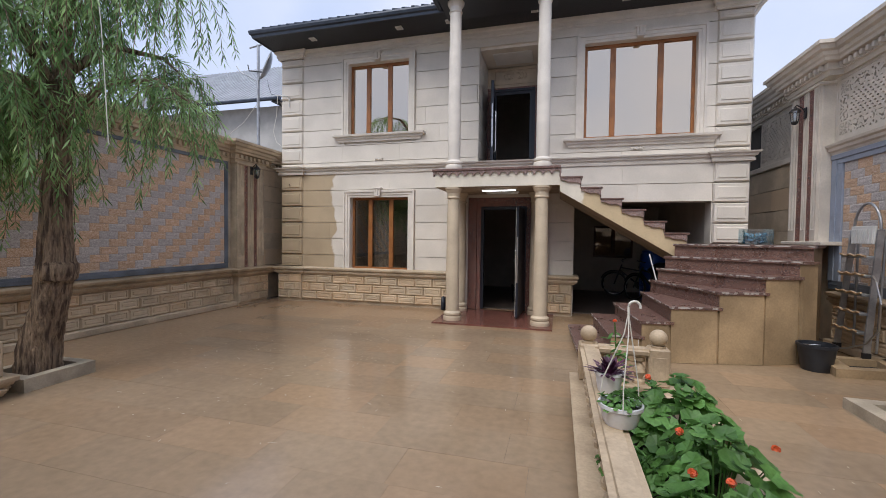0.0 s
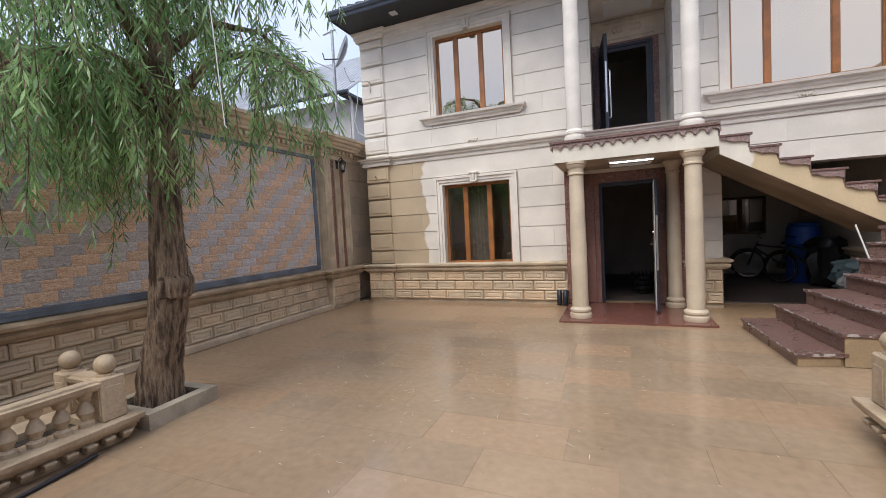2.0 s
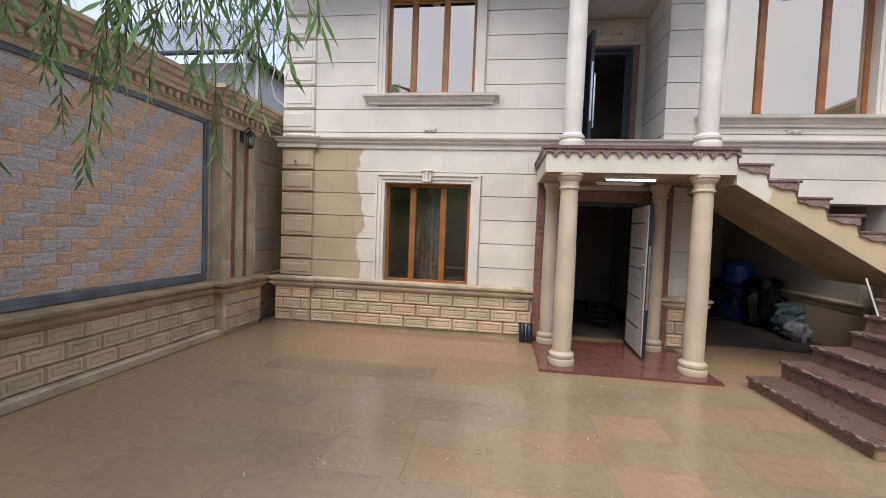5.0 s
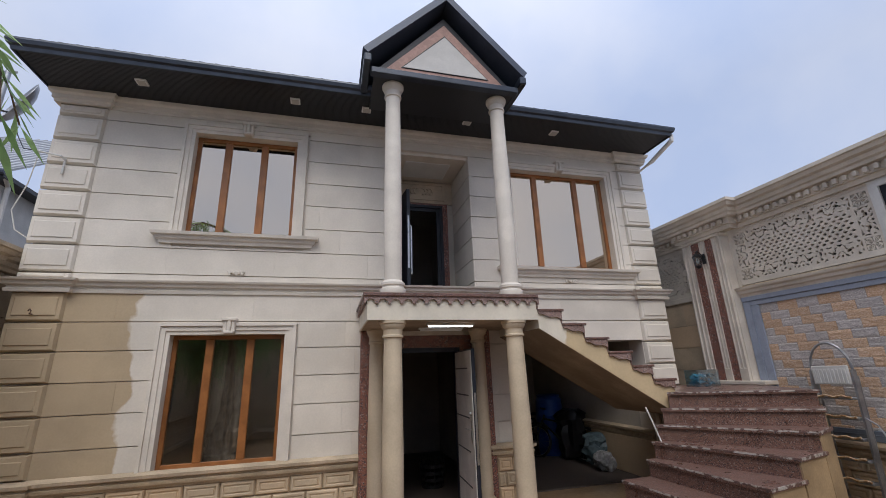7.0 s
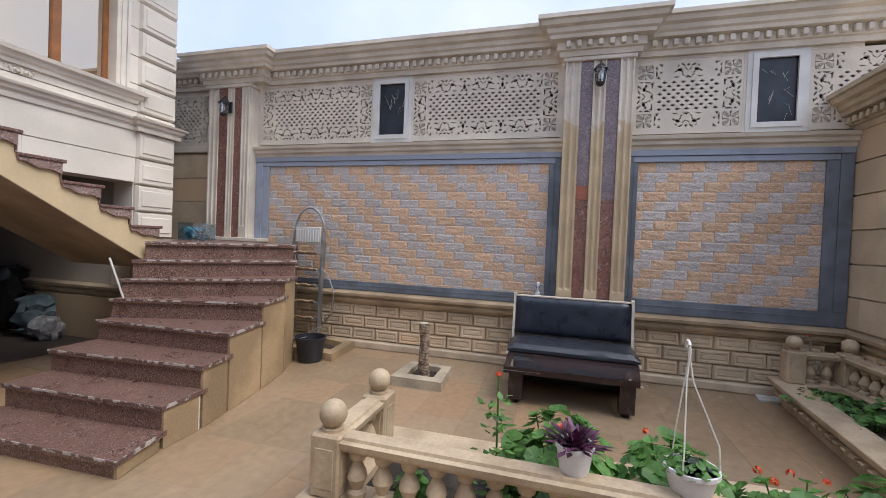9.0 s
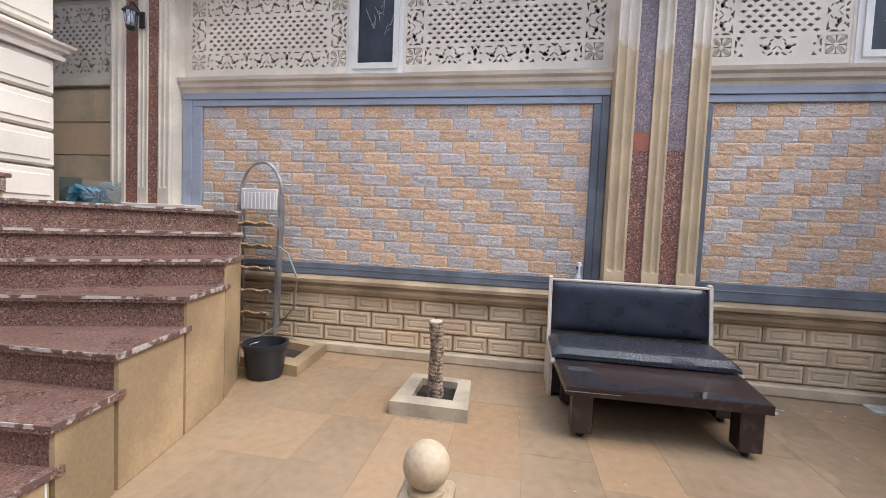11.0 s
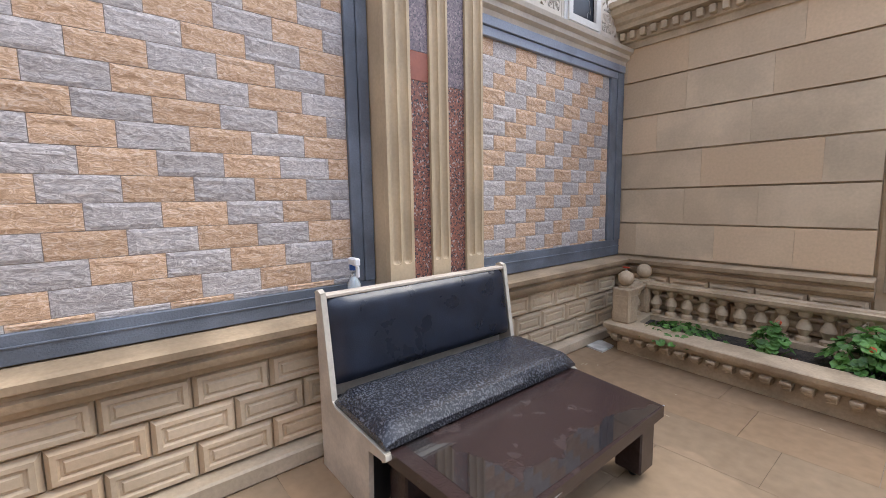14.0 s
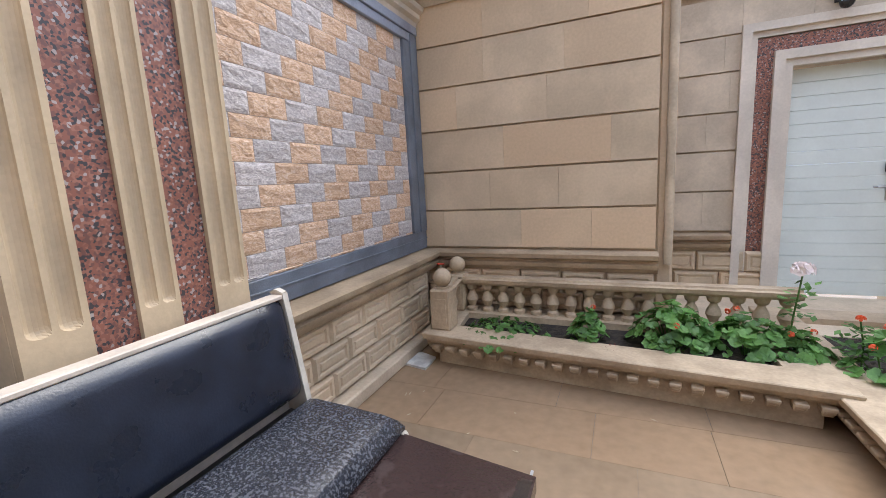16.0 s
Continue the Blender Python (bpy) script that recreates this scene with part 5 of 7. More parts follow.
pilaster(LW, wall_west, 7.72, 8.56, [7.72, 7.93, 8.05, 8.22, 8.34, 8.56], 0.81, 3.1, 0.17, SAND_TRIM, RED_GRANITE)
clad(LW, wall_west, SAND, 8.6, 12.0, [0.81, 1.19, 1.57, 1.95, 2.33, 2.71, 3.1], [], (0.7, 1.2))
cornice(LW, wall_west, [(-2.9, 0.02), (7.68, 0.02), (7.68, 0.16), (8.6, 0.16), (8.6, 0.02), (12.0, 0.02)], 3.08, SAND_TRIM)

# the rear walls
wall_south = core("wall_south", BW, 2.19, 4.6, [(0, 3.3, 0)], "tan sandstone rear wall in wide courses", deep=1.1)
clad(BW, wall_south, SAND, 2.19, 4.22, [0.82, 1.17, 1.53, 1.90, 2.28, 2.64, 3.0], [], (0.5, 1.1), gap=0.016, rng=random.Random(4))
part("plinth_ledge", sweep(bmesh.new(), [tuple(BW.at(u, 0.63, 0.01)) for u in (4.22, 2.17)], [(-0.02, 0)] + LEDGE[1:-1] + [(-0.02, 0.18)], side=1), LEDGE_STONE, wall_south)
courses_of_blocks(BW, wall_south, SAND, 2.19, 4.22, [0.10, 0.277, 0.454, 0.63], 0.362, 0.03)
cornice(BW, wall_south, [(4.22, 0.02), (2.15, 0.02)], 2.98, SAND_TRIM, 0.10)
part("corner_strip", box(bmesh.new(), 2.06, 2.19, -1.0, 0.03, 0, 3.0, 0.02), SAND, wall_south)
part("corner_roll", lathe(bmesh.new(), [(0.032, 0.7), (0.032, 3.0)], (2.10, 0.06, 0), 16), SAND_TRIM, wall_south, smooth=True)
DOORWAY = (0.20, 1.08, 0.0, 2.28)
wall_gate = wall_with_holes("wall_gate", GW, -6.9, 2.19, 0, 3.4, 0.3, [DOORWAY], SAND_TRIM, "pale stone rear wall round the gate")
clad(GW, wall_gate, TAN_PANEL, -6.6, 2.06, [0.82, 1.21, 1.59, 1.94, 2.30, 2.62, 2.95], [(-0.18, 1.465, 0, 2.675)], (0.6, 1.1), gap=0.014)
part("plinth_ledge", sweep(bmesh.new(), [tuple(GW.at(u, 0.63, 0.01)) for u in (2.06, 1.475)], [(-0.02, 0)] + LEDGE[1:-1] + [(-0.02, 0.18)], side=1), LEDGE_STONE, wall_gate)
courses_of_blocks(GW, wall_gate, SAND, 1.15, 2.06, [0.22, 0.425, 0.63], 0.4, 0.03)
cornice(GW, wall_gate, [(2.1, 0.02), (-6.6, 0.02)], 3.0, CREAM, 0.10)
gs = thing("door_surround", "cream moulded gate surround with a red granite band", "door surround", kind="structure")
part("outer_moulding", GW.ring(bmesh.new(), -0.06, 1.345, 0.2, 2.555, [(0, 0.05, 0.05), (0.05, 0.12, 0.08)], "ltr"), CREAM, gs)
part("granite_band", GW.ring(bmesh.new(), 0.06, 1.219, 0.2, 2.42, [(0, 0.126, 0.035)], "ltr"), RED_GRANITE, gs)
part("inner_moulding", GW.ring(bmesh.new(), 0.20, 1.08, 0.2, 2.28, [(0.0, 0.06, 0.06), (0.06, 0.139, 0.085)], "ltr"), CREAM, gs)
gate = thing("door_1", "pale mint white gate door with grooved horizontal boards", "door", kind="structure")
z = 0.21
while z < 2.25:
    part("door_board", GW.box(bmesh.new(), 0.21, 1.07, z, min(z + 0.1195, 2.27), -0.12, -0.07, 0.003), GATE, gate)
    z += 0.121
part("lock_case", GW.box(bmesh.new(), 0.27, 0.35, 1.32, 1.42, -0.07, -0.03, 0.01), BLACK, gate)
part("handle_plate", GW.box(bmesh.new(), 0.29, 0.33, 1.08, 1.26, -0.07, -0.06, 0.004), STEEL, gate)
part("door_handle", tube(bmesh.new(), [tuple(GW.at(0.31, 1.2, -0.06)), tuple(GW.at(0.31, 1.2, -0.02)), tuple(GW.at(0.43, 1.2, -0.02))], 0.01, 8), STEEL, gate, smooth=True)
part("raised_path", box(bmesh.new(), -6.3, 2.06, -1.06, 0.06, -0.01, 0.20), SAND_TRIM, floor)
split_stone(RW, wall_east, 3.36, 7.71, 0.945, 2.68, -1, (3.3, 9), 7.428, 2.545)
split_stone(RW, wall_east, 0.35, 2.285, 0.985, 2.68, 1, (0, 9), 1.81, 2.555, (0.268, 0.1195))
split_stone(LW, wall_west, 1.4, 7.545, 0.92, 3.02, -1, (3.6, 9), 7.3, 2.88)


# ---- flower beds with balustrades ----
BED_STONE = surface("worn_bed_stone", (0.475, 0.365, 0.245), 0.62, 0.16, 4, 45, 0.2, second=(0.35, 0.262, 0.172), spread=(0.36, 0.58))


def baluster_mesh():
    return mesh_from(lathe(bmesh.new(), [(0.05, 0), (0.05, 0.03), (0.028, 0.045), (0.04, 0.075), (0.054, 0.105), (0.045, 0.14), (0.026, 0.175), (0.024, 0.19), (0.04, 0.2), (0.046, 0.215), (0.05, 0.23), (0.05, 0.25)], segs=14), "baluster", BED_STONE, True)


BALUSTER = baluster_mesh()


def bed(name, label, outline, z, runs, posts, soil):
    """A raised bed: kerb on brackets, balustrade on some sides, ball posts."""
    b = thing(name, label, "flower bed", "flower beds", (outline[0][0], outline[0][1], 0))
    inv = Matrix.Translation((-outline[0][0], -outline[0][1], 0))

    def put(nm, bm, mat, lab="", smooth=False):
        bmesh.ops.transform(bm, matrix=inv, verts=bm.verts)
        return part(nm, bm, mat, b, lab, smooth)
    pts = [(x, y, z) for x, y in outline]
    put("kerb", sweep(bmesh.new(), pts, [(-0.20, -0.10), (0.0, -0.10), (0.008, -0.078), (0.03, -0.074), (0.036, -0.05), (0.056, -0.044), (0.062, -0.006), (0.056, 0.0), (-0.20, 0.0)], closed=True), BED_STONE)
    put("bed_wall", sweep(bmesh.new(), [(x, y, 0) for x, y in outline], [(-0.14, 0), (-0.05, 0), (-0.05, z - 0.10), (-0.14, z - 0.10)], closed=True), BED_STONE)
    me = mesh_from(box(box(box(bmesh.new(), -0.034, 0.034, -0.098, 0.0, 0.042, 0.066, 0.005), -0.031, 0.031, -0.084, 0.0, 0.02, 0.0425, 0.006), -0.028, 0.028, -0.066, 0.0, 0.0, 0.0205, 0.006), "bracket", BED_STONE)
    n = len(outline)
    for i in range(n):
        p, q = Vector(outline[i]), Vector(outline[(i + 1) % n])
        d = (q - p).normalized()
        o = Vector((d.y, -d.x))
        k = max(2, int((q - p).length / 0.118))
        for j in range(k):
            c = p + d * ((q - p).length * (j + 0.5) / k) - o * 0.05
            ob = new("bracket", me)
            ob.parent = b
            ob.matrix_local = inv @ pose(c.x, c.y, z - 0.166, 0, 0, math.degrees(math.atan2(o.y, o.x)) + 90)
    put("soil", prism(bmesh.new(), soil, 0, z - 0.05), SOIL)
    for (x0, y0), (x1, y1) in runs:
        p, q = Vector((x0, y0)), Vector((x1, y1))
        d = (q - p).normalized()
        put("rail", sweep(bmesh.new(), [(x0, y0, z + 0.25), (x1, y1, z + 0.25)], [(-0.075, 0.02), (-0.06, 0.0), (0.06, 0.0), (0.075, 0.02), (0.08, 0.05), (0.05, 0.055), (0.045, 0.07), (-0.045, 0.07), (-0.05, 0.055), (-0.08, 0.05)]), BED_STONE)
        k = max(1, round((q - p).length / 0.145))
        for j in range(k):
            c = p + d * ((q - p).length * (j + 0.5) / k)
            ob = new("baluster", BALUSTER)
            ob.parent = b
            ob.matrix_local = inv @ pose(c.x, c.y, z)
    for x, y in posts:
        bm = box(bmesh.new(), x - 0.085, x + 0.085, y - 0.085, y + 0.085, z, z + 0.33, 0.012)
        post = put("post", bm, BED_STONE)
        bm = bmesh.new()
        for s in (-1, 1):
            box(bm, x - 0.055, x + 0.055, y + s * 0.085 - 0.004, y + s * 0.085 + 0.004, z + 0.05, z + 0.26, 0.003)
            box(bm, x + s * 0.085 - 0.004, x + s * 0.085 + 0.004, y - 0.055, y + 0.055, z + 0.05, z + 0.26, 0.003)
        put("post_field", bm, BED_STONE)
        put("ball", lathe(bmesh.new(), [(0.06, 0.33), (0.06, 0.345), (0.03, 0.35)] + [(0.074 * math.sin(a), 0.415 - 0.074 * math.cos(a)) for a in np.linspace(0.5, 3.1, 12)], (x, y, z), 20), BED_STONE, "", True)
    return b


ZC, ZR, ZW = 0.245, 0.27, 0.20
bed("flower_bed", "raised stone flower bed with a balustrade and ball posts", [(0.40, 4.36), (0.40, -0.4), (1.36, -0.4), (1.28, 4.36)], ZC, [((0.50, 4.20), (0.50, -0.3)), ((0.58, 4.28), (1.0, 4.28))], [(0.50, 4.28), (1.08, 4.28)], [(0.50, 4.26), (0.50, -0.3), (1.18, -0.3), (1.18, 4.26)])
bed("flower_bed", "long raised stone flower bed under the rear wall", [(1.36, 1.10), (1.36, 0.16), (3.92, 0.16), (3.83, 0.88)], ZR, [((1.3, 0.26), (3.76, 0.26)), ((3.83, 0.36), (3.78, 0.68))], [(3.76, 0.76), (3.83, 0.24)], [(1.46, 0.99), (1.46, 0.26), (3.82, 0.26), (3.74, 0.78)])
bed("flower_bed", "raised stone flower bed beside the tree", [(-5.28, 2.84), (-5.28, -0.6), (-4.62, -0.6), (-4.62, 2.84)], ZW, [((-4.72, 2.66), (-4.72, -0.5)), ((-5.1, 2.74), (-4.8, 2.74))], [(-4.72, 2.74), (-5.18, 2.74)], [(-5.18, 2.74), (-5.18, -0.5), (-4.72, -0.5), (-4.72, 2.74)])


# ---- plants ----
def round_leaf(out_v, out_f, c, nrm, r, rng, lobes=7):
    nrm = nrm.normalized()
    u = nrm.cross(Vector((0.3, 0.2, 0.9))).normalized()
    v = nrm.cross(u)
    a0 = rng.uniform(0, 6.28)
    base = len(out_v)
    out_v.append(tuple(c - nrm * r * 0.18))
    m = lobes * 2
    for k in range(m):
        a = a0 + 5.7 * k / (m - 1)
        rr = r * (1.0 if k % 2 else 0.87) * rng.uniform(0.93, 1.05)
        out_v.append(tuple(c + (u * math.cos(a) + v * math.sin(a)) * rr + nrm * r * rng.uniform(0.02, 0.16)))
    for k in range(m - 1):
        out_f.append((base, base + 1 + k, base + 2 + k))


def blade(out_v, out_f, a, b, wide, up):
    d = b - a
    s = d.cross(up)
    s = s.normalized() * wide if s.length > 1e-6 else Vector((wide, 0, 0))
    k = len(out_v)
    m = a + d * 0.45
    out_v.extend([tuple(a), tuple(m + s), tuple(b), tuple(m - s)])
    out_f.append((k, k + 1, k + 2, k + 3))


def raw(name, verts, faces, material, parent, label="", smooth=False):
    me = bpy.data.meshes.new(name)
    me.from_pydata(verts, [], faces)
    me.materials.append(material)
    ob = new(name, me)
    ob.parent = parent
    if label:
        ob["label"] = label
    return ob


def geranium(x, y, z, spread, tall, count, seed, flowers=2, label="leafy geranium with round green leaves and red flowers", leaf=0.045):
    rng = random.Random(seed)
    g = thing("geranium", label, "plant", "geraniums", (x, y, z))
    v, f = [], []
    bm = bmesh.new()
    for k in range(count):
        a, q = rng.uniform(0, 6.28), math.sqrt(rng.random())
        h = tall * (1 - 0.75 * q * q) * rng.uniform(0.55, 1.05)
        c = Vector((spread * q * math.cos(a), spread * q * math.sin(a), max(0.02, h)))
        n = Vector((math.cos(a) * q * 0.9 + rng.uniform(-0.3, 0.3), math.sin(a) * q * 0.9 + rng.uniform(-0.3, 0.3), 0.9))
        round_leaf(v, f, c, n, leaf * rng.uniform(0.65, 1.25), rng)
        if k % 3 == 0:
            tube(bm, [(c.x * 0.25, c.y * 0.25, -0.04), (c.x * 0.7, c.y * 0.7, c.z * 0.6), tuple(c)], 0.004, 4)
    raw("foliage", v, f, LEAF, g)
    part("stem_growth", bm, LEAF, g)["kind"] = "stuff"
    for k in range(flowers):
        a, q = rng.uniform(0, 6.28), rng.uniform(0.3, 0.9)
        c = Vector((spread * q * math.cos(a), spread * q * math.sin(a), tall * (1.0 - 0.5 * q * q) + 0.03))
        fv, ff = [], []
        for j in range(14):
            d = Vector((rng.gauss(0, 1), rng.gauss(0, 1), rng.gauss(0.3, 1))).normalized()
            round_leaf(fv, ff, c + d * 0.016, d, 0.011, rng, 3)
        raw("flower_head", fv, ff, RED_PETAL, g, "orange red flower head")
    return g


geranium(0.93, 3.12, ZC - 0.05, 0.38, 0.47, 170, 1, 1, leaf=0.06)
geranium(0.98, 2.55, ZC - 0.05, 0.34, 0.44, 110, 2, 2, leaf=0.055)
geranium(0.80, 2.05, ZC - 0.05, 0.34, 0.36, 100, 3, 3, leaf=0.055)
geranium(1.0, 1.55, ZC - 0.05, 0.32, 0.36, 90, 4, 2)
geranium(0.60, 2.72, ZC - 0.05, 0.16, 0.2, 40, 5, 0, "low geranium leaves hanging through the balustrade")
geranium(0.62, 3.85, ZC - 0.05, 0.14, 0.16, 22, 6, 0, "small green plant behind the balusters")
geranium(2.10, 0.56, ZR - 0.06, 0.28, 0.32, 150, 7, 1)
geranium(1.66, 0.56, ZR - 0.06, 0.26, 0.27, 120, 8, 2)
geranium(1.44, 0.60, ZR - 0.06, 0.22, 0.20, 80, 9, 2)
geranium(2.66, 0.66, ZR - 0.06, 0.14, 0.26, 45, 10, 1)
geranium(3.3, 0.66, ZR - 0.06, 0.36, 0.09, 150, 11, 0, "low green creeping leaves in the bed", 0.03)
geranium(1.05, 0.80, ZC - 0.05, 0.20, 0.3, 40, 12, 2)


def rose(x, y, z, tall, petal, bloom, seed, label):
    rng = random.Random(seed)
    r = thing("rose_bush", label, "plant", "roses", (x, y, z))
    bm = bmesh.new()
    top = Vector((rng.uniform(-0.05, 0.05), rng.uniform(-0.05, 0.05), tall))
    tube(bm, [(0, 0, -0.03), (top.x * 0.3, top.y * 0.6, tall * 0.5), tuple(top)], 0.005, 6)
    part("stem", bm, LEAF, r)
    v, f = [], []
    for k in range(110):
        h = tall * rng.uniform(0.05, 0.9)
        c = top * (h / tall) + Vector((rng.uniform(-1, 1), rng.uniform(-1, 1), rng.uniform(-0.3, 0.3))) * (0.05 + 0.10 * (1 - h / tall))
        d = Vector((rng.uniform(-1, 1), rng.uniform(-1, 1), rng.uniform(-0.3, 0.5))).normalized()
        blade(v, f, c, c + d * 0.055, 0.018, Vector((0, 0, 1)))
    raw("foliage", v, f, LEAF, r)
    fv, ff = [], []
    for k in range(26):
        a, q = k * 2.4, k / 26
        d = Vector((math.cos(a) * (0.2 + q), math.sin(a) * (0.2 + q), 1.1 - q * 1.2)).normalized()
        round_leaf(fv, ff, top + Vector((0, 0, bloom * 0.6)) + d * bloom * (0.25 + 0.6 * q), d, bloom * 0.55, rng, 3)
    raw("bloom", fv, ff, petal, r)
    return r


rose(1.46, 0.60, ZR - 0.06, 0.55, PINK_PETAL, 0.068, 1, "tall rose stem with one pale pink bloom")
rose(1.10, 0.62, ZR - 0.06, 0.30, RED_PETAL, 0.026, 2, "low rose bush with a small red bloom")
rose(0.64, 3.42, ZC - 0.05, 0.74, RED_PETAL, 0.016, 3, "thin rose stem with a red bud")
v, f = [], []
rg = random.Random(3)
sb = thing("red_leaf_plant", "small dark red leafed plant in the bed", "plant", "", (2.5, 0.84, ZR - 0.06))
for k in range(34):
    d = Vector((rg.uniform(-1, 1), rg.uniform(-1, 1), rg.uniform(0.3, 1))).normalized()
    blade(v, f, d * 0.01, d * rg.uniform(0.05, 0.10), 0.014, Vector((0, 0, 1)))
raw("foliage", v, f, surface("dark_red_leaf", (0.28, 0.03, 0.03), 0.5, 0.2, 9, 60, 0, tint=0.2, island=True), sb)


def pot(name, label, x, y, z, r, tall, leaf_mat, hang, seed):
    p = thing(name, label, "flower pot", "", (x, y, z))
    part("pot", lathe(bmesh.new(), [(r * 0.72, 0), (r * 0.78, 0.01), (r * 0.97, tall - 0.02), (r * 1.05, tall - 0.018), (r * 1.05, tall), (r * 0.95, tall), (r * 0.9, tall - 0.03)], segs=26), POT_WHITE, p, "", True)
    part("potting_soil", lathe(bmesh.new(), [(r * 0.9, tall - 0.04), (r * 0.9, tall - 0.03)], segs=20), SOIL, p)
    rng = random.Random(seed)
    v, f = [], []
    for k in range(90):
        a = rng.uniform(0, 6.28)
        el = rng.uniform(0.15, 1.35)
        d = Vector((math.cos(a) * math.cos(el), math.sin(a) * math.cos(el), math.sin(el)))
        n = r * rng.uniform(0.9, 1.7)
        c = Vector((0, 0, tall - 0.02)) + Vector((d.x, d.y, 0)) * r * 0.3
        mid = c + d * n * 0.6
        tip = c + d * n + Vector((d.x, d.y, -0.5)) * n * 0.25
        if hang:
            q = Vector((math.cos(a), math.sin(a), 0)) * r * rng.uniform(0.45, 1.15)
            round_leaf(v, f, q + Vector((0, 0, tall + rng.uniform(-0.02, 0.035) - 0.25 * max(0.0, q.length - r))), d + Vector((0, 0, 0.4)), rng.uniform(0.012, 0.024), rng, 4)
            continue
        blade(v, f, c, mid, 0.011, Vector((0, 0, 1)))
        blade(v, f, mid - d * n * 0.12, tip, 0.014, Vector((0, 0, 1)))
    raw("foliage", v, f, leaf_mat, p)
    if hang:
        top = Vector((0.03, 0.02, hang))
        for k in range(3):
            a = 0.5 + 2.09 * k
            bm = tube(bmesh.new(), [(r * 1.03 * math.cos(a), r * 1.03 * math.sin(a), tall - 0.005), (r * 0.95 * math.cos(a), r * 0.95 * math.sin(a), tall + 0.1), (top.x + 0.02 * math.cos(a), top.y + 0.02 * math.sin(a), hang * 0.8), tuple(top)], 0.0035, 6)
            part("hanger_cord", bm, CORD, p, "white plastic hanger cord", True)
        part("hook", tube(bmesh.new(), [(top.x, top.y, hang - 0.01)] + [(top.x + 0.028 - 0.028 * math.cos(a), top.y, hang + 0.03 + 0.028 * math.sin(a)) for a in np.linspace(0, 3.4, 8)], 0.007, 8), CORD, p, "", True)
    return p


pot("flower_pot", "white pot with spiky purple leaves on the balustrade", 0.54, 3.05, ZC + 0.32, 0.085, 0.13, PURPLE_LEAF, 0, 1)
pot("hanging_pot", "white hanging pot with trailing green leaves and cord hanger", 0.545, 2.57, ZC + 0.32, 0.106, 0.11, LEAF, 0.58, 2)


# ---- tree with its kerb ----
def kerb_box(name, label, pts, inner, tall, soil_z, category="tree kerb", stone=CONCRETE):
    k = thing(name, label, category, "tree kerbs")
    n = len(pts)
    for i in range(n):
        a, b, c, d = pts[i], pts[(i + 1) % n], inner[(i + 1) % n], inner[i]
        part("kerb_stone", prism(bmesh.new(), [a, b, c, d], 0, tall), stone, k)
    part("soil", prism(bmesh.new(), inner, -0.01, soil_z), SOIL, k)
    return k


kerb_box("tree_kerb", "pale stone kerb round the foot of the tree", [(-4.62, 2.96), (-4.66, 3.62), (-5.32, 3.60), (-5.28, 2.94)], [(-4.73, 3.06), (-4.76, 3.51), (-5.22, 3.5), (-5.19, 3.05)], 0.13, 0.07)
kerb_box("tree_kerb", "square pale stone kerb round a cut stump", [(2.76, 4.32), (3.36, 4.36), (3.40, 4.88), (2.765, 4.905)], [(2.90, 4.45), (3.27, 4.46), (3.29, 4.77), (2.91, 4.77)], 0.10, 0.04)
kerb_box("planting_pit", "open square planting pit with a sandstone rim", [(3.25, 5.92), (3.96, 5.98), (4.10, 6.60), (3.35, 6.56)], [(3.45, 6.06), (3.86, 6.1), (3.94, 6.46), (3.52, 6.44)], 0.10, 0.02, "planting pit", WET_SAND)

tree = thing("pepper_tree", "weeping tree with narrow hanging leaves and grooved bark", "tree", "", (-4.95, 3.3, 0.05))
rng = random.Random(11)
spine = [(-0.02, -0.02, 0.0), (0.03, -0.02, 0.35), (0.13, 0.0, 0.75), (0.19, 0.02, 1.1), (0.20, 0.02, 1.6), (0.19, 0.05, 2.3), (0.20, 0.10, 3.0), (0.12, 0.16, 3.8), (0.05, 0.2, 4.6), (0.0, 0.2, 5.2)]
rad = [0.205, 0.175, 0.16, 0.165, 0.13, 0.115, 0.105, 0.09, 0.065, 0.03]
bm = bmesh.new()
fine, fr = [], []
for (p, q), (a, b) in zip(zip(spine, spine[1:]), zip(rad, rad[1:])):
    for k in range(12):
        t = k / 12
        fine.append(tuple(Vector(p).lerp(Vector(q), t))), fr.append(a + (b - a) * t)
tube(bm, fine, 0.1, 44, fr)
for vert in bm.verts:
    a = math.atan2(vert.co.y - 0.05, vert.co.x - 0.12)
    d = Vector((math.cos(a), math.sin(a), 0))
    vert.co += d * (0.02 * noise.noise(Vector((math.cos(a) * 1.6, math.sin(a) * 1.6, vert.co.z * 1.6))) - 0.05 * abs(noise.noise(Vector((math.cos(a) * 5, math.sin(a) * 5, vert.co.z * 1.5)))) - 0.022 * abs(noise.noise(Vector((math.cos(a) * 11, math.sin(a) * 11, vert.co.z * 5)))) + (0.03 if abs(vert.co.z - 1.08) < 0.1 and -1 < a < 1 else 0))
part("trunk", bm, BARK, tree, "", True)
limbs = []
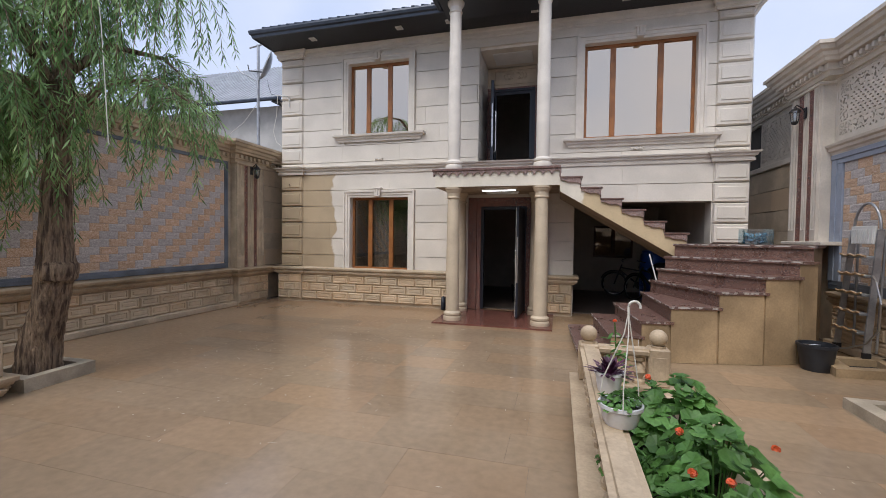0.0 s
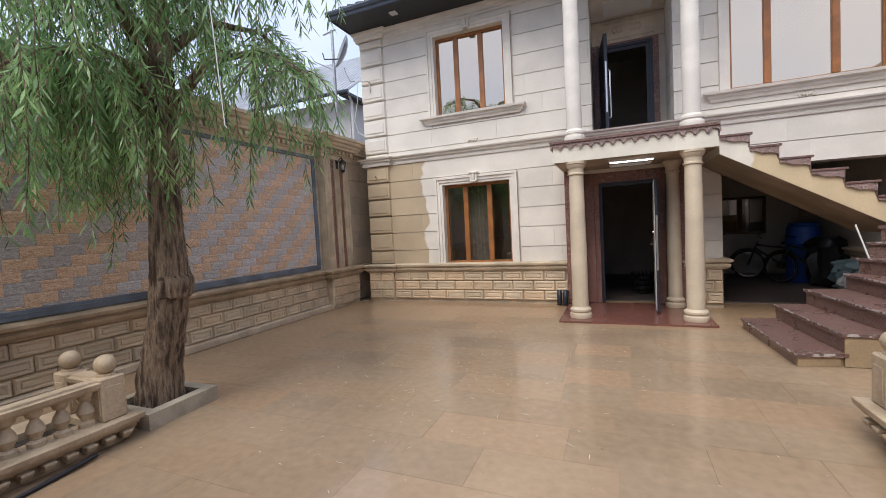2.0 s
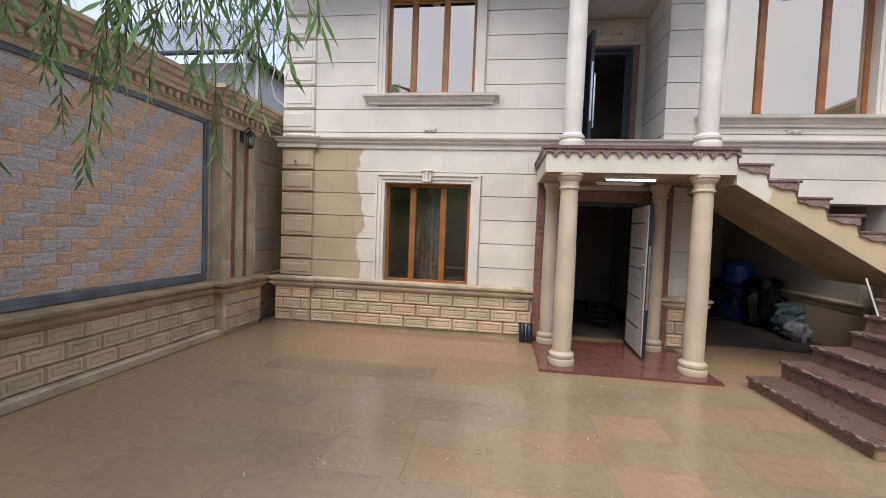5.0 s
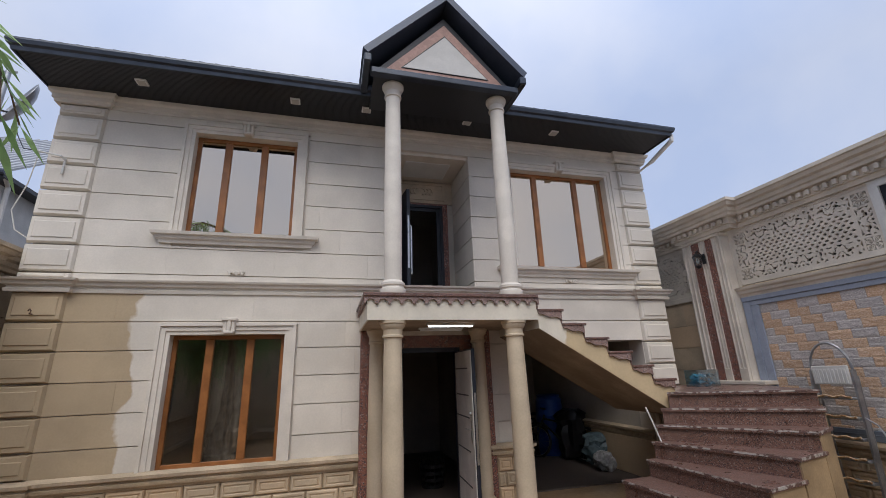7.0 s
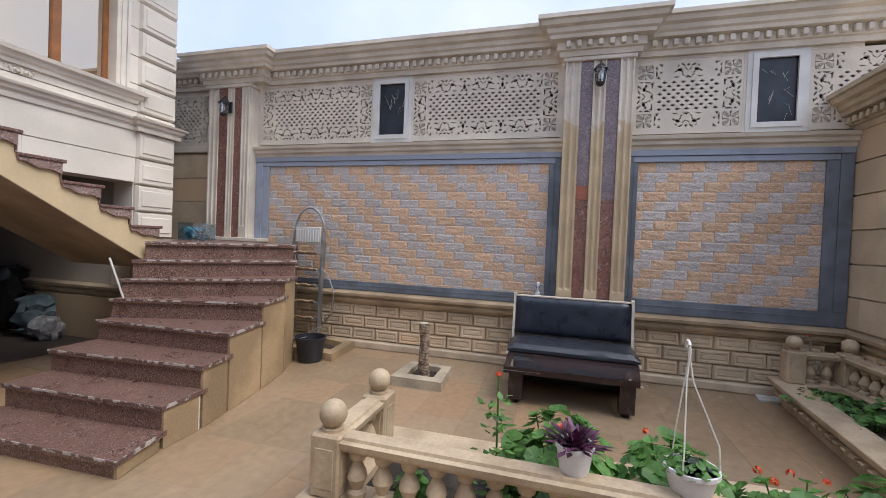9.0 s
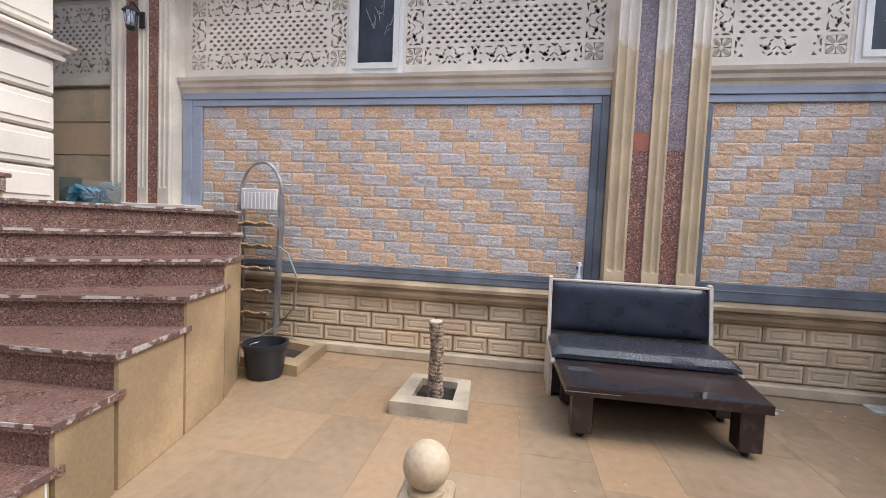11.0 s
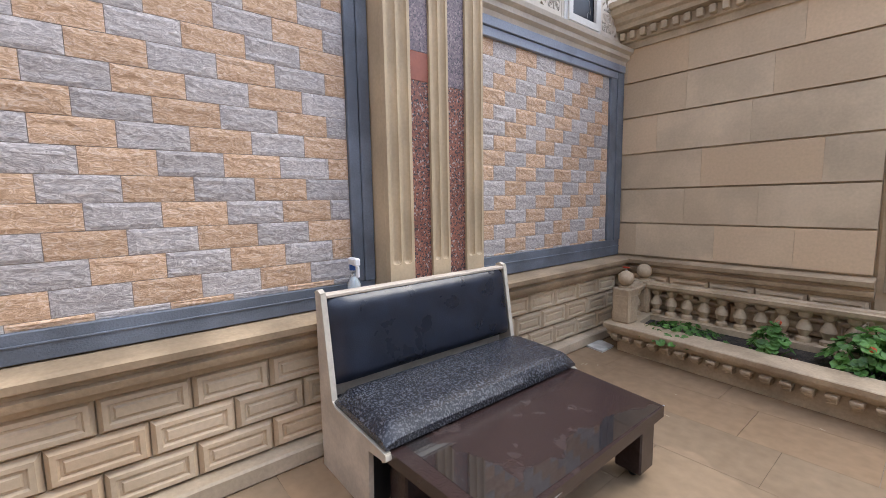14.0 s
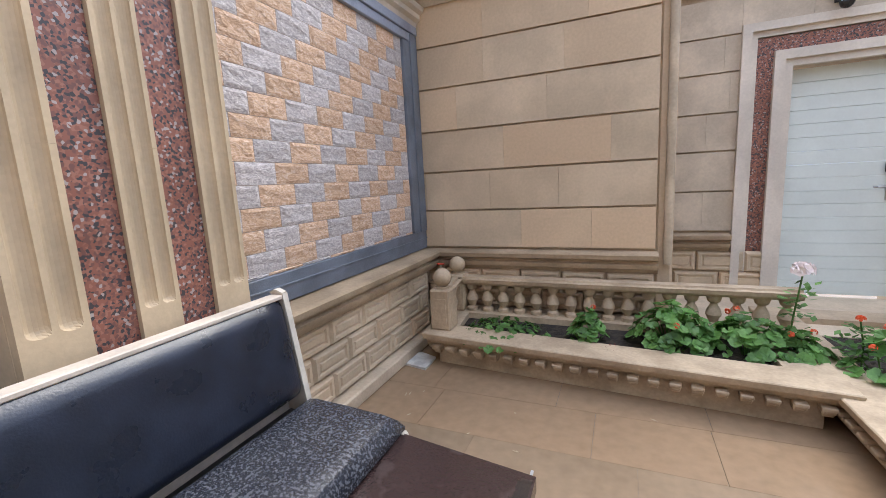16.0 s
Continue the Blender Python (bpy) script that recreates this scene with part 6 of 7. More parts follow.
for k in range(15):
    a = k * 2.4 + 0.3
    h = 2.5 + 0.19 * k
    n = rng.uniform(1.0, 1.75) * (1 - 0.22 * k / 15)
    base = Vector((0.18 - 0.012 * k, 0.06 + 0.01 * k, h))
    d = Vector((math.cos(a), math.sin(a), 0))
    pts = [tuple(base), tuple(base + d * n * 0.35 + Vector((0, 0, n * 0.38))), tuple(base + d * n * 0.75 + Vector((0, 0, n * 0.42))), tuple(base + d * n + Vector((0, 0, n * 0.25)))]
    part("limb", tube(bmesh.new(), pts, 0.03, 7, [0.055, 0.04, 0.022, 0.008]), BARK, tree, "", True)
    limbs.append(pts)
droop = []
for a, h, n in ((3.35, 2.55, 1.15), (3.9, 2.7, 1.2), (4.4, 2.5, 1.05), (2.9, 2.75, 1.0), (5.0, 2.65, 0.9)):
    base = Vector((0.19, 0.08, h))
    d = Vector((math.cos(a), math.sin(a), 0))
    pts = [tuple(base), tuple(base + d * n * 0.4 + Vector((0, 0, n * 0.3))), tuple(base + d * n * 0.75 + Vector((0, 0, n * 0.3))), tuple(base + d * n + Vector((0, 0, n * 0.12)))]
    part("limb", tube(bmesh.new(), pts, 0.03, 7, [0.045, 0.032, 0.02, 0.008]), BARK, tree, "", True)
    droop.append(pts)
V, Fc = [], []
twig = bmesh.new()


def frond(start, away, length):
    """A hanging spray: a drooping stem with paired narrow leaves."""
    p = Vector(start)
    if p.z < 3.5 and p.x > 0.2 and -1.1 < math.atan2(p.y - 0.1, p.x - 0.15) < 0.3:
        length *= 0.5
    d = (away + Vector((0, 0, 0.15))).normalized()
    pts = [tuple(p)]
    steps = max(5, int(length / 0.05))
    for s in range(steps):
        d = (d + Vector((rng.gauss(0, 0.10), rng.gauss(0, 0.10), -0.24))).normalized()
        p = p + d * length / steps
        pts.append(tuple(p))
        for side in (-1, 1):
            out = d.cross(Vector((math.cos(s * 1.3), math.sin(s * 1.3), 0.2))).normalized() * side
            tip = p + (out * rng.uniform(0.5, 0.9) + d * 0.7 + Vector((0, 0, -0.55))).normalized() * rng.uniform(0.09, 0.165)
            blade(V, Fc, p, tip, rng.uniform(0.006, 0.0105), Vector((rng.uniform(-1, 1), rng.uniform(-1, 1), 0.3)))
    tube(twig, pts[::2] if len(pts) > 6 else pts, 0.0035, 3)


for pts in limbs:
    for k in range(38):
        t = rng.random() ** 0.6
        i = min(2, int(t * 3))
        p = Vector(pts[i]).lerp(Vector(pts[i + 1]), t * 3 - i)
        a = rng.uniform(0, 6.28)
        frond(p, Vector((math.cos(a), math.sin(a), rng.uniform(-0.2, 0.6))), rng.uniform(0.5, 1.3) * (1.15 if p.z < 3.7 else 1.0))
for k in range(130):
    a = rng.uniform(0, 6.28)
    frond(Vector((0.08, 0.15, rng.uniform(4.2, 5.3))) + Vector((math.cos(a), math.sin(a), 0)) * rng.uniform(0, 0.3), Vector((math.cos(a), math.sin(a), 1.2)), rng.uniform(0.7, 1.3))
for pts in limbs[:8]:
    for k in range(4):
        p = Vector(pts[1]).lerp(Vector(pts[3]), rng.random())
        a = rng.uniform(0, 6.28)
        frond(p, Vector((math.cos(a), math.sin(a), -0.2)), rng.uniform(1.2, 2.0))
for pts in droop:
    for k in range(28):
        t = 0.25 + 0.75 * rng.random()
        i = min(2, int(t * 3))
        p = Vector(pts[i]).lerp(Vector(pts[i + 1]), t * 3 - i)
        a = rng.uniform(0, 6.28)
        frond(p, Vector((math.cos(a), math.sin(a), 0.1)), rng.uniform(0.6, 1.45))
part("twig_growth", twig, BARK, tree)["kind"] = "stuff"
raw("crown", V, Fc, WILLOW, tree)
stump = thing("cut_stump", "thin cut tree stump with ridged bark", "stump", "", (3.09, 4.62, 0.02))
bm = tube(bmesh.new(), [(0, 0, 0), (-0.02, 0.005, 0.2), (-0.01, 0.0, 0.42), (-0.02, 0.015, 0.63)], 0.05, 20, [0.068, 0.058, 0.054, 0.056])
bmesh.ops.subdivide_edges(bm, edges=[e for e in bm.edges if abs(e.verts[0].co.z - e.verts[1].co.z) > 0.05], cuts=26)
for vert in bm.verts:
    a = math.atan2(vert.co.y, vert.co.x)
    d = Vector((math.cos(a), math.sin(a), 0))
    if vert.co.z < 0.625:
        vert.co += d * (0.0035 * math.sin(vert.co.z * 190 + 1.5 * math.sin(a * 2)) + 0.006 * noise.noise(Vector((math.cos(a) * 4, math.sin(a) * 4, vert.co.z * 34))))
RINGED = surface("ringed_scaly_bark", (0.33, 0.25, 0.19), 0.9, 0.25, 24, 80, 0.8, second=(0.13, 0.085, 0.06), spread=(0.40, 0.56), relief=0.02)
part("trunk", bm, RINGED, stump, "", True)
part("cut_face", lathe(bmesh.new(), [(0.054, 0.627), (0.051, 0.638), (0.01, 0.634)], (-0.02, 0.015, 0), 14), LAMINATE, stump)


# ---- bench and low table ----
def side_profile():
    pts = [(3.96, 0.0), (3.96, 0.97), (3.93, 0.985), (3.89, 0.97), (3.85, 0.70), (3.825, 0.53), (3.81, 0.42), (3.77, 0.395), (3.55, 0.383), (3.36, 0.376), (3.292, 0.372), (3.288, 0.352), (3.32, 0.335), (3.44, 0.325), (3.45, 0.06), (3.46, 0.0)]
    return pts


EDGE_BAND = surface("cream_edge_band", (0.62, 0.57, 0.48), 0.5, 0.08, 8, 60, 0.03)
bench = thing("booth_bench", "two-seat booth bench with wet black leatherette and pale laminate ends", "bench", "", (3.65, 3.0, 0))


def bpart(nm, bm, mat, lab="", smooth=False):
    bmesh.ops.transform(bm, matrix=Matrix.Translation((-3.65, -3.0, 0)), verts=bm.verts)
    return part(nm, bm, mat, bench, lab, smooth)


def slab_xz(pts, y0, y1):
    bm = bmesh.new()
    f0 = [bm.verts.new((x, y0, z)) for x, z in pts]
    f1 = [bm.verts.new((x, y1, z)) for x, z in pts]
    bm.faces.new(f0), bm.faces.new(f1[::-1])
    n = len(pts)
    for i in range(n):
        bm.faces.new((f0[i], f0[(i + 1) % n], f1[(i + 1) % n], f1[i]))
    return bm


for y0, y1 in ((2.30, 2.325), (3.685, 3.71)):
    bpart("end_panel", slab_xz(side_profile(), y0, y1), LAMINATE)
    pr = side_profile()[1:13]
    bm = bmesh.new()
    for (xa, za), (xb, zb) in zip(pr, pr[1:]):
        d = Vector((xb - xa, 0, zb - za)).normalized()
        o = Vector((-d.z, 0, d.x)) * 0.006
        q = [Vector((xa, 0, za)) - o, Vector((xb, 0, zb)) - o, Vector((xb, 0, zb)) + o * 0.2, Vector((xa, 0, za)) + o * 0.2]
        f0 = [bm.verts.new((c.x, y0 - 0.003, c.z)) for c in q]
        f1 = [bm.verts.new((c.x, y1 + 0.003, c.z)) for c in q]
        bm.faces.new(f0), bm.faces.new(f1[::-1])
        for i in range(4):
            bm.faces.new((f0[i], f0[(i + 1) % 4], f1[(i + 1) % 4], f1[i]))
    bpart("edge_band", bm, EDGE_BAND, "pale edging band")


def cushion(x0, x1, y0, y1, tall, nx, ny, fat):
    """A stuffed pad lying flat, rounded at the rim."""
    bm = bmesh.new()
    g = []
    for j in range(ny + 1):
        row = []
        for i in range(nx + 1):
            a, b = i / nx, j / ny
            e = min(a, 1 - a) * (x1 - x0), min(b, 1 - b) * (y1 - y0)
            h = tall * (1 - 0.6 * math.exp(-e[0] / 0.02)) * (1 - 0.6 * math.exp(-e[1] / 0.02)) + fat * noise.noise(Vector((a * 4, b * 7, 3)))
            row.append(bm.verts.new((x0 + (x1 - x0) * a, y0 + (y1 - y0) * b, h)))
        g.append(row)
    for j in range(ny):
        for i in range(nx):
            bm.faces.new((g[j][i], g[j][i + 1], g[j + 1][i + 1], g[j + 1][i]))
    rim = [g[0][i] for i in range(nx + 1)] + [g[j][nx] for j in range(1, ny + 1)] + [g[ny][i] for i in range(nx - 1, -1, -1)] + [g[j][0] for j in range(ny - 1, 0, -1)]
    low = [bm.verts.new((p.co.x, p.co.y, 0)) for p in rim]
    for i in range(len(rim)):
        bm.faces.new((rim[i], rim[(i + 1) % len(rim)], low[(i + 1) % len(rim)], low[i]))
    bm.faces.new(low[::-1])
    return bm


bm = cushion(0, 0.50, 2.305, 3.705, 0.09, 14, 24, 0.004)
bmesh.ops.transform(bm, matrix=pose(3.295, 0, 0.388, 0, -2.5, 0), verts=bm.verts)
WET_SEAT = surface("rain_spotted_leatherette", (0.015, 0.018, 0.027), 0.2, 0.2, 85, 200, 0.7, rough_vary=0.2, second=(0.085, 0.09, 0.105), spread=(0.40, 0.50), relief=0.004)
bpart("seat", bm, WET_SEAT, "rain-spotted black seat pad", True)
bm = cushion(0, 0.46, 2.335, 3.675, 0.07, 14, 24, 0.003)
bmesh.ops.transform(bm, matrix=pose(3.85, 0, 0.49, 0, -81.0, 0), verts=bm.verts)
bpart("backrest", bm, LEATHER, "", True)
bpart("back_board", box(bmesh.new(), 3.925, 3.95, 2.326, 3.684, 0.05, 0.955, 0.003), LAMINATE)
bpart("top_rail", box(bmesh.new(), 3.885, 3.955, 2.326, 3.684, 0.945, 0.965, 0.004), LAMINATE, "pale wooden top rail")
bpart("seat_base", box(bmesh.new(), 3.46, 3.92, 2.326, 3.684, 0.03, 0.39), BLACK)

table = thing("low_table", "low dark brown table with peeling edge and wet top", "table", "", (2.98, 3.0, 0))


def tpart(nm, bm, mat, lab="", smooth=False, par=None):
    bmesh.ops.transform(bm, matrix=Matrix.Translation((-2.98, -3.0, 0)), verts=bm.verts)
    return part(nm, bm, mat, par or table, lab, smooth)


tpart("tabletop", prism(bmesh.new(), [(2.69, 3.66), (2.71, 2.40), (3.42, 2.30), (3.42, 3.69)], 0.318, 0.376), TABLE)
tpart("trim_strip", prism(bmesh.new(), [(2.682, 3.668), (2.732, 2.335), (2.742, 2.335), (2.692, 3.668)], 0.345, 0.349), ALU)
tpart("peeled_edge", prism(bmesh.new(), [(2.711, 2.92), (2.731, 2.37), (2.745, 2.37), (2.72, 2.92)], 0.317, 0.332), LAMINATE, "bare wood where the edge has peeled")
for x, y in ((2.80, 3.54), (2.81, 2.50), (3.33, 3.56), (3.33, 2.42)):
    leg = tpart("leg", box(bmesh.new(), x - 0.07, x + 0.07, y - 0.07, y + 0.07, 0.045, 0.318, 0.008), TABLE)
    tpart("castor", lathe(bmesh.new(), [(0.02, 0.0), (0.026, 0.01), (0.026, 0.035), (0.012, 0.05)], (x, y, 0), 12), BLACK, "", True)

FILM = surface("water_film", (0.022, 0.018, 0.018), 0.03, 0.05, 3, 30, 0.02, rough_vary=0.02, coat=1.0)
film = bmesh.new()


def wet(x, y):
    """Where rain water lies on the table: along its rims, with a wandering edge."""
    q = noise.noise(Vector((x * 4.5, y * 4.5, 2.3))) * 0.11 + noise.noise(Vector((x * 17, y * 17, 5.1))) * 0.03
    return y > 0.43 + q * 1.3 or x < -0.165 + q * 0.8 - 0.10 * max(0.0, -y) or x > 0.355 + q * 0.35


cell = 0.01
for i in range(66):
    x = -0.262 + i * cell
    k = 0
    while k < 118:
        y = -0.575 + k * cell
        if not wet(x, y):
            k += 1
            continue
        m = k
        while m < 118 and wet(x, -0.575 + m * cell):
            m += 1
        film.faces.new([film.verts.new(p) for p in ((x, y, 0.3775), (x + cell, y, 0.3775), (x + cell, -0.575 + m * cell, 0.3775), (x, -0.575 + m * cell, 0.3775))])
        k = m
part("water_film", film, FILM, table, "film of rain water")
spray = thing("spray_bottle", "clear spray bottle with a blue and white trigger", "bottle", "", (4.06, 3.43, 0.815))
spray.scale = (1.3, 1.3, 1.3)
part("bottle", lathe(bmesh.new(), [(0.03, 0), (0.033, 0.02), (0.032, 0.12), (0.014, 0.16), (0.013, 0.19)], segs=16), LANTERN_GLASS, spray, "", True)
part("liquid", lathe(bmesh.new(), [(0.028, 0.003), (0.03, 0.02), (0.029, 0.115), (0.012, 0.15)], segs=16), POT_WHITE, spray, "", True)
bm = box(bmesh.new(), -0.045, 0.03, -0.014, 0.014, 0.2, 0.235, 0.006)
box(bm, -0.05, -0.03, -0.006, 0.006, 0.15, 0.2, 0.003)
part("trigger_head", bm, POT_WHITE, spray)
part("collar", lathe(bmesh.new(), [(0.018, 0.18), (0.018, 0.205)], segs=14), BLUE_PLASTIC, spray, "", True)

# ---- ladder, hose and bucket ----
STRAP = surface("brown_tape", (0.30, 0.17, 0.075), 0.4, 0.25, 30, 90, 0.2, second=(0.52, 0.38, 0.24), spread=(0.42, 0.58))
ladder = thing("step_ladder", "weathered aluminium step ladder folded against the wall", "ladder", "", (3.95, 6.75, 0))


def lpart(nm, bm, mat, lab="", smooth=False):
    bmesh.ops.transform(bm, matrix=Matrix.Translation((-3.95, -6.75, 0)), verts=bm.verts)
    return part(nm, bm, mat, ladder, lab, smooth)


for y in (6.55, 7.03):
    yb = y - 0.02 if y < 6.7 else y + 0.06
    a, b = Vector((3.87, yb, 0.16)), Vector((3.98, y, 1.68))
    bm = bmesh.new()
    d = (b - a).normalized()
    q = [Vector((0.035, -0.012, 0)), Vector((0.035, 0.012, 0)), Vector((-0.035, 0.012, 0)), Vector((-0.035, -0.012, 0))]
    f0, f1 = [bm.verts.new(a + c) for c in q], [bm.verts.new(b + c) for c in q]
    bm.faces.new(f0), bm.faces.new(f1[::-1])
    for i in range(4):
        bm.faces.new((f0[i], f0[(i + 1) % 4], f1[(i + 1) % 4], f1[i]))
    lpart("stile", bm, ALU)
    lpart("stile", tube(bmesh.new(), [(4.00, y + (0.03 if y < 6.7 else -0.03), 0.16), (4.03, y, 1.6)], 0.014, 8), ALU, "", True)
    lpart("foot", box(bmesh.new(), a.x - 0.045, a.x + 0.045, a.y - 0.02, a.y + 0.02, 0.10, 0.17, 0.005), BLACK)
lpart("top_hoop", tube(bmesh.new(), [(3.98, 6.79 + 0.24 * math.cos(a), 1.68 + 0.34 * math.sin(a)) for a in np.linspace(0, math.pi, 15)], 0.016, 8), ALU, "", True)
lpart("platform", box(bmesh.new(), 3.93, 3.965, 6.58, 7.0, 1.50, 1.73, 0.006), FRAME_WHITE, "whitish ribbed platform plate")
bm = bmesh.new()
for k in range(9):
    box(bm, 3.922, 3.93, 6.60 + 0.044 * k, 6.625 + 0.044 * k, 1.51, 1.69, 0.003)
lpart("platform_ribs", bm, FRAME_WHITE)
for k in range(5):
    z = 0.40 + 0.235 * k
    x = 3.87 + 0.11 * (z - 0.16) / 1.52
    lpart("step", box(bmesh.new(), x - 0.10, x + 0.02, 6.56, 7.05, z - 0.015, z + 0.015, 0.005), ALU)
    lpart("strap", tube(bmesh.new(), [(x - 0.105, 6.57 + 0.048 * q, z + 0.02 + 0.012 * math.sin(q * 1.7 + k)) for q in range(11)], 0.014, 6), STRAP, "brown packing tape wound round the step", True)
lpart("hose", tube(bmesh.new(), [(3.9, 6.52, 1.12), (3.86, 6.38, 1.05), (3.84, 6.27, 0.8), (3.85, 6.30, 0.5), (3.82, 6.44, 0.3), (3.7, 6.6, 0.2), (3.55, 6.75, 0.14)], 0.011, 8), STEEL, "flexible steel hose", True)
bucket = thing("bucket", "dark grey plastic bucket with a bail handle", "bucket", "", (3.20, 6.20, 0))
bucket.scale = (1.12, 1.12, 1.12)
part("body", lathe(bmesh.new(), [(0.125, 0), (0.13, 0.01), (0.165, 0.25), (0.175, 0.25), (0.175, 0.28), (0.158, 0.28), (0.12, 0.02), (0.01, 0.02)], segs=28), BUCKET, bucket, "", True)
part("handle", tube(bmesh.new(), [(0.168 * math.cos(a), 0.168 * math.sin(a) * 0.9, 0.265 - 0.03 * math.sin(a)) for a in np.linspace(0.1, 3.04, 12)], 0.005, 6), STEEL, bucket, "", True)
tank = thing("glass_tank", "clear box holding crumpled blue plastic on the landing", "box", "", (3.32, 8.2, 1.468))
bm = bmesh.new()
for a in ((-0.2, 0.2, -0.13, -0.124), (-0.2, 0.2, 0.124, 0.13), (-0.2, -0.194, -0.124, 0.124), (0.194, 0.2, -0.124, 0.124)):
    box(bm, *a, 0, 0.25)
part("panes", bm, LANTERN_GLASS, tank)
v, f = [], []
rg = random.Random(4)
for k in range(60):
    c = Vector((rg.uniform(-0.15, 0.15), rg.uniform(-0.09, 0.09), rg.uniform(0.02, 0.17)))
    round_leaf(v, f, c, Vector((rg.gauss(0, 1), rg.gauss(0, 1), rg.gauss(0, 1))), rg.uniform(0.03, 0.06), rg, 3)
raw("crumpled_plastic", v, f, surface("pale_blue_plastic", (0.10, 0.35, 0.48), 0.3, 0.2, 20, 80, 0, tint=0.3, island=True), tank)


# ---- lanterns ----
def lantern(m, label):
    l = thing("wall_lantern", label, "wall lamp", "wall lanterns")
    l.matrix_basis = m
    part("back_plate", box(bmesh.new(), -0.035, 0.035, -0.02, 0.0, -0.08, 0.10, 0.006), BLACK, l)
    part("arm", tube(bmesh.new(), [(0, -0.01, 0.02), (0, -0.06, 0.10), (0, -0.13, 0.15), (0, -0.15, 0.12)], 0.009, 8), BLACK, l, "", True)
    part("cap", lathe(bmesh.new(), [(0.085, 0.03), (0.08, 0.045), (0.045, 0.085), (0.02, 0.10), (0.012, 0.125)], (0, -0.15, 0), 8), BLACK, l)
    part("glass", lathe(bmesh.new(), [(0.045, -0.13), (0.066, 0.03)], (0, -0.15, 0), 8), LANTERN_GLASS, l)
    part("bulb", lathe(bmesh.new(), [(0.01, 0.02), (0.022, -0.02), (0.026, -0.05), (0.012, -0.08)], (0, -0.15, 0), 12), POT_WHITE, l, "", True)
    part("base", lathe(bmesh.new(), [(0.015, -0.17), (0.04, -0.155), (0.052, -0.13), (0.05, -0.12)], (0, -0.15, 0), 8), BLACK, l)
    bm = bmesh.new()
    for k in range(8):
        a = 2 * math.pi * k / 8
        tube(bm, [(0.047 * math.cos(a), -0.15 + 0.047 * math.sin(a), -0.13), (0.068 * math.cos(a), -0.15 + 0.068 * math.sin(a), 0.03)], 0.004, 4)
    part("bars", bm, BLACK, l)
    return l


lantern(RW.matrix(2.80, 3.70, 0.21), "black wall lantern with clear glass on a pilaster")
lantern(RW.matrix(8.33, 3.58, 0.21), "black wall lantern with clear glass on a pilaster")
lantern(LW.matrix(8.14, 2.95, 0.18), "black wall lantern with clear glass on a pilaster")
lantern(GW.matrix(0.80, 2.82, 0.04), "black wall lantern above the gate")

# ---- doors ----
d2 = thing("door_2", "open entrance door, pale grained inside with dark strips, navy outside", "door", kind="structure")
d2.matrix_basis = pose(-0.50, 8.93, 0.05, 0, 0, -93)
part("leaf", box(bmesh.new(), 0, 0.92, 0.012, 0.055, 0, 2.06, 0.004), BLUE_BLACK, d2)
part("inner_face", box(bmesh.new(), 0.02, 0.90, 0.0, 0.012, 0.02, 2.04, 0.003), DOOR_WHITE, d2, "pale grained inner face")
for z in (0.35, 0.76, 1.17, 1.45, 1.80):
    part("inlay_strip", box(bmesh.new(), 0.05, 0.72, -0.003, 0.001, z, z + 0.018), BLACK, d2)
part("lock_plate", box(bmesh.new(), 0.92, 0.926, 0.02, 0.047, 0.65, 1.5), STEEL, d2)
part("handle_plate", box(bmesh.new(), 0.80, 0.84, -0.012, -0.001, 0.9, 1.16, 0.004), STEEL, d2)
part("door_handle", tube(bmesh.new(), [(0.82, -0.01, 1.05), (0.82, -0.05, 1.05), (0.70, -0.055, 1.05)], 0.010, 8), STEEL, d2, "", True)
part("lock_knob", lathe(bmesh.new(), [(0.022, 0), (0.022, 0.02), (0.012, 0.03)], segs=12), STEEL, d2, "", True).matrix_local = pose(0.82, -0.002, 1.24, 90)
bm = bmesh.new()
FR.box(bm, -1.36, -1.30, 0.03, 2.18, -0.16, -0.06, 0.004), FR.box(bm, -0.50, -0.42, 0.03, 2.18, -0.16, -0.06, 0.004), FR.box(bm, -1.30, -0.50, 2.11, 2.18, -0.16, -0.06, 0.004)
solid("door_frame", bm, BLUE_BLACK, "dark steel door frame in the porch", "door frame", kind="structure")
bm = bmesh.new()
FR.box(bm, -1.62, -1.36, 0.03, 2.36, -0.2, -0.03), FR.box(bm, -0.42, -0.22, 0.03, 2.36, -0.2, -0.03), FR.box(bm, -1.36, -0.42, 2.18, 2.36, -0.2, -0.03)
solid("door_reveal", bm, RED_GRANITE, "red granite lining round the porch door", "door lining", kind="structure")
solid("porch_jamb", FR.box(bmesh.new(), -1.62, -1.44, 0.03, 2.36, -0.029, 0.012, 0.004), RED_GRANITE, "red granite strip beside the porch", "door jamb", "porch jambs", kind="structure")
d3 = thing("door_3", "open upper entrance door, navy with a steel pull", "door", kind="structure")
d3.matrix_basis = pose(-1.28, 9.88, 2.745, 0, 0, -83)
part("leaf", box(bmesh.new(), 0, 0.86, -0.03, 0.03, 0, 2.08, 0.005), BLUE_BLACK, d3)
part("pull_bar", tube(bmesh.new(), [(0.78, 0.03, 0.6), (0.78, 0.07, 0.62), (0.78, 0.07, 1.45), (0.78, 0.03, 1.47)], 0.016, 8), STEEL, d3, "", True)
part("lock_plate", box(bmesh.new(), 0.86, 0.865, -0.014, 0.014, 0.7, 1.6), STEEL, d3)
bm = bmesh.new()
AL.ring(bm, -1.28, -0.40, 2.745, 4.86, [(-0.07, 0.0, -0.02), (0.0, 0.05, 0.03)], "ltr")
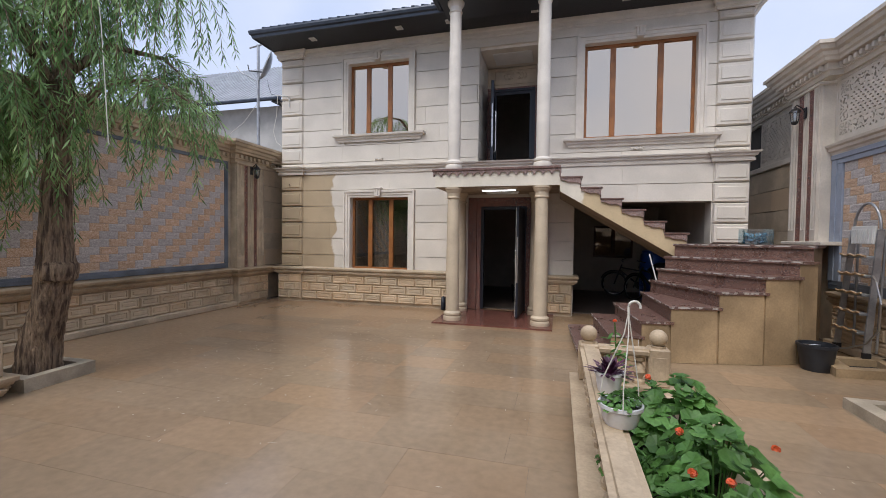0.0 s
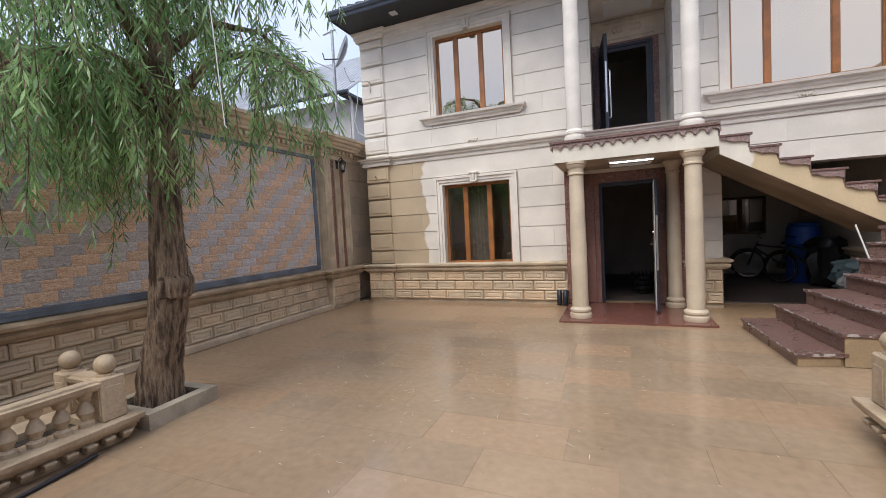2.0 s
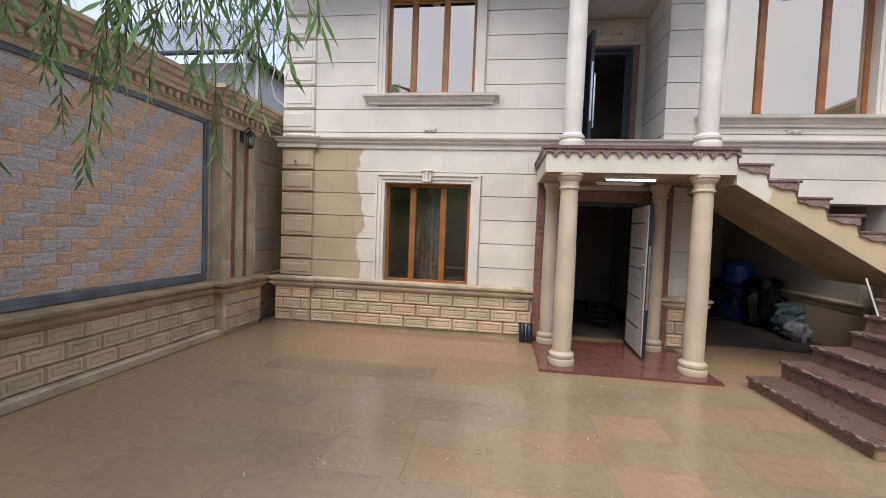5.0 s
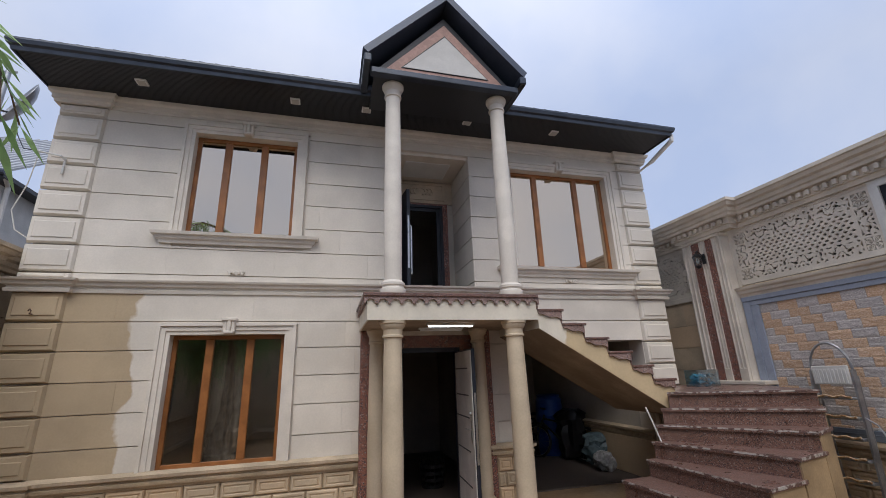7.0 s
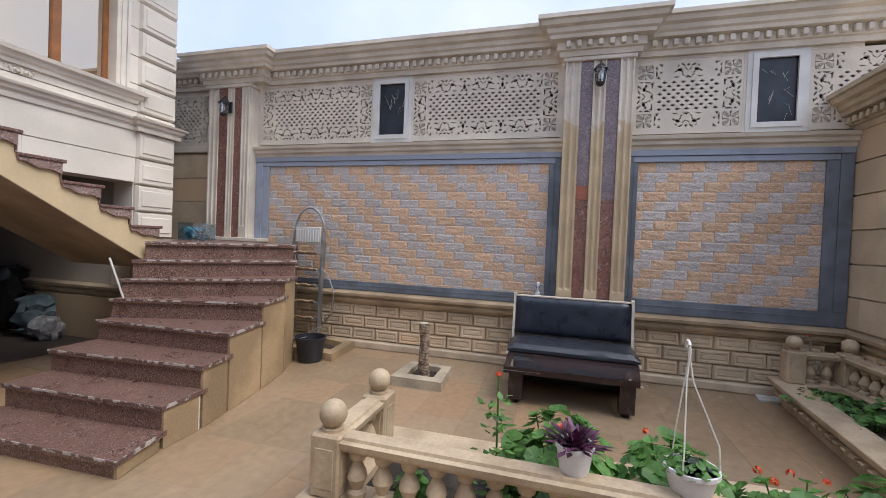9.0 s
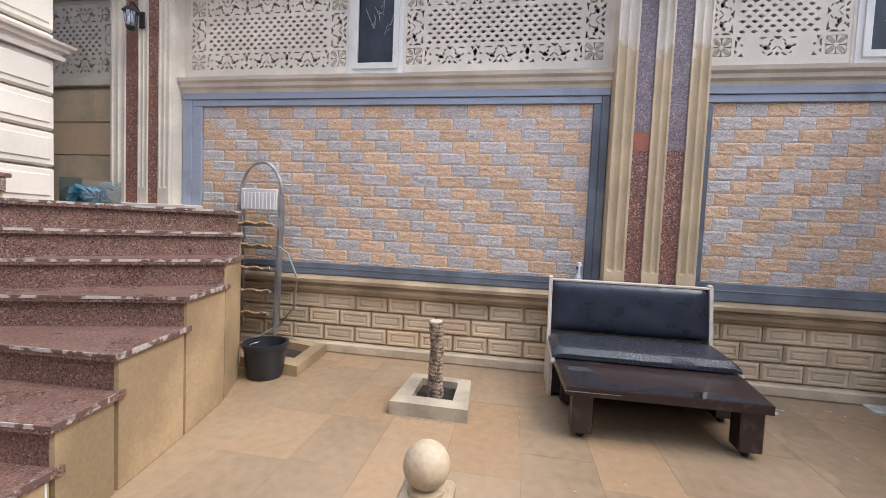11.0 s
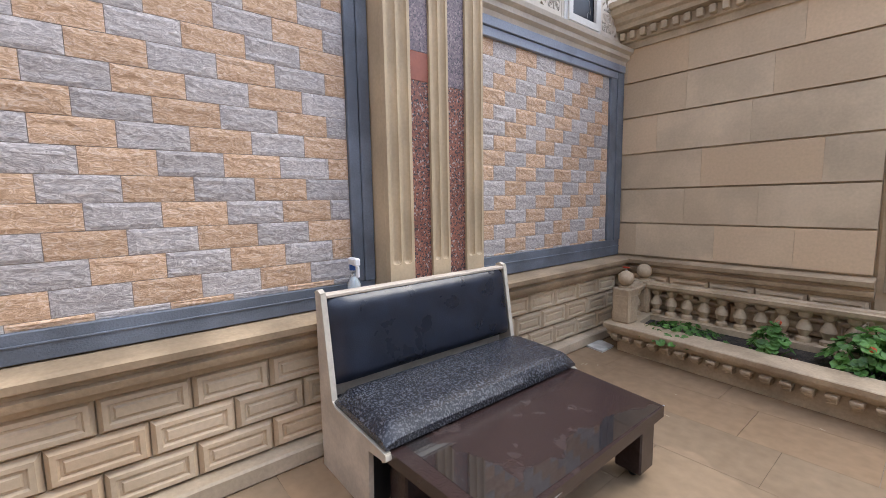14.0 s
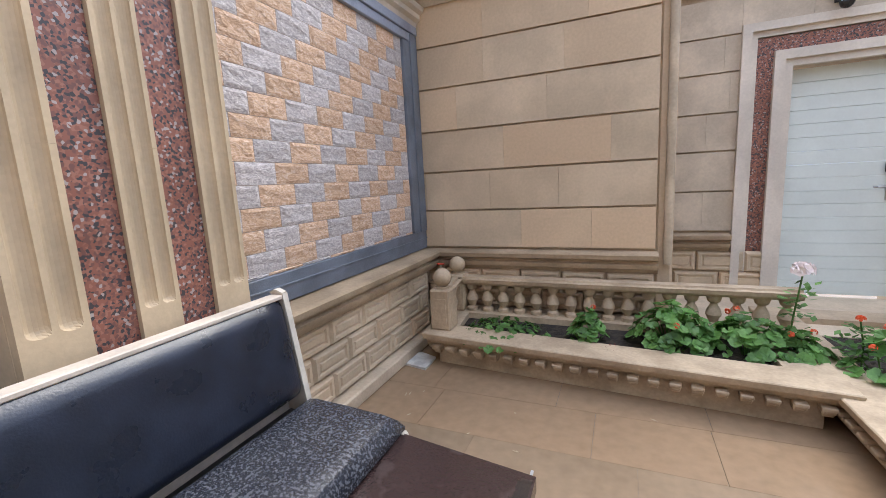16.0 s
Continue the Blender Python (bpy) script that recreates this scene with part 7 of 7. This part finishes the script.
solid("door_frame", bm, BLUE_BLACK, "dark steel frame of the upper entrance", "door frame", kind="structure")
bm = AL.ring(bmesh.new(), -1.28, -0.40, 2.745, 4.86, [(0.051, 0.15, 0.02)], "ltr")
solid("door_surround", bm, RED_GRANITE, "red granite band round the upper entrance", "door surround", kind="structure")
# curtain behind the lower window
bm = bmesh.new()
pts = [(-3.88 + 0.45 * k / 40, 9.12 + 0.012 * math.sin(k * 0.9)) for k in range(41)]
top = [[bm.verts.new((x, y, z)) for x, y in pts] for z in (0.8, 2.34)]
for k in range(40):
    bm.faces.new((top[0][k], top[0][k + 1], top[1][k + 1], top[1][k]))
solid("lace_curtain", bm, surface("grey_lace", (0.26, 0.25, 0.255), 0.8, 0.2, 9, 60, 0.1), "thin grey lace curtain behind the window", "curtain")

# ---- under the house: bicycles, barrel, bags ----
UB = Face("y", 13.2, -1)
window(UB, (1.2, 2.25, 1.0, 1.9), "window_6", "dark brown window at the back of the undercroft", (0.5,), DIM_GLASS, wood=DARK_WOOD, deep=0.05)
UR = Face("x", 2.9, -1)
solid("undercroft_plinth", UR.box(bmesh.new(), 8.9, 13.1, 0, 0.62, 0, 0.08, 0.01), SAND, "stone plinth along the undercroft wall", "plinth", kind="structure")
solid("undercroft_ledge", sweep(bmesh.new(), [tuple(UR.at(13.1, 0.62, 0)), tuple(UR.at(8.9, 0.62, 0))], LEDGE, side=1), SAND_TRIM, "moulded stone ledge along the undercroft wall", "ledge", kind="structure")


def bicycle(m, frame_mat, label):
    b = thing("bicycle", label, "bicycle", "bicycles")
    b.matrix_basis = m
    for x in (0, 1.05):
        w = part("wheel", bmesh.new(), STEEL, b)
        bm = bmesh.new()
        for k in range(14):
            a = math.pi * 2 * k / 14
            tube(bm, [(x, 0, 0.33), (x + 0.28 * math.cos(a), 0, 0.33 + 0.28 * math.sin(a))], 0.002, 4)
        part("spokes", bm, ALU, w)["kind"] = "stuff"
        bm = bmesh.new()
        tube(bm, [(x + 0.285 * math.cos(a), 0, 0.33 + 0.285 * math.sin(a)) for a in np.linspace(0, 6.283, 25)], 0.01, 6)
        bm.to_mesh(w.data)
        bm.free()
        part("tyre", tube(bmesh.new(), [(x + 0.31 * math.cos(a), 0, 0.33 + 0.31 * math.sin(a)) for a in np.linspace(0, 6.283, 29)], 0.026, 8), BLACK, w, "", True)
    bm = bmesh.new()
    for p in (((0.36, 0, 0.72), (0.45, 0, 0.33)), ((0.36, 0, 0.70), (0.88, 0, 0.78)), ((0.45, 0, 0.33), (0.90, 0, 0.70)), ((0.45, 0, 0.33), (0, 0.05, 0.33)), ((0.36, 0, 0.68), (0, 0.05, 0.33))):
        tube(bm, p, 0.02, 8)
    part("frame", bm, frame_mat, b, "", True)
    part("fork", tube(bmesh.new(), [(0.86, 0, 0.86), (0.93, 0.04, 0.66), (1.05, 0.04, 0.33)], 0.018, 8), frame_mat, b, "", True)
    part("handlebar", tube(bmesh.new(), [(0.80, -0.3, 0.98), (0.86, -0.1, 0.98), (0.86, 0.1, 0.98), (0.80, 0.3, 0.98)], 0.014, 8), BLACK, b, "", True)
    bm = cushion(-0.13, 0.13, -0.06, 0.06, 0.05, 8, 6, 0.0)
    bmesh.ops.transform(bm, matrix=pose(0.33, 0, 0.80), verts=bm.verts)
    part("saddle", bm, BLACK, b, "", True)
    part("mudguard", tube(bmesh.new(), [(1.05 + 0.36 * math.cos(a), 0, 0.33 + 0.36 * math.sin(a)) for a in np.linspace(0.4, 2.4, 9)], 0.02, 6), BLACK, b, "", True)
    part("crank", lathe(bmesh.new(), [(0.09, -0.01), (0.09, 0.01)], segs=18), BLACK, b).matrix_local = pose(0.45, 0.05, 0.33, 90)
    return b


GREEN_FRAME = surface("black_green_frame", (0.03, 0.05, 0.03), 0.35, 0.2, 8, 40, 0.0)
bicycle(pose(2.72, 12.2, 0.0, -6, 0, 166), BLACK, "black mountain bicycle leaning in the undercroft")
bicycle(pose(2.68, 10.75, 0.0, 8, 0, 128), GREEN_FRAME, "small dark bicycle standing before the barrel")
barrel = thing("blue_barrel", "blue plastic barrel standing in the undercroft", "barrel", "", (2.50, 11.75, 0.0))
part("body", lathe(bmesh.new(), [(0.27, 0), (0.29, 0.03), (0.30, 0.35), (0.31, 0.37), (0.30, 0.39), (0.30, 0.8), (0.31, 0.82), (0.30, 0.84), (0.28, 1.16), (0.24, 1.2)], segs=26), BLUE_PLASTIC, barrel, "", True)
part("lid", lathe(bmesh.new(), [(0.25, 1.2), (0.26, 1.24), (0.2, 1.26)], segs=26), BLUE_PLASTIC, barrel, "", True)


def sack(x, y, z, r, tall, mat, label, seed):
    bm = bmesh.new()
    lathe(bm, [(r * (0.55 + 0.45 * math.sin(a)), tall * (1 - math.cos(a)) / 2) for a in np.linspace(0.35, 2.9, 9)], (0, 0, 0), 18)
    for vv in bm.verts:
        q = vv.co
        vv.co += Vector((q.x, q.y, 0)).normalized() * 0.5 * r * noise.noise(q * 11 + Vector((seed, 0, 0))) + Vector((0, 0, 0.09 * noise.noise(q * 9)))
    lo = min(q.co.z for q in bm.verts)
    for vv in bm.verts:
        vv.co.z -= lo
    ob = solid("plastic_bag", bm, mat, label, "bag", "bags", smooth=True)
    ob.location = (x, y, z)
    return ob


sack(2.55, 9.95, 0.0, 0.17, 0.30, surface("grey_white_film", (0.42, 0.42, 0.44), 0.35, 0.2, 14, 60, 0.3), "stuffed white plastic bag on the undercroft floor", 1)
sack(2.66, 10.35, 0.0, 0.21, 0.55, surface("dull_teal_sack", (0.13, 0.19, 0.22), 0.5, 0.2, 8, 50, 0.1), "grey teal sack beside the bicycles", 4)
sack(2.62, 11.05, 0.0, 0.3, 0.95, BLACK, "bulky black bag beside the barrel", 7)
broom = solid("pale_stick", tube(bmesh.new(), [(1.70, 7.40, 0.88), (1.60, 7.47, 1.30)], 0.010, 8), FRAME_WHITE, "pale stick leaning on a stair tread", "stick", smooth=True)


def shoe(m):
    bm = bmesh.new()
    tube(bm, [(0, -0.12, 0.03), (0, -0.06, 0.045), (0, 0.02, 0.05), (0, 0.09, 0.04), (0, 0.13, 0.03)], 0.04, 10, [0.03, 0.042, 0.04, 0.045, 0.028])
    s = thing("shoe", "dark navy slip-on shoe standing against the wall", "shoe", "shoes")
    s.matrix_basis = m
    part("upper", bm, BLUE_BLACK, s, "", True)
    part("sole", box(bmesh.new(), -0.045, 0.045, -0.14, 0.14, -0.012, 0.004, 0.004), BLACK, s)
    return s


shoe(pose(-2.08, 8.62, 0.15, 72, 0, 8)), shoe(pose(-1.97, 8.62, 0.15, 70, 0, -6))
# crate with odds and ends inside the hall
crate = thing("laundry_basket", "dark plastic basket standing inside the hall", "basket", "", (-0.62, 10.1, 0.02))
bm = bmesh.new()
for k in range(4):
    lathe(bm, [(0.17 + 0.01 * k, 0.1 * k), (0.175 + 0.01 * k, 0.1 * k + 0.05)], segs=16)
part("bands", bm, BLACK, crate)
bm = bmesh.new()
for k in range(16):
    a = 6.283 * k / 16
    tube(bm, [(0.172 * math.cos(a), 0.172 * math.sin(a), 0), (0.21 * math.cos(a), 0.21 * math.sin(a), 0.42)], 0.008, 4)
part("ribs", bm, BLACK, crate)

# ---- roofs and masts beyond the low wall ----
nb = thing("neighbour_house", "grey rendered house with a pale sheet roof beyond the wall", "house", "", (-13.4, 16.6, 2.1))
part("wall", box(bmesh.new(), -4.6, 3.4, -2.6, 5, -2.1, 4.35), STUCCO, nb)
bm = bmesh.new()
f0 = [bm.verts.new(c) for c in ((-5.0, -3.2, 4.45), (3.75, -3.2, 4.45), (3.75, 1.5, 7.7), (-5.0, 1.5, 7.7))]
f1 = [bm.verts.new((c.co.x, c.co.y, c.co.z - 0.06)) for c in f0]
bm.faces.new(f0), bm.faces.new(f1[::-1])
for i in range(4):
    bm.faces.new((f0[i], f0[(i + 1) % 4], f1[(i + 1) % 4], f1[i]))
roof2 = part("roof", bm, TIN, nb)
bm = bmesh.new()
for k in range(40):
    x = -4.9 + 0.22 * k
    tube(bm, [(x, -3.2, 4.465), (x, 1.5, 7.715)], 0.025, 5)
part("corrugation", bm, TIN, roof2)["kind"] = "stuff"
part("gutter", tube(bmesh.new(), [(-5.0, -3.25, 4.4), (3.8, -3.25, 4.4)], 0.07, 8), GUTTER, nb, "", True)
part("downpipe", tube(bmesh.new(), [(3.75, -3.2, 4.4), (3.6, -2.75, 4.2), (3.6, -2.7, -2.1)], 0.05, 8), GREY_PANEL, nb, "", True)
part("eave", box(bmesh.new(), 3.4, 3.75, -3.2, 5, 4.3, 4.4), SOFFIT, nb)
mast = thing("satellite_mast", "grey pole with a satellite dish and aerial arms", "antenna", "", (-7.0, 9.05, 3.2))
part("pole", tube(bmesh.new(), [(0, 0, -3.2), (0, 0, 3.0)], 0.035, 10), ALU, mast, "", True)
part("arm", tube(bmesh.new(), [(0, 0, 2.1), (-0.45, -0.1, 2.35), (-0.55, -0.1, 2.5)], 0.015, 6), ALU, mast, "", True)
part("arm", tube(bmesh.new(), [(-0.25, 0, 2.95), (0.1, 0, 3.0)], 0.02, 6), ALU, mast, "", True)
ob = part("dish", lathe(bmesh.new(), [(0.02, 0), (0.2, 0.03), (0.32, 0.08), (0.38, 0.13), (0.382, 0.125), (0.32, 0.07), (0.2, 0.02), (0.02, -0.01)], segs=28), ALU, mast, "", True)
ob.matrix_local = pose(0.34, 0.0, 2.4, 0, -70, 48)
part("receiver", tube(bmesh.new(), [(0.2, -0.05, 2.3), (-0.18, -0.1, 2.35), (-0.22, -0.1, 2.5)], 0.014, 6), BLACK, mast, "", True)
part("cable", tube(bmesh.new(), [(0, 0, 1.6), (-0.6, 0.2, 1.2), (-1.2, 0.4, 1.0), (-1.6, 0.5, 0.4)], 0.008, 5), CORD, mast, "", True)
far = thing("neighbour_house", "house with a dark pitched roof beyond the rear wall", "house", "", (4.5, -13, 0))
part("wall", box(bmesh.new(), -5, 5, -4, 0, 0, 4.0), STUCCO, far)
part("roof", tri(-4.3, 0.3, -5.5, 5.5, 4.0, 0, 7.2), ROOF, far)
bracket = thing("cable_bracket", "small pale steel bracket with cables on the house corner", "bracket", "", (-5.95, 8.78, 4.72))
part("arm", tube(bmesh.new(), [(0.05, 0.0, 0.0), (0.05, -0.12, 0.02), (-0.22, -0.16, 0.05)], 0.012, 6), FRAME_WHITE, bracket, "", True)
part("stem", tube(bmesh.new(), [(0.05, -0.02, 0.04), (0.05, -0.03, -0.20)], 0.014, 6), FRAME_WHITE, bracket, "", True)
part("cable", tube(bmesh.new(), [(-0.2, -0.15, 0.05), (-0.42, -0.05, 0.12), (-0.62, 0.1, 0.38), (-0.8, 0.3, 0.62)], 0.007, 5), BLACK, bracket, "", True)
part("cable", tube(bmesh.new(), [(-0.18, -0.14, 0.04), (-0.24, -0.1, -0.4), (-0.36, -0.06, -0.75), (-0.30, -0.02, -1.0), (-0.16, 0.0, -1.1)], 0.007, 5), CORD, bracket, "", True)
hook = thing("wall_hook", "small rusty hook in a corner stone of the house", "hook", "", (-5.86, 8.77, 2.66))
part("eye", tube(bmesh.new(), [(0, 0, 0), (0, -0.05, 0.0), (0.02, -0.06, 0.03), (0.0, -0.06, 0.055), (-0.015, -0.055, 0.03)], 0.008, 6), DARK_WOOD, hook, "", True)
hose = solid("black_hose", tube(bmesh.new(), [(-4.55, 2.55, 0.03), (-4.5, 2.2, 0.015), (-4.42, 1.7, 0.015), (-4.4, 1.0, 0.015), (-4.5, 0.2, 0.015)], 0.015, 8), BLACK, "black hose lying along the flower bed", "hose", smooth=True)

# ---- paving slabs ----
rng = random.Random(21)
PAVE = {}
slabs = []
for r in range(0, 34):
    y0 = -1.0 + 0.45 * r
    x = -6.45 - rng.uniform(0, 0.6)
    while x < 4.1:
        n = rng.choice((0.6, 0.85, 1.0))
        a, b = max(x, -6.45), min(x + n, 4.1)
        if b - a > 0.06 and y0 < 12.8:
            slabs.append((a, b, y0))
        x += n
rest = bmesh.new()
for a, b, y0 in slabs:
    key = round(b - a, 2)
    if key not in PAVE:
        PAVE[key] = mesh_from(box(bmesh.new(), 0.0007, key - 0.0007, 0.0007, 0.4493, -0.03, 0.0), "paving_slab", FLOOR)
    near = -5.2 < a < 3.4 and 1.6 < y0 < 7.2
    if near:
        ob = new("paving_slab", PAVE[key])
        ob.parent, ob.location = floor, (a, y0, rng.uniform(-0.0006, 0.0006))
    else:
        box(rest, a + 0.0015, b - 0.0015, y0 + 0.0015, y0 + 0.4492, -0.03, 0.0)
part("paving_slabs", rest, FLOOR, floor)["kind"] = "stuff"
# fallen leaves and stems
v, f = [], []
for k in range(260):
    x, y = rng.gauss(-3.0, 1.0), rng.gauss(5.6, 1.0)
    if k % 4 == 0:
        x, y = rng.uniform(-6, 0), rng.uniform(1.5, 8)
    if k % 9 == 0:
        x, y = rng.uniform(1.6, 4), rng.uniform(1.2, 5.5)
    a = rng.uniform(0, 6.28)
    n = rng.uniform(0.014, 0.06)
    blade(v, f, Vector((x, y, 0.004)), Vector((x + n * math.cos(a), y + n * math.sin(a), 0.008)), 0.006, Vector((0, 0, 1)))
lit = raw("leaf_litter", v, f, surface("dry_leaf", (0.16, 0.09, 0.05), 0.7, 0.2, 30, 80, 0.0, second=(0.4, 0.33, 0.2)), None)
tagged(lit, "scattered dry leaves and stems on the wet paving", "leaf litter", kind="stuff")
# pale dry stems and scraps
v, f = [], []
for k in range(120):
    x, y = rng.gauss(-2.4, 0.7), rng.gauss(5.2, 0.9)
    if k % 3 == 0:
        x, y = rng.uniform(-4, 0), rng.uniform(2, 7.5)
    a = rng.uniform(0, 6.28)
    n = rng.uniform(0.02, 0.10)
    blade(v, f, Vector((x, y, 0.003)), Vector((x + n * math.cos(a), y + n * math.sin(a), 0.007)), 0.004, Vector((0, 0, 1)))
lit2 = raw("dry_stems", v, f, surface("straw_stem", (0.52, 0.44, 0.32), 0.7, 0.2, 30, 80, 0.0), None)
tagged(lit2, "scattered straw-coloured stems on the wet paving", "plant litter", kind="stuff")
# bare pale slab scrap at the foot of the rear bed
solid("stone_scrap", prism(bmesh.new(), [(3.83, 1.02), (4.08, 0.97), (4.09, 0.78), (4.0, 0.74), (3.84, 0.80)], 0.0, 0.018), surface("bleached_stone", (0.62, 0.60, 0.55), 0.8, 0.12, 12, 60, 0.2), "broken pale stone slab lying on the paving", "stone slab")
# shallow puddles on the paving
PUDDLE = surface("puddle_water", (0.31, 0.235, 0.16), 0.03, 0.05, 2, 20, 0.0, rough_vary=0.01)
for n, (x, y, a, b) in enumerate(((-0.93, 2.02, 0.30, 0.10),)):
    pts = []
    for k in range(36):
        q = 6.283 * k / 36
        r = 1 + 0.55 * noise.noise(Vector((math.cos(q) * 1.6, math.sin(q) * 1.6, n * 7.3)))
        pts.append((x + a * r * math.cos(q), y + b * r * math.sin(q)))
    bm = bmesh.new()
    bm.faces.new([bm.verts.new((px, py, 0.0022)) for px, py in pts])
    solid("puddle", bm, PUDDLE, "shallow rain puddle on the paving", "puddle", "puddles", kind="structure")

tap = thing("garden_tap", "small steel garden tap with a red handle on the balustrade", "tap", "", (3.84, 0.58, 0.59))
part("pipe", tube(bmesh.new(), [(0, 0, 0), (0, 0, 0.12), (-0.01, 0.03, 0.14), (-0.02, 0.08, 0.135), (-0.02, 0.085, 0.10)], 0.012, 10), STEEL, tap, "", True)
part("valve_handle", box(bmesh.new(), -0.04, 0.03, 0.015, 0.04, 0.165, 0.18, 0.006), surface("red_enamel", (0.5, 0.05, 0.02), 0.4, 0.1, 20, 60, 0.02), tap, "red handle")
part("valve_stem", lathe(bmesh.new(), [(0.008, 0.13), (0.008, 0.166)], (-0.005, 0.028, 0), 10), STEEL, tap)
part("cord", tube(bmesh.new(), [(1.25, -0.3, 3.7), (1.30, -0.3, 3.27), (1.34, -0.3, 2.73), (1.37, -0.3, 2.26), (1.38, -0.29, 2.24)], 0.004, 6), CORD, tree, "pale hanging cord", True)
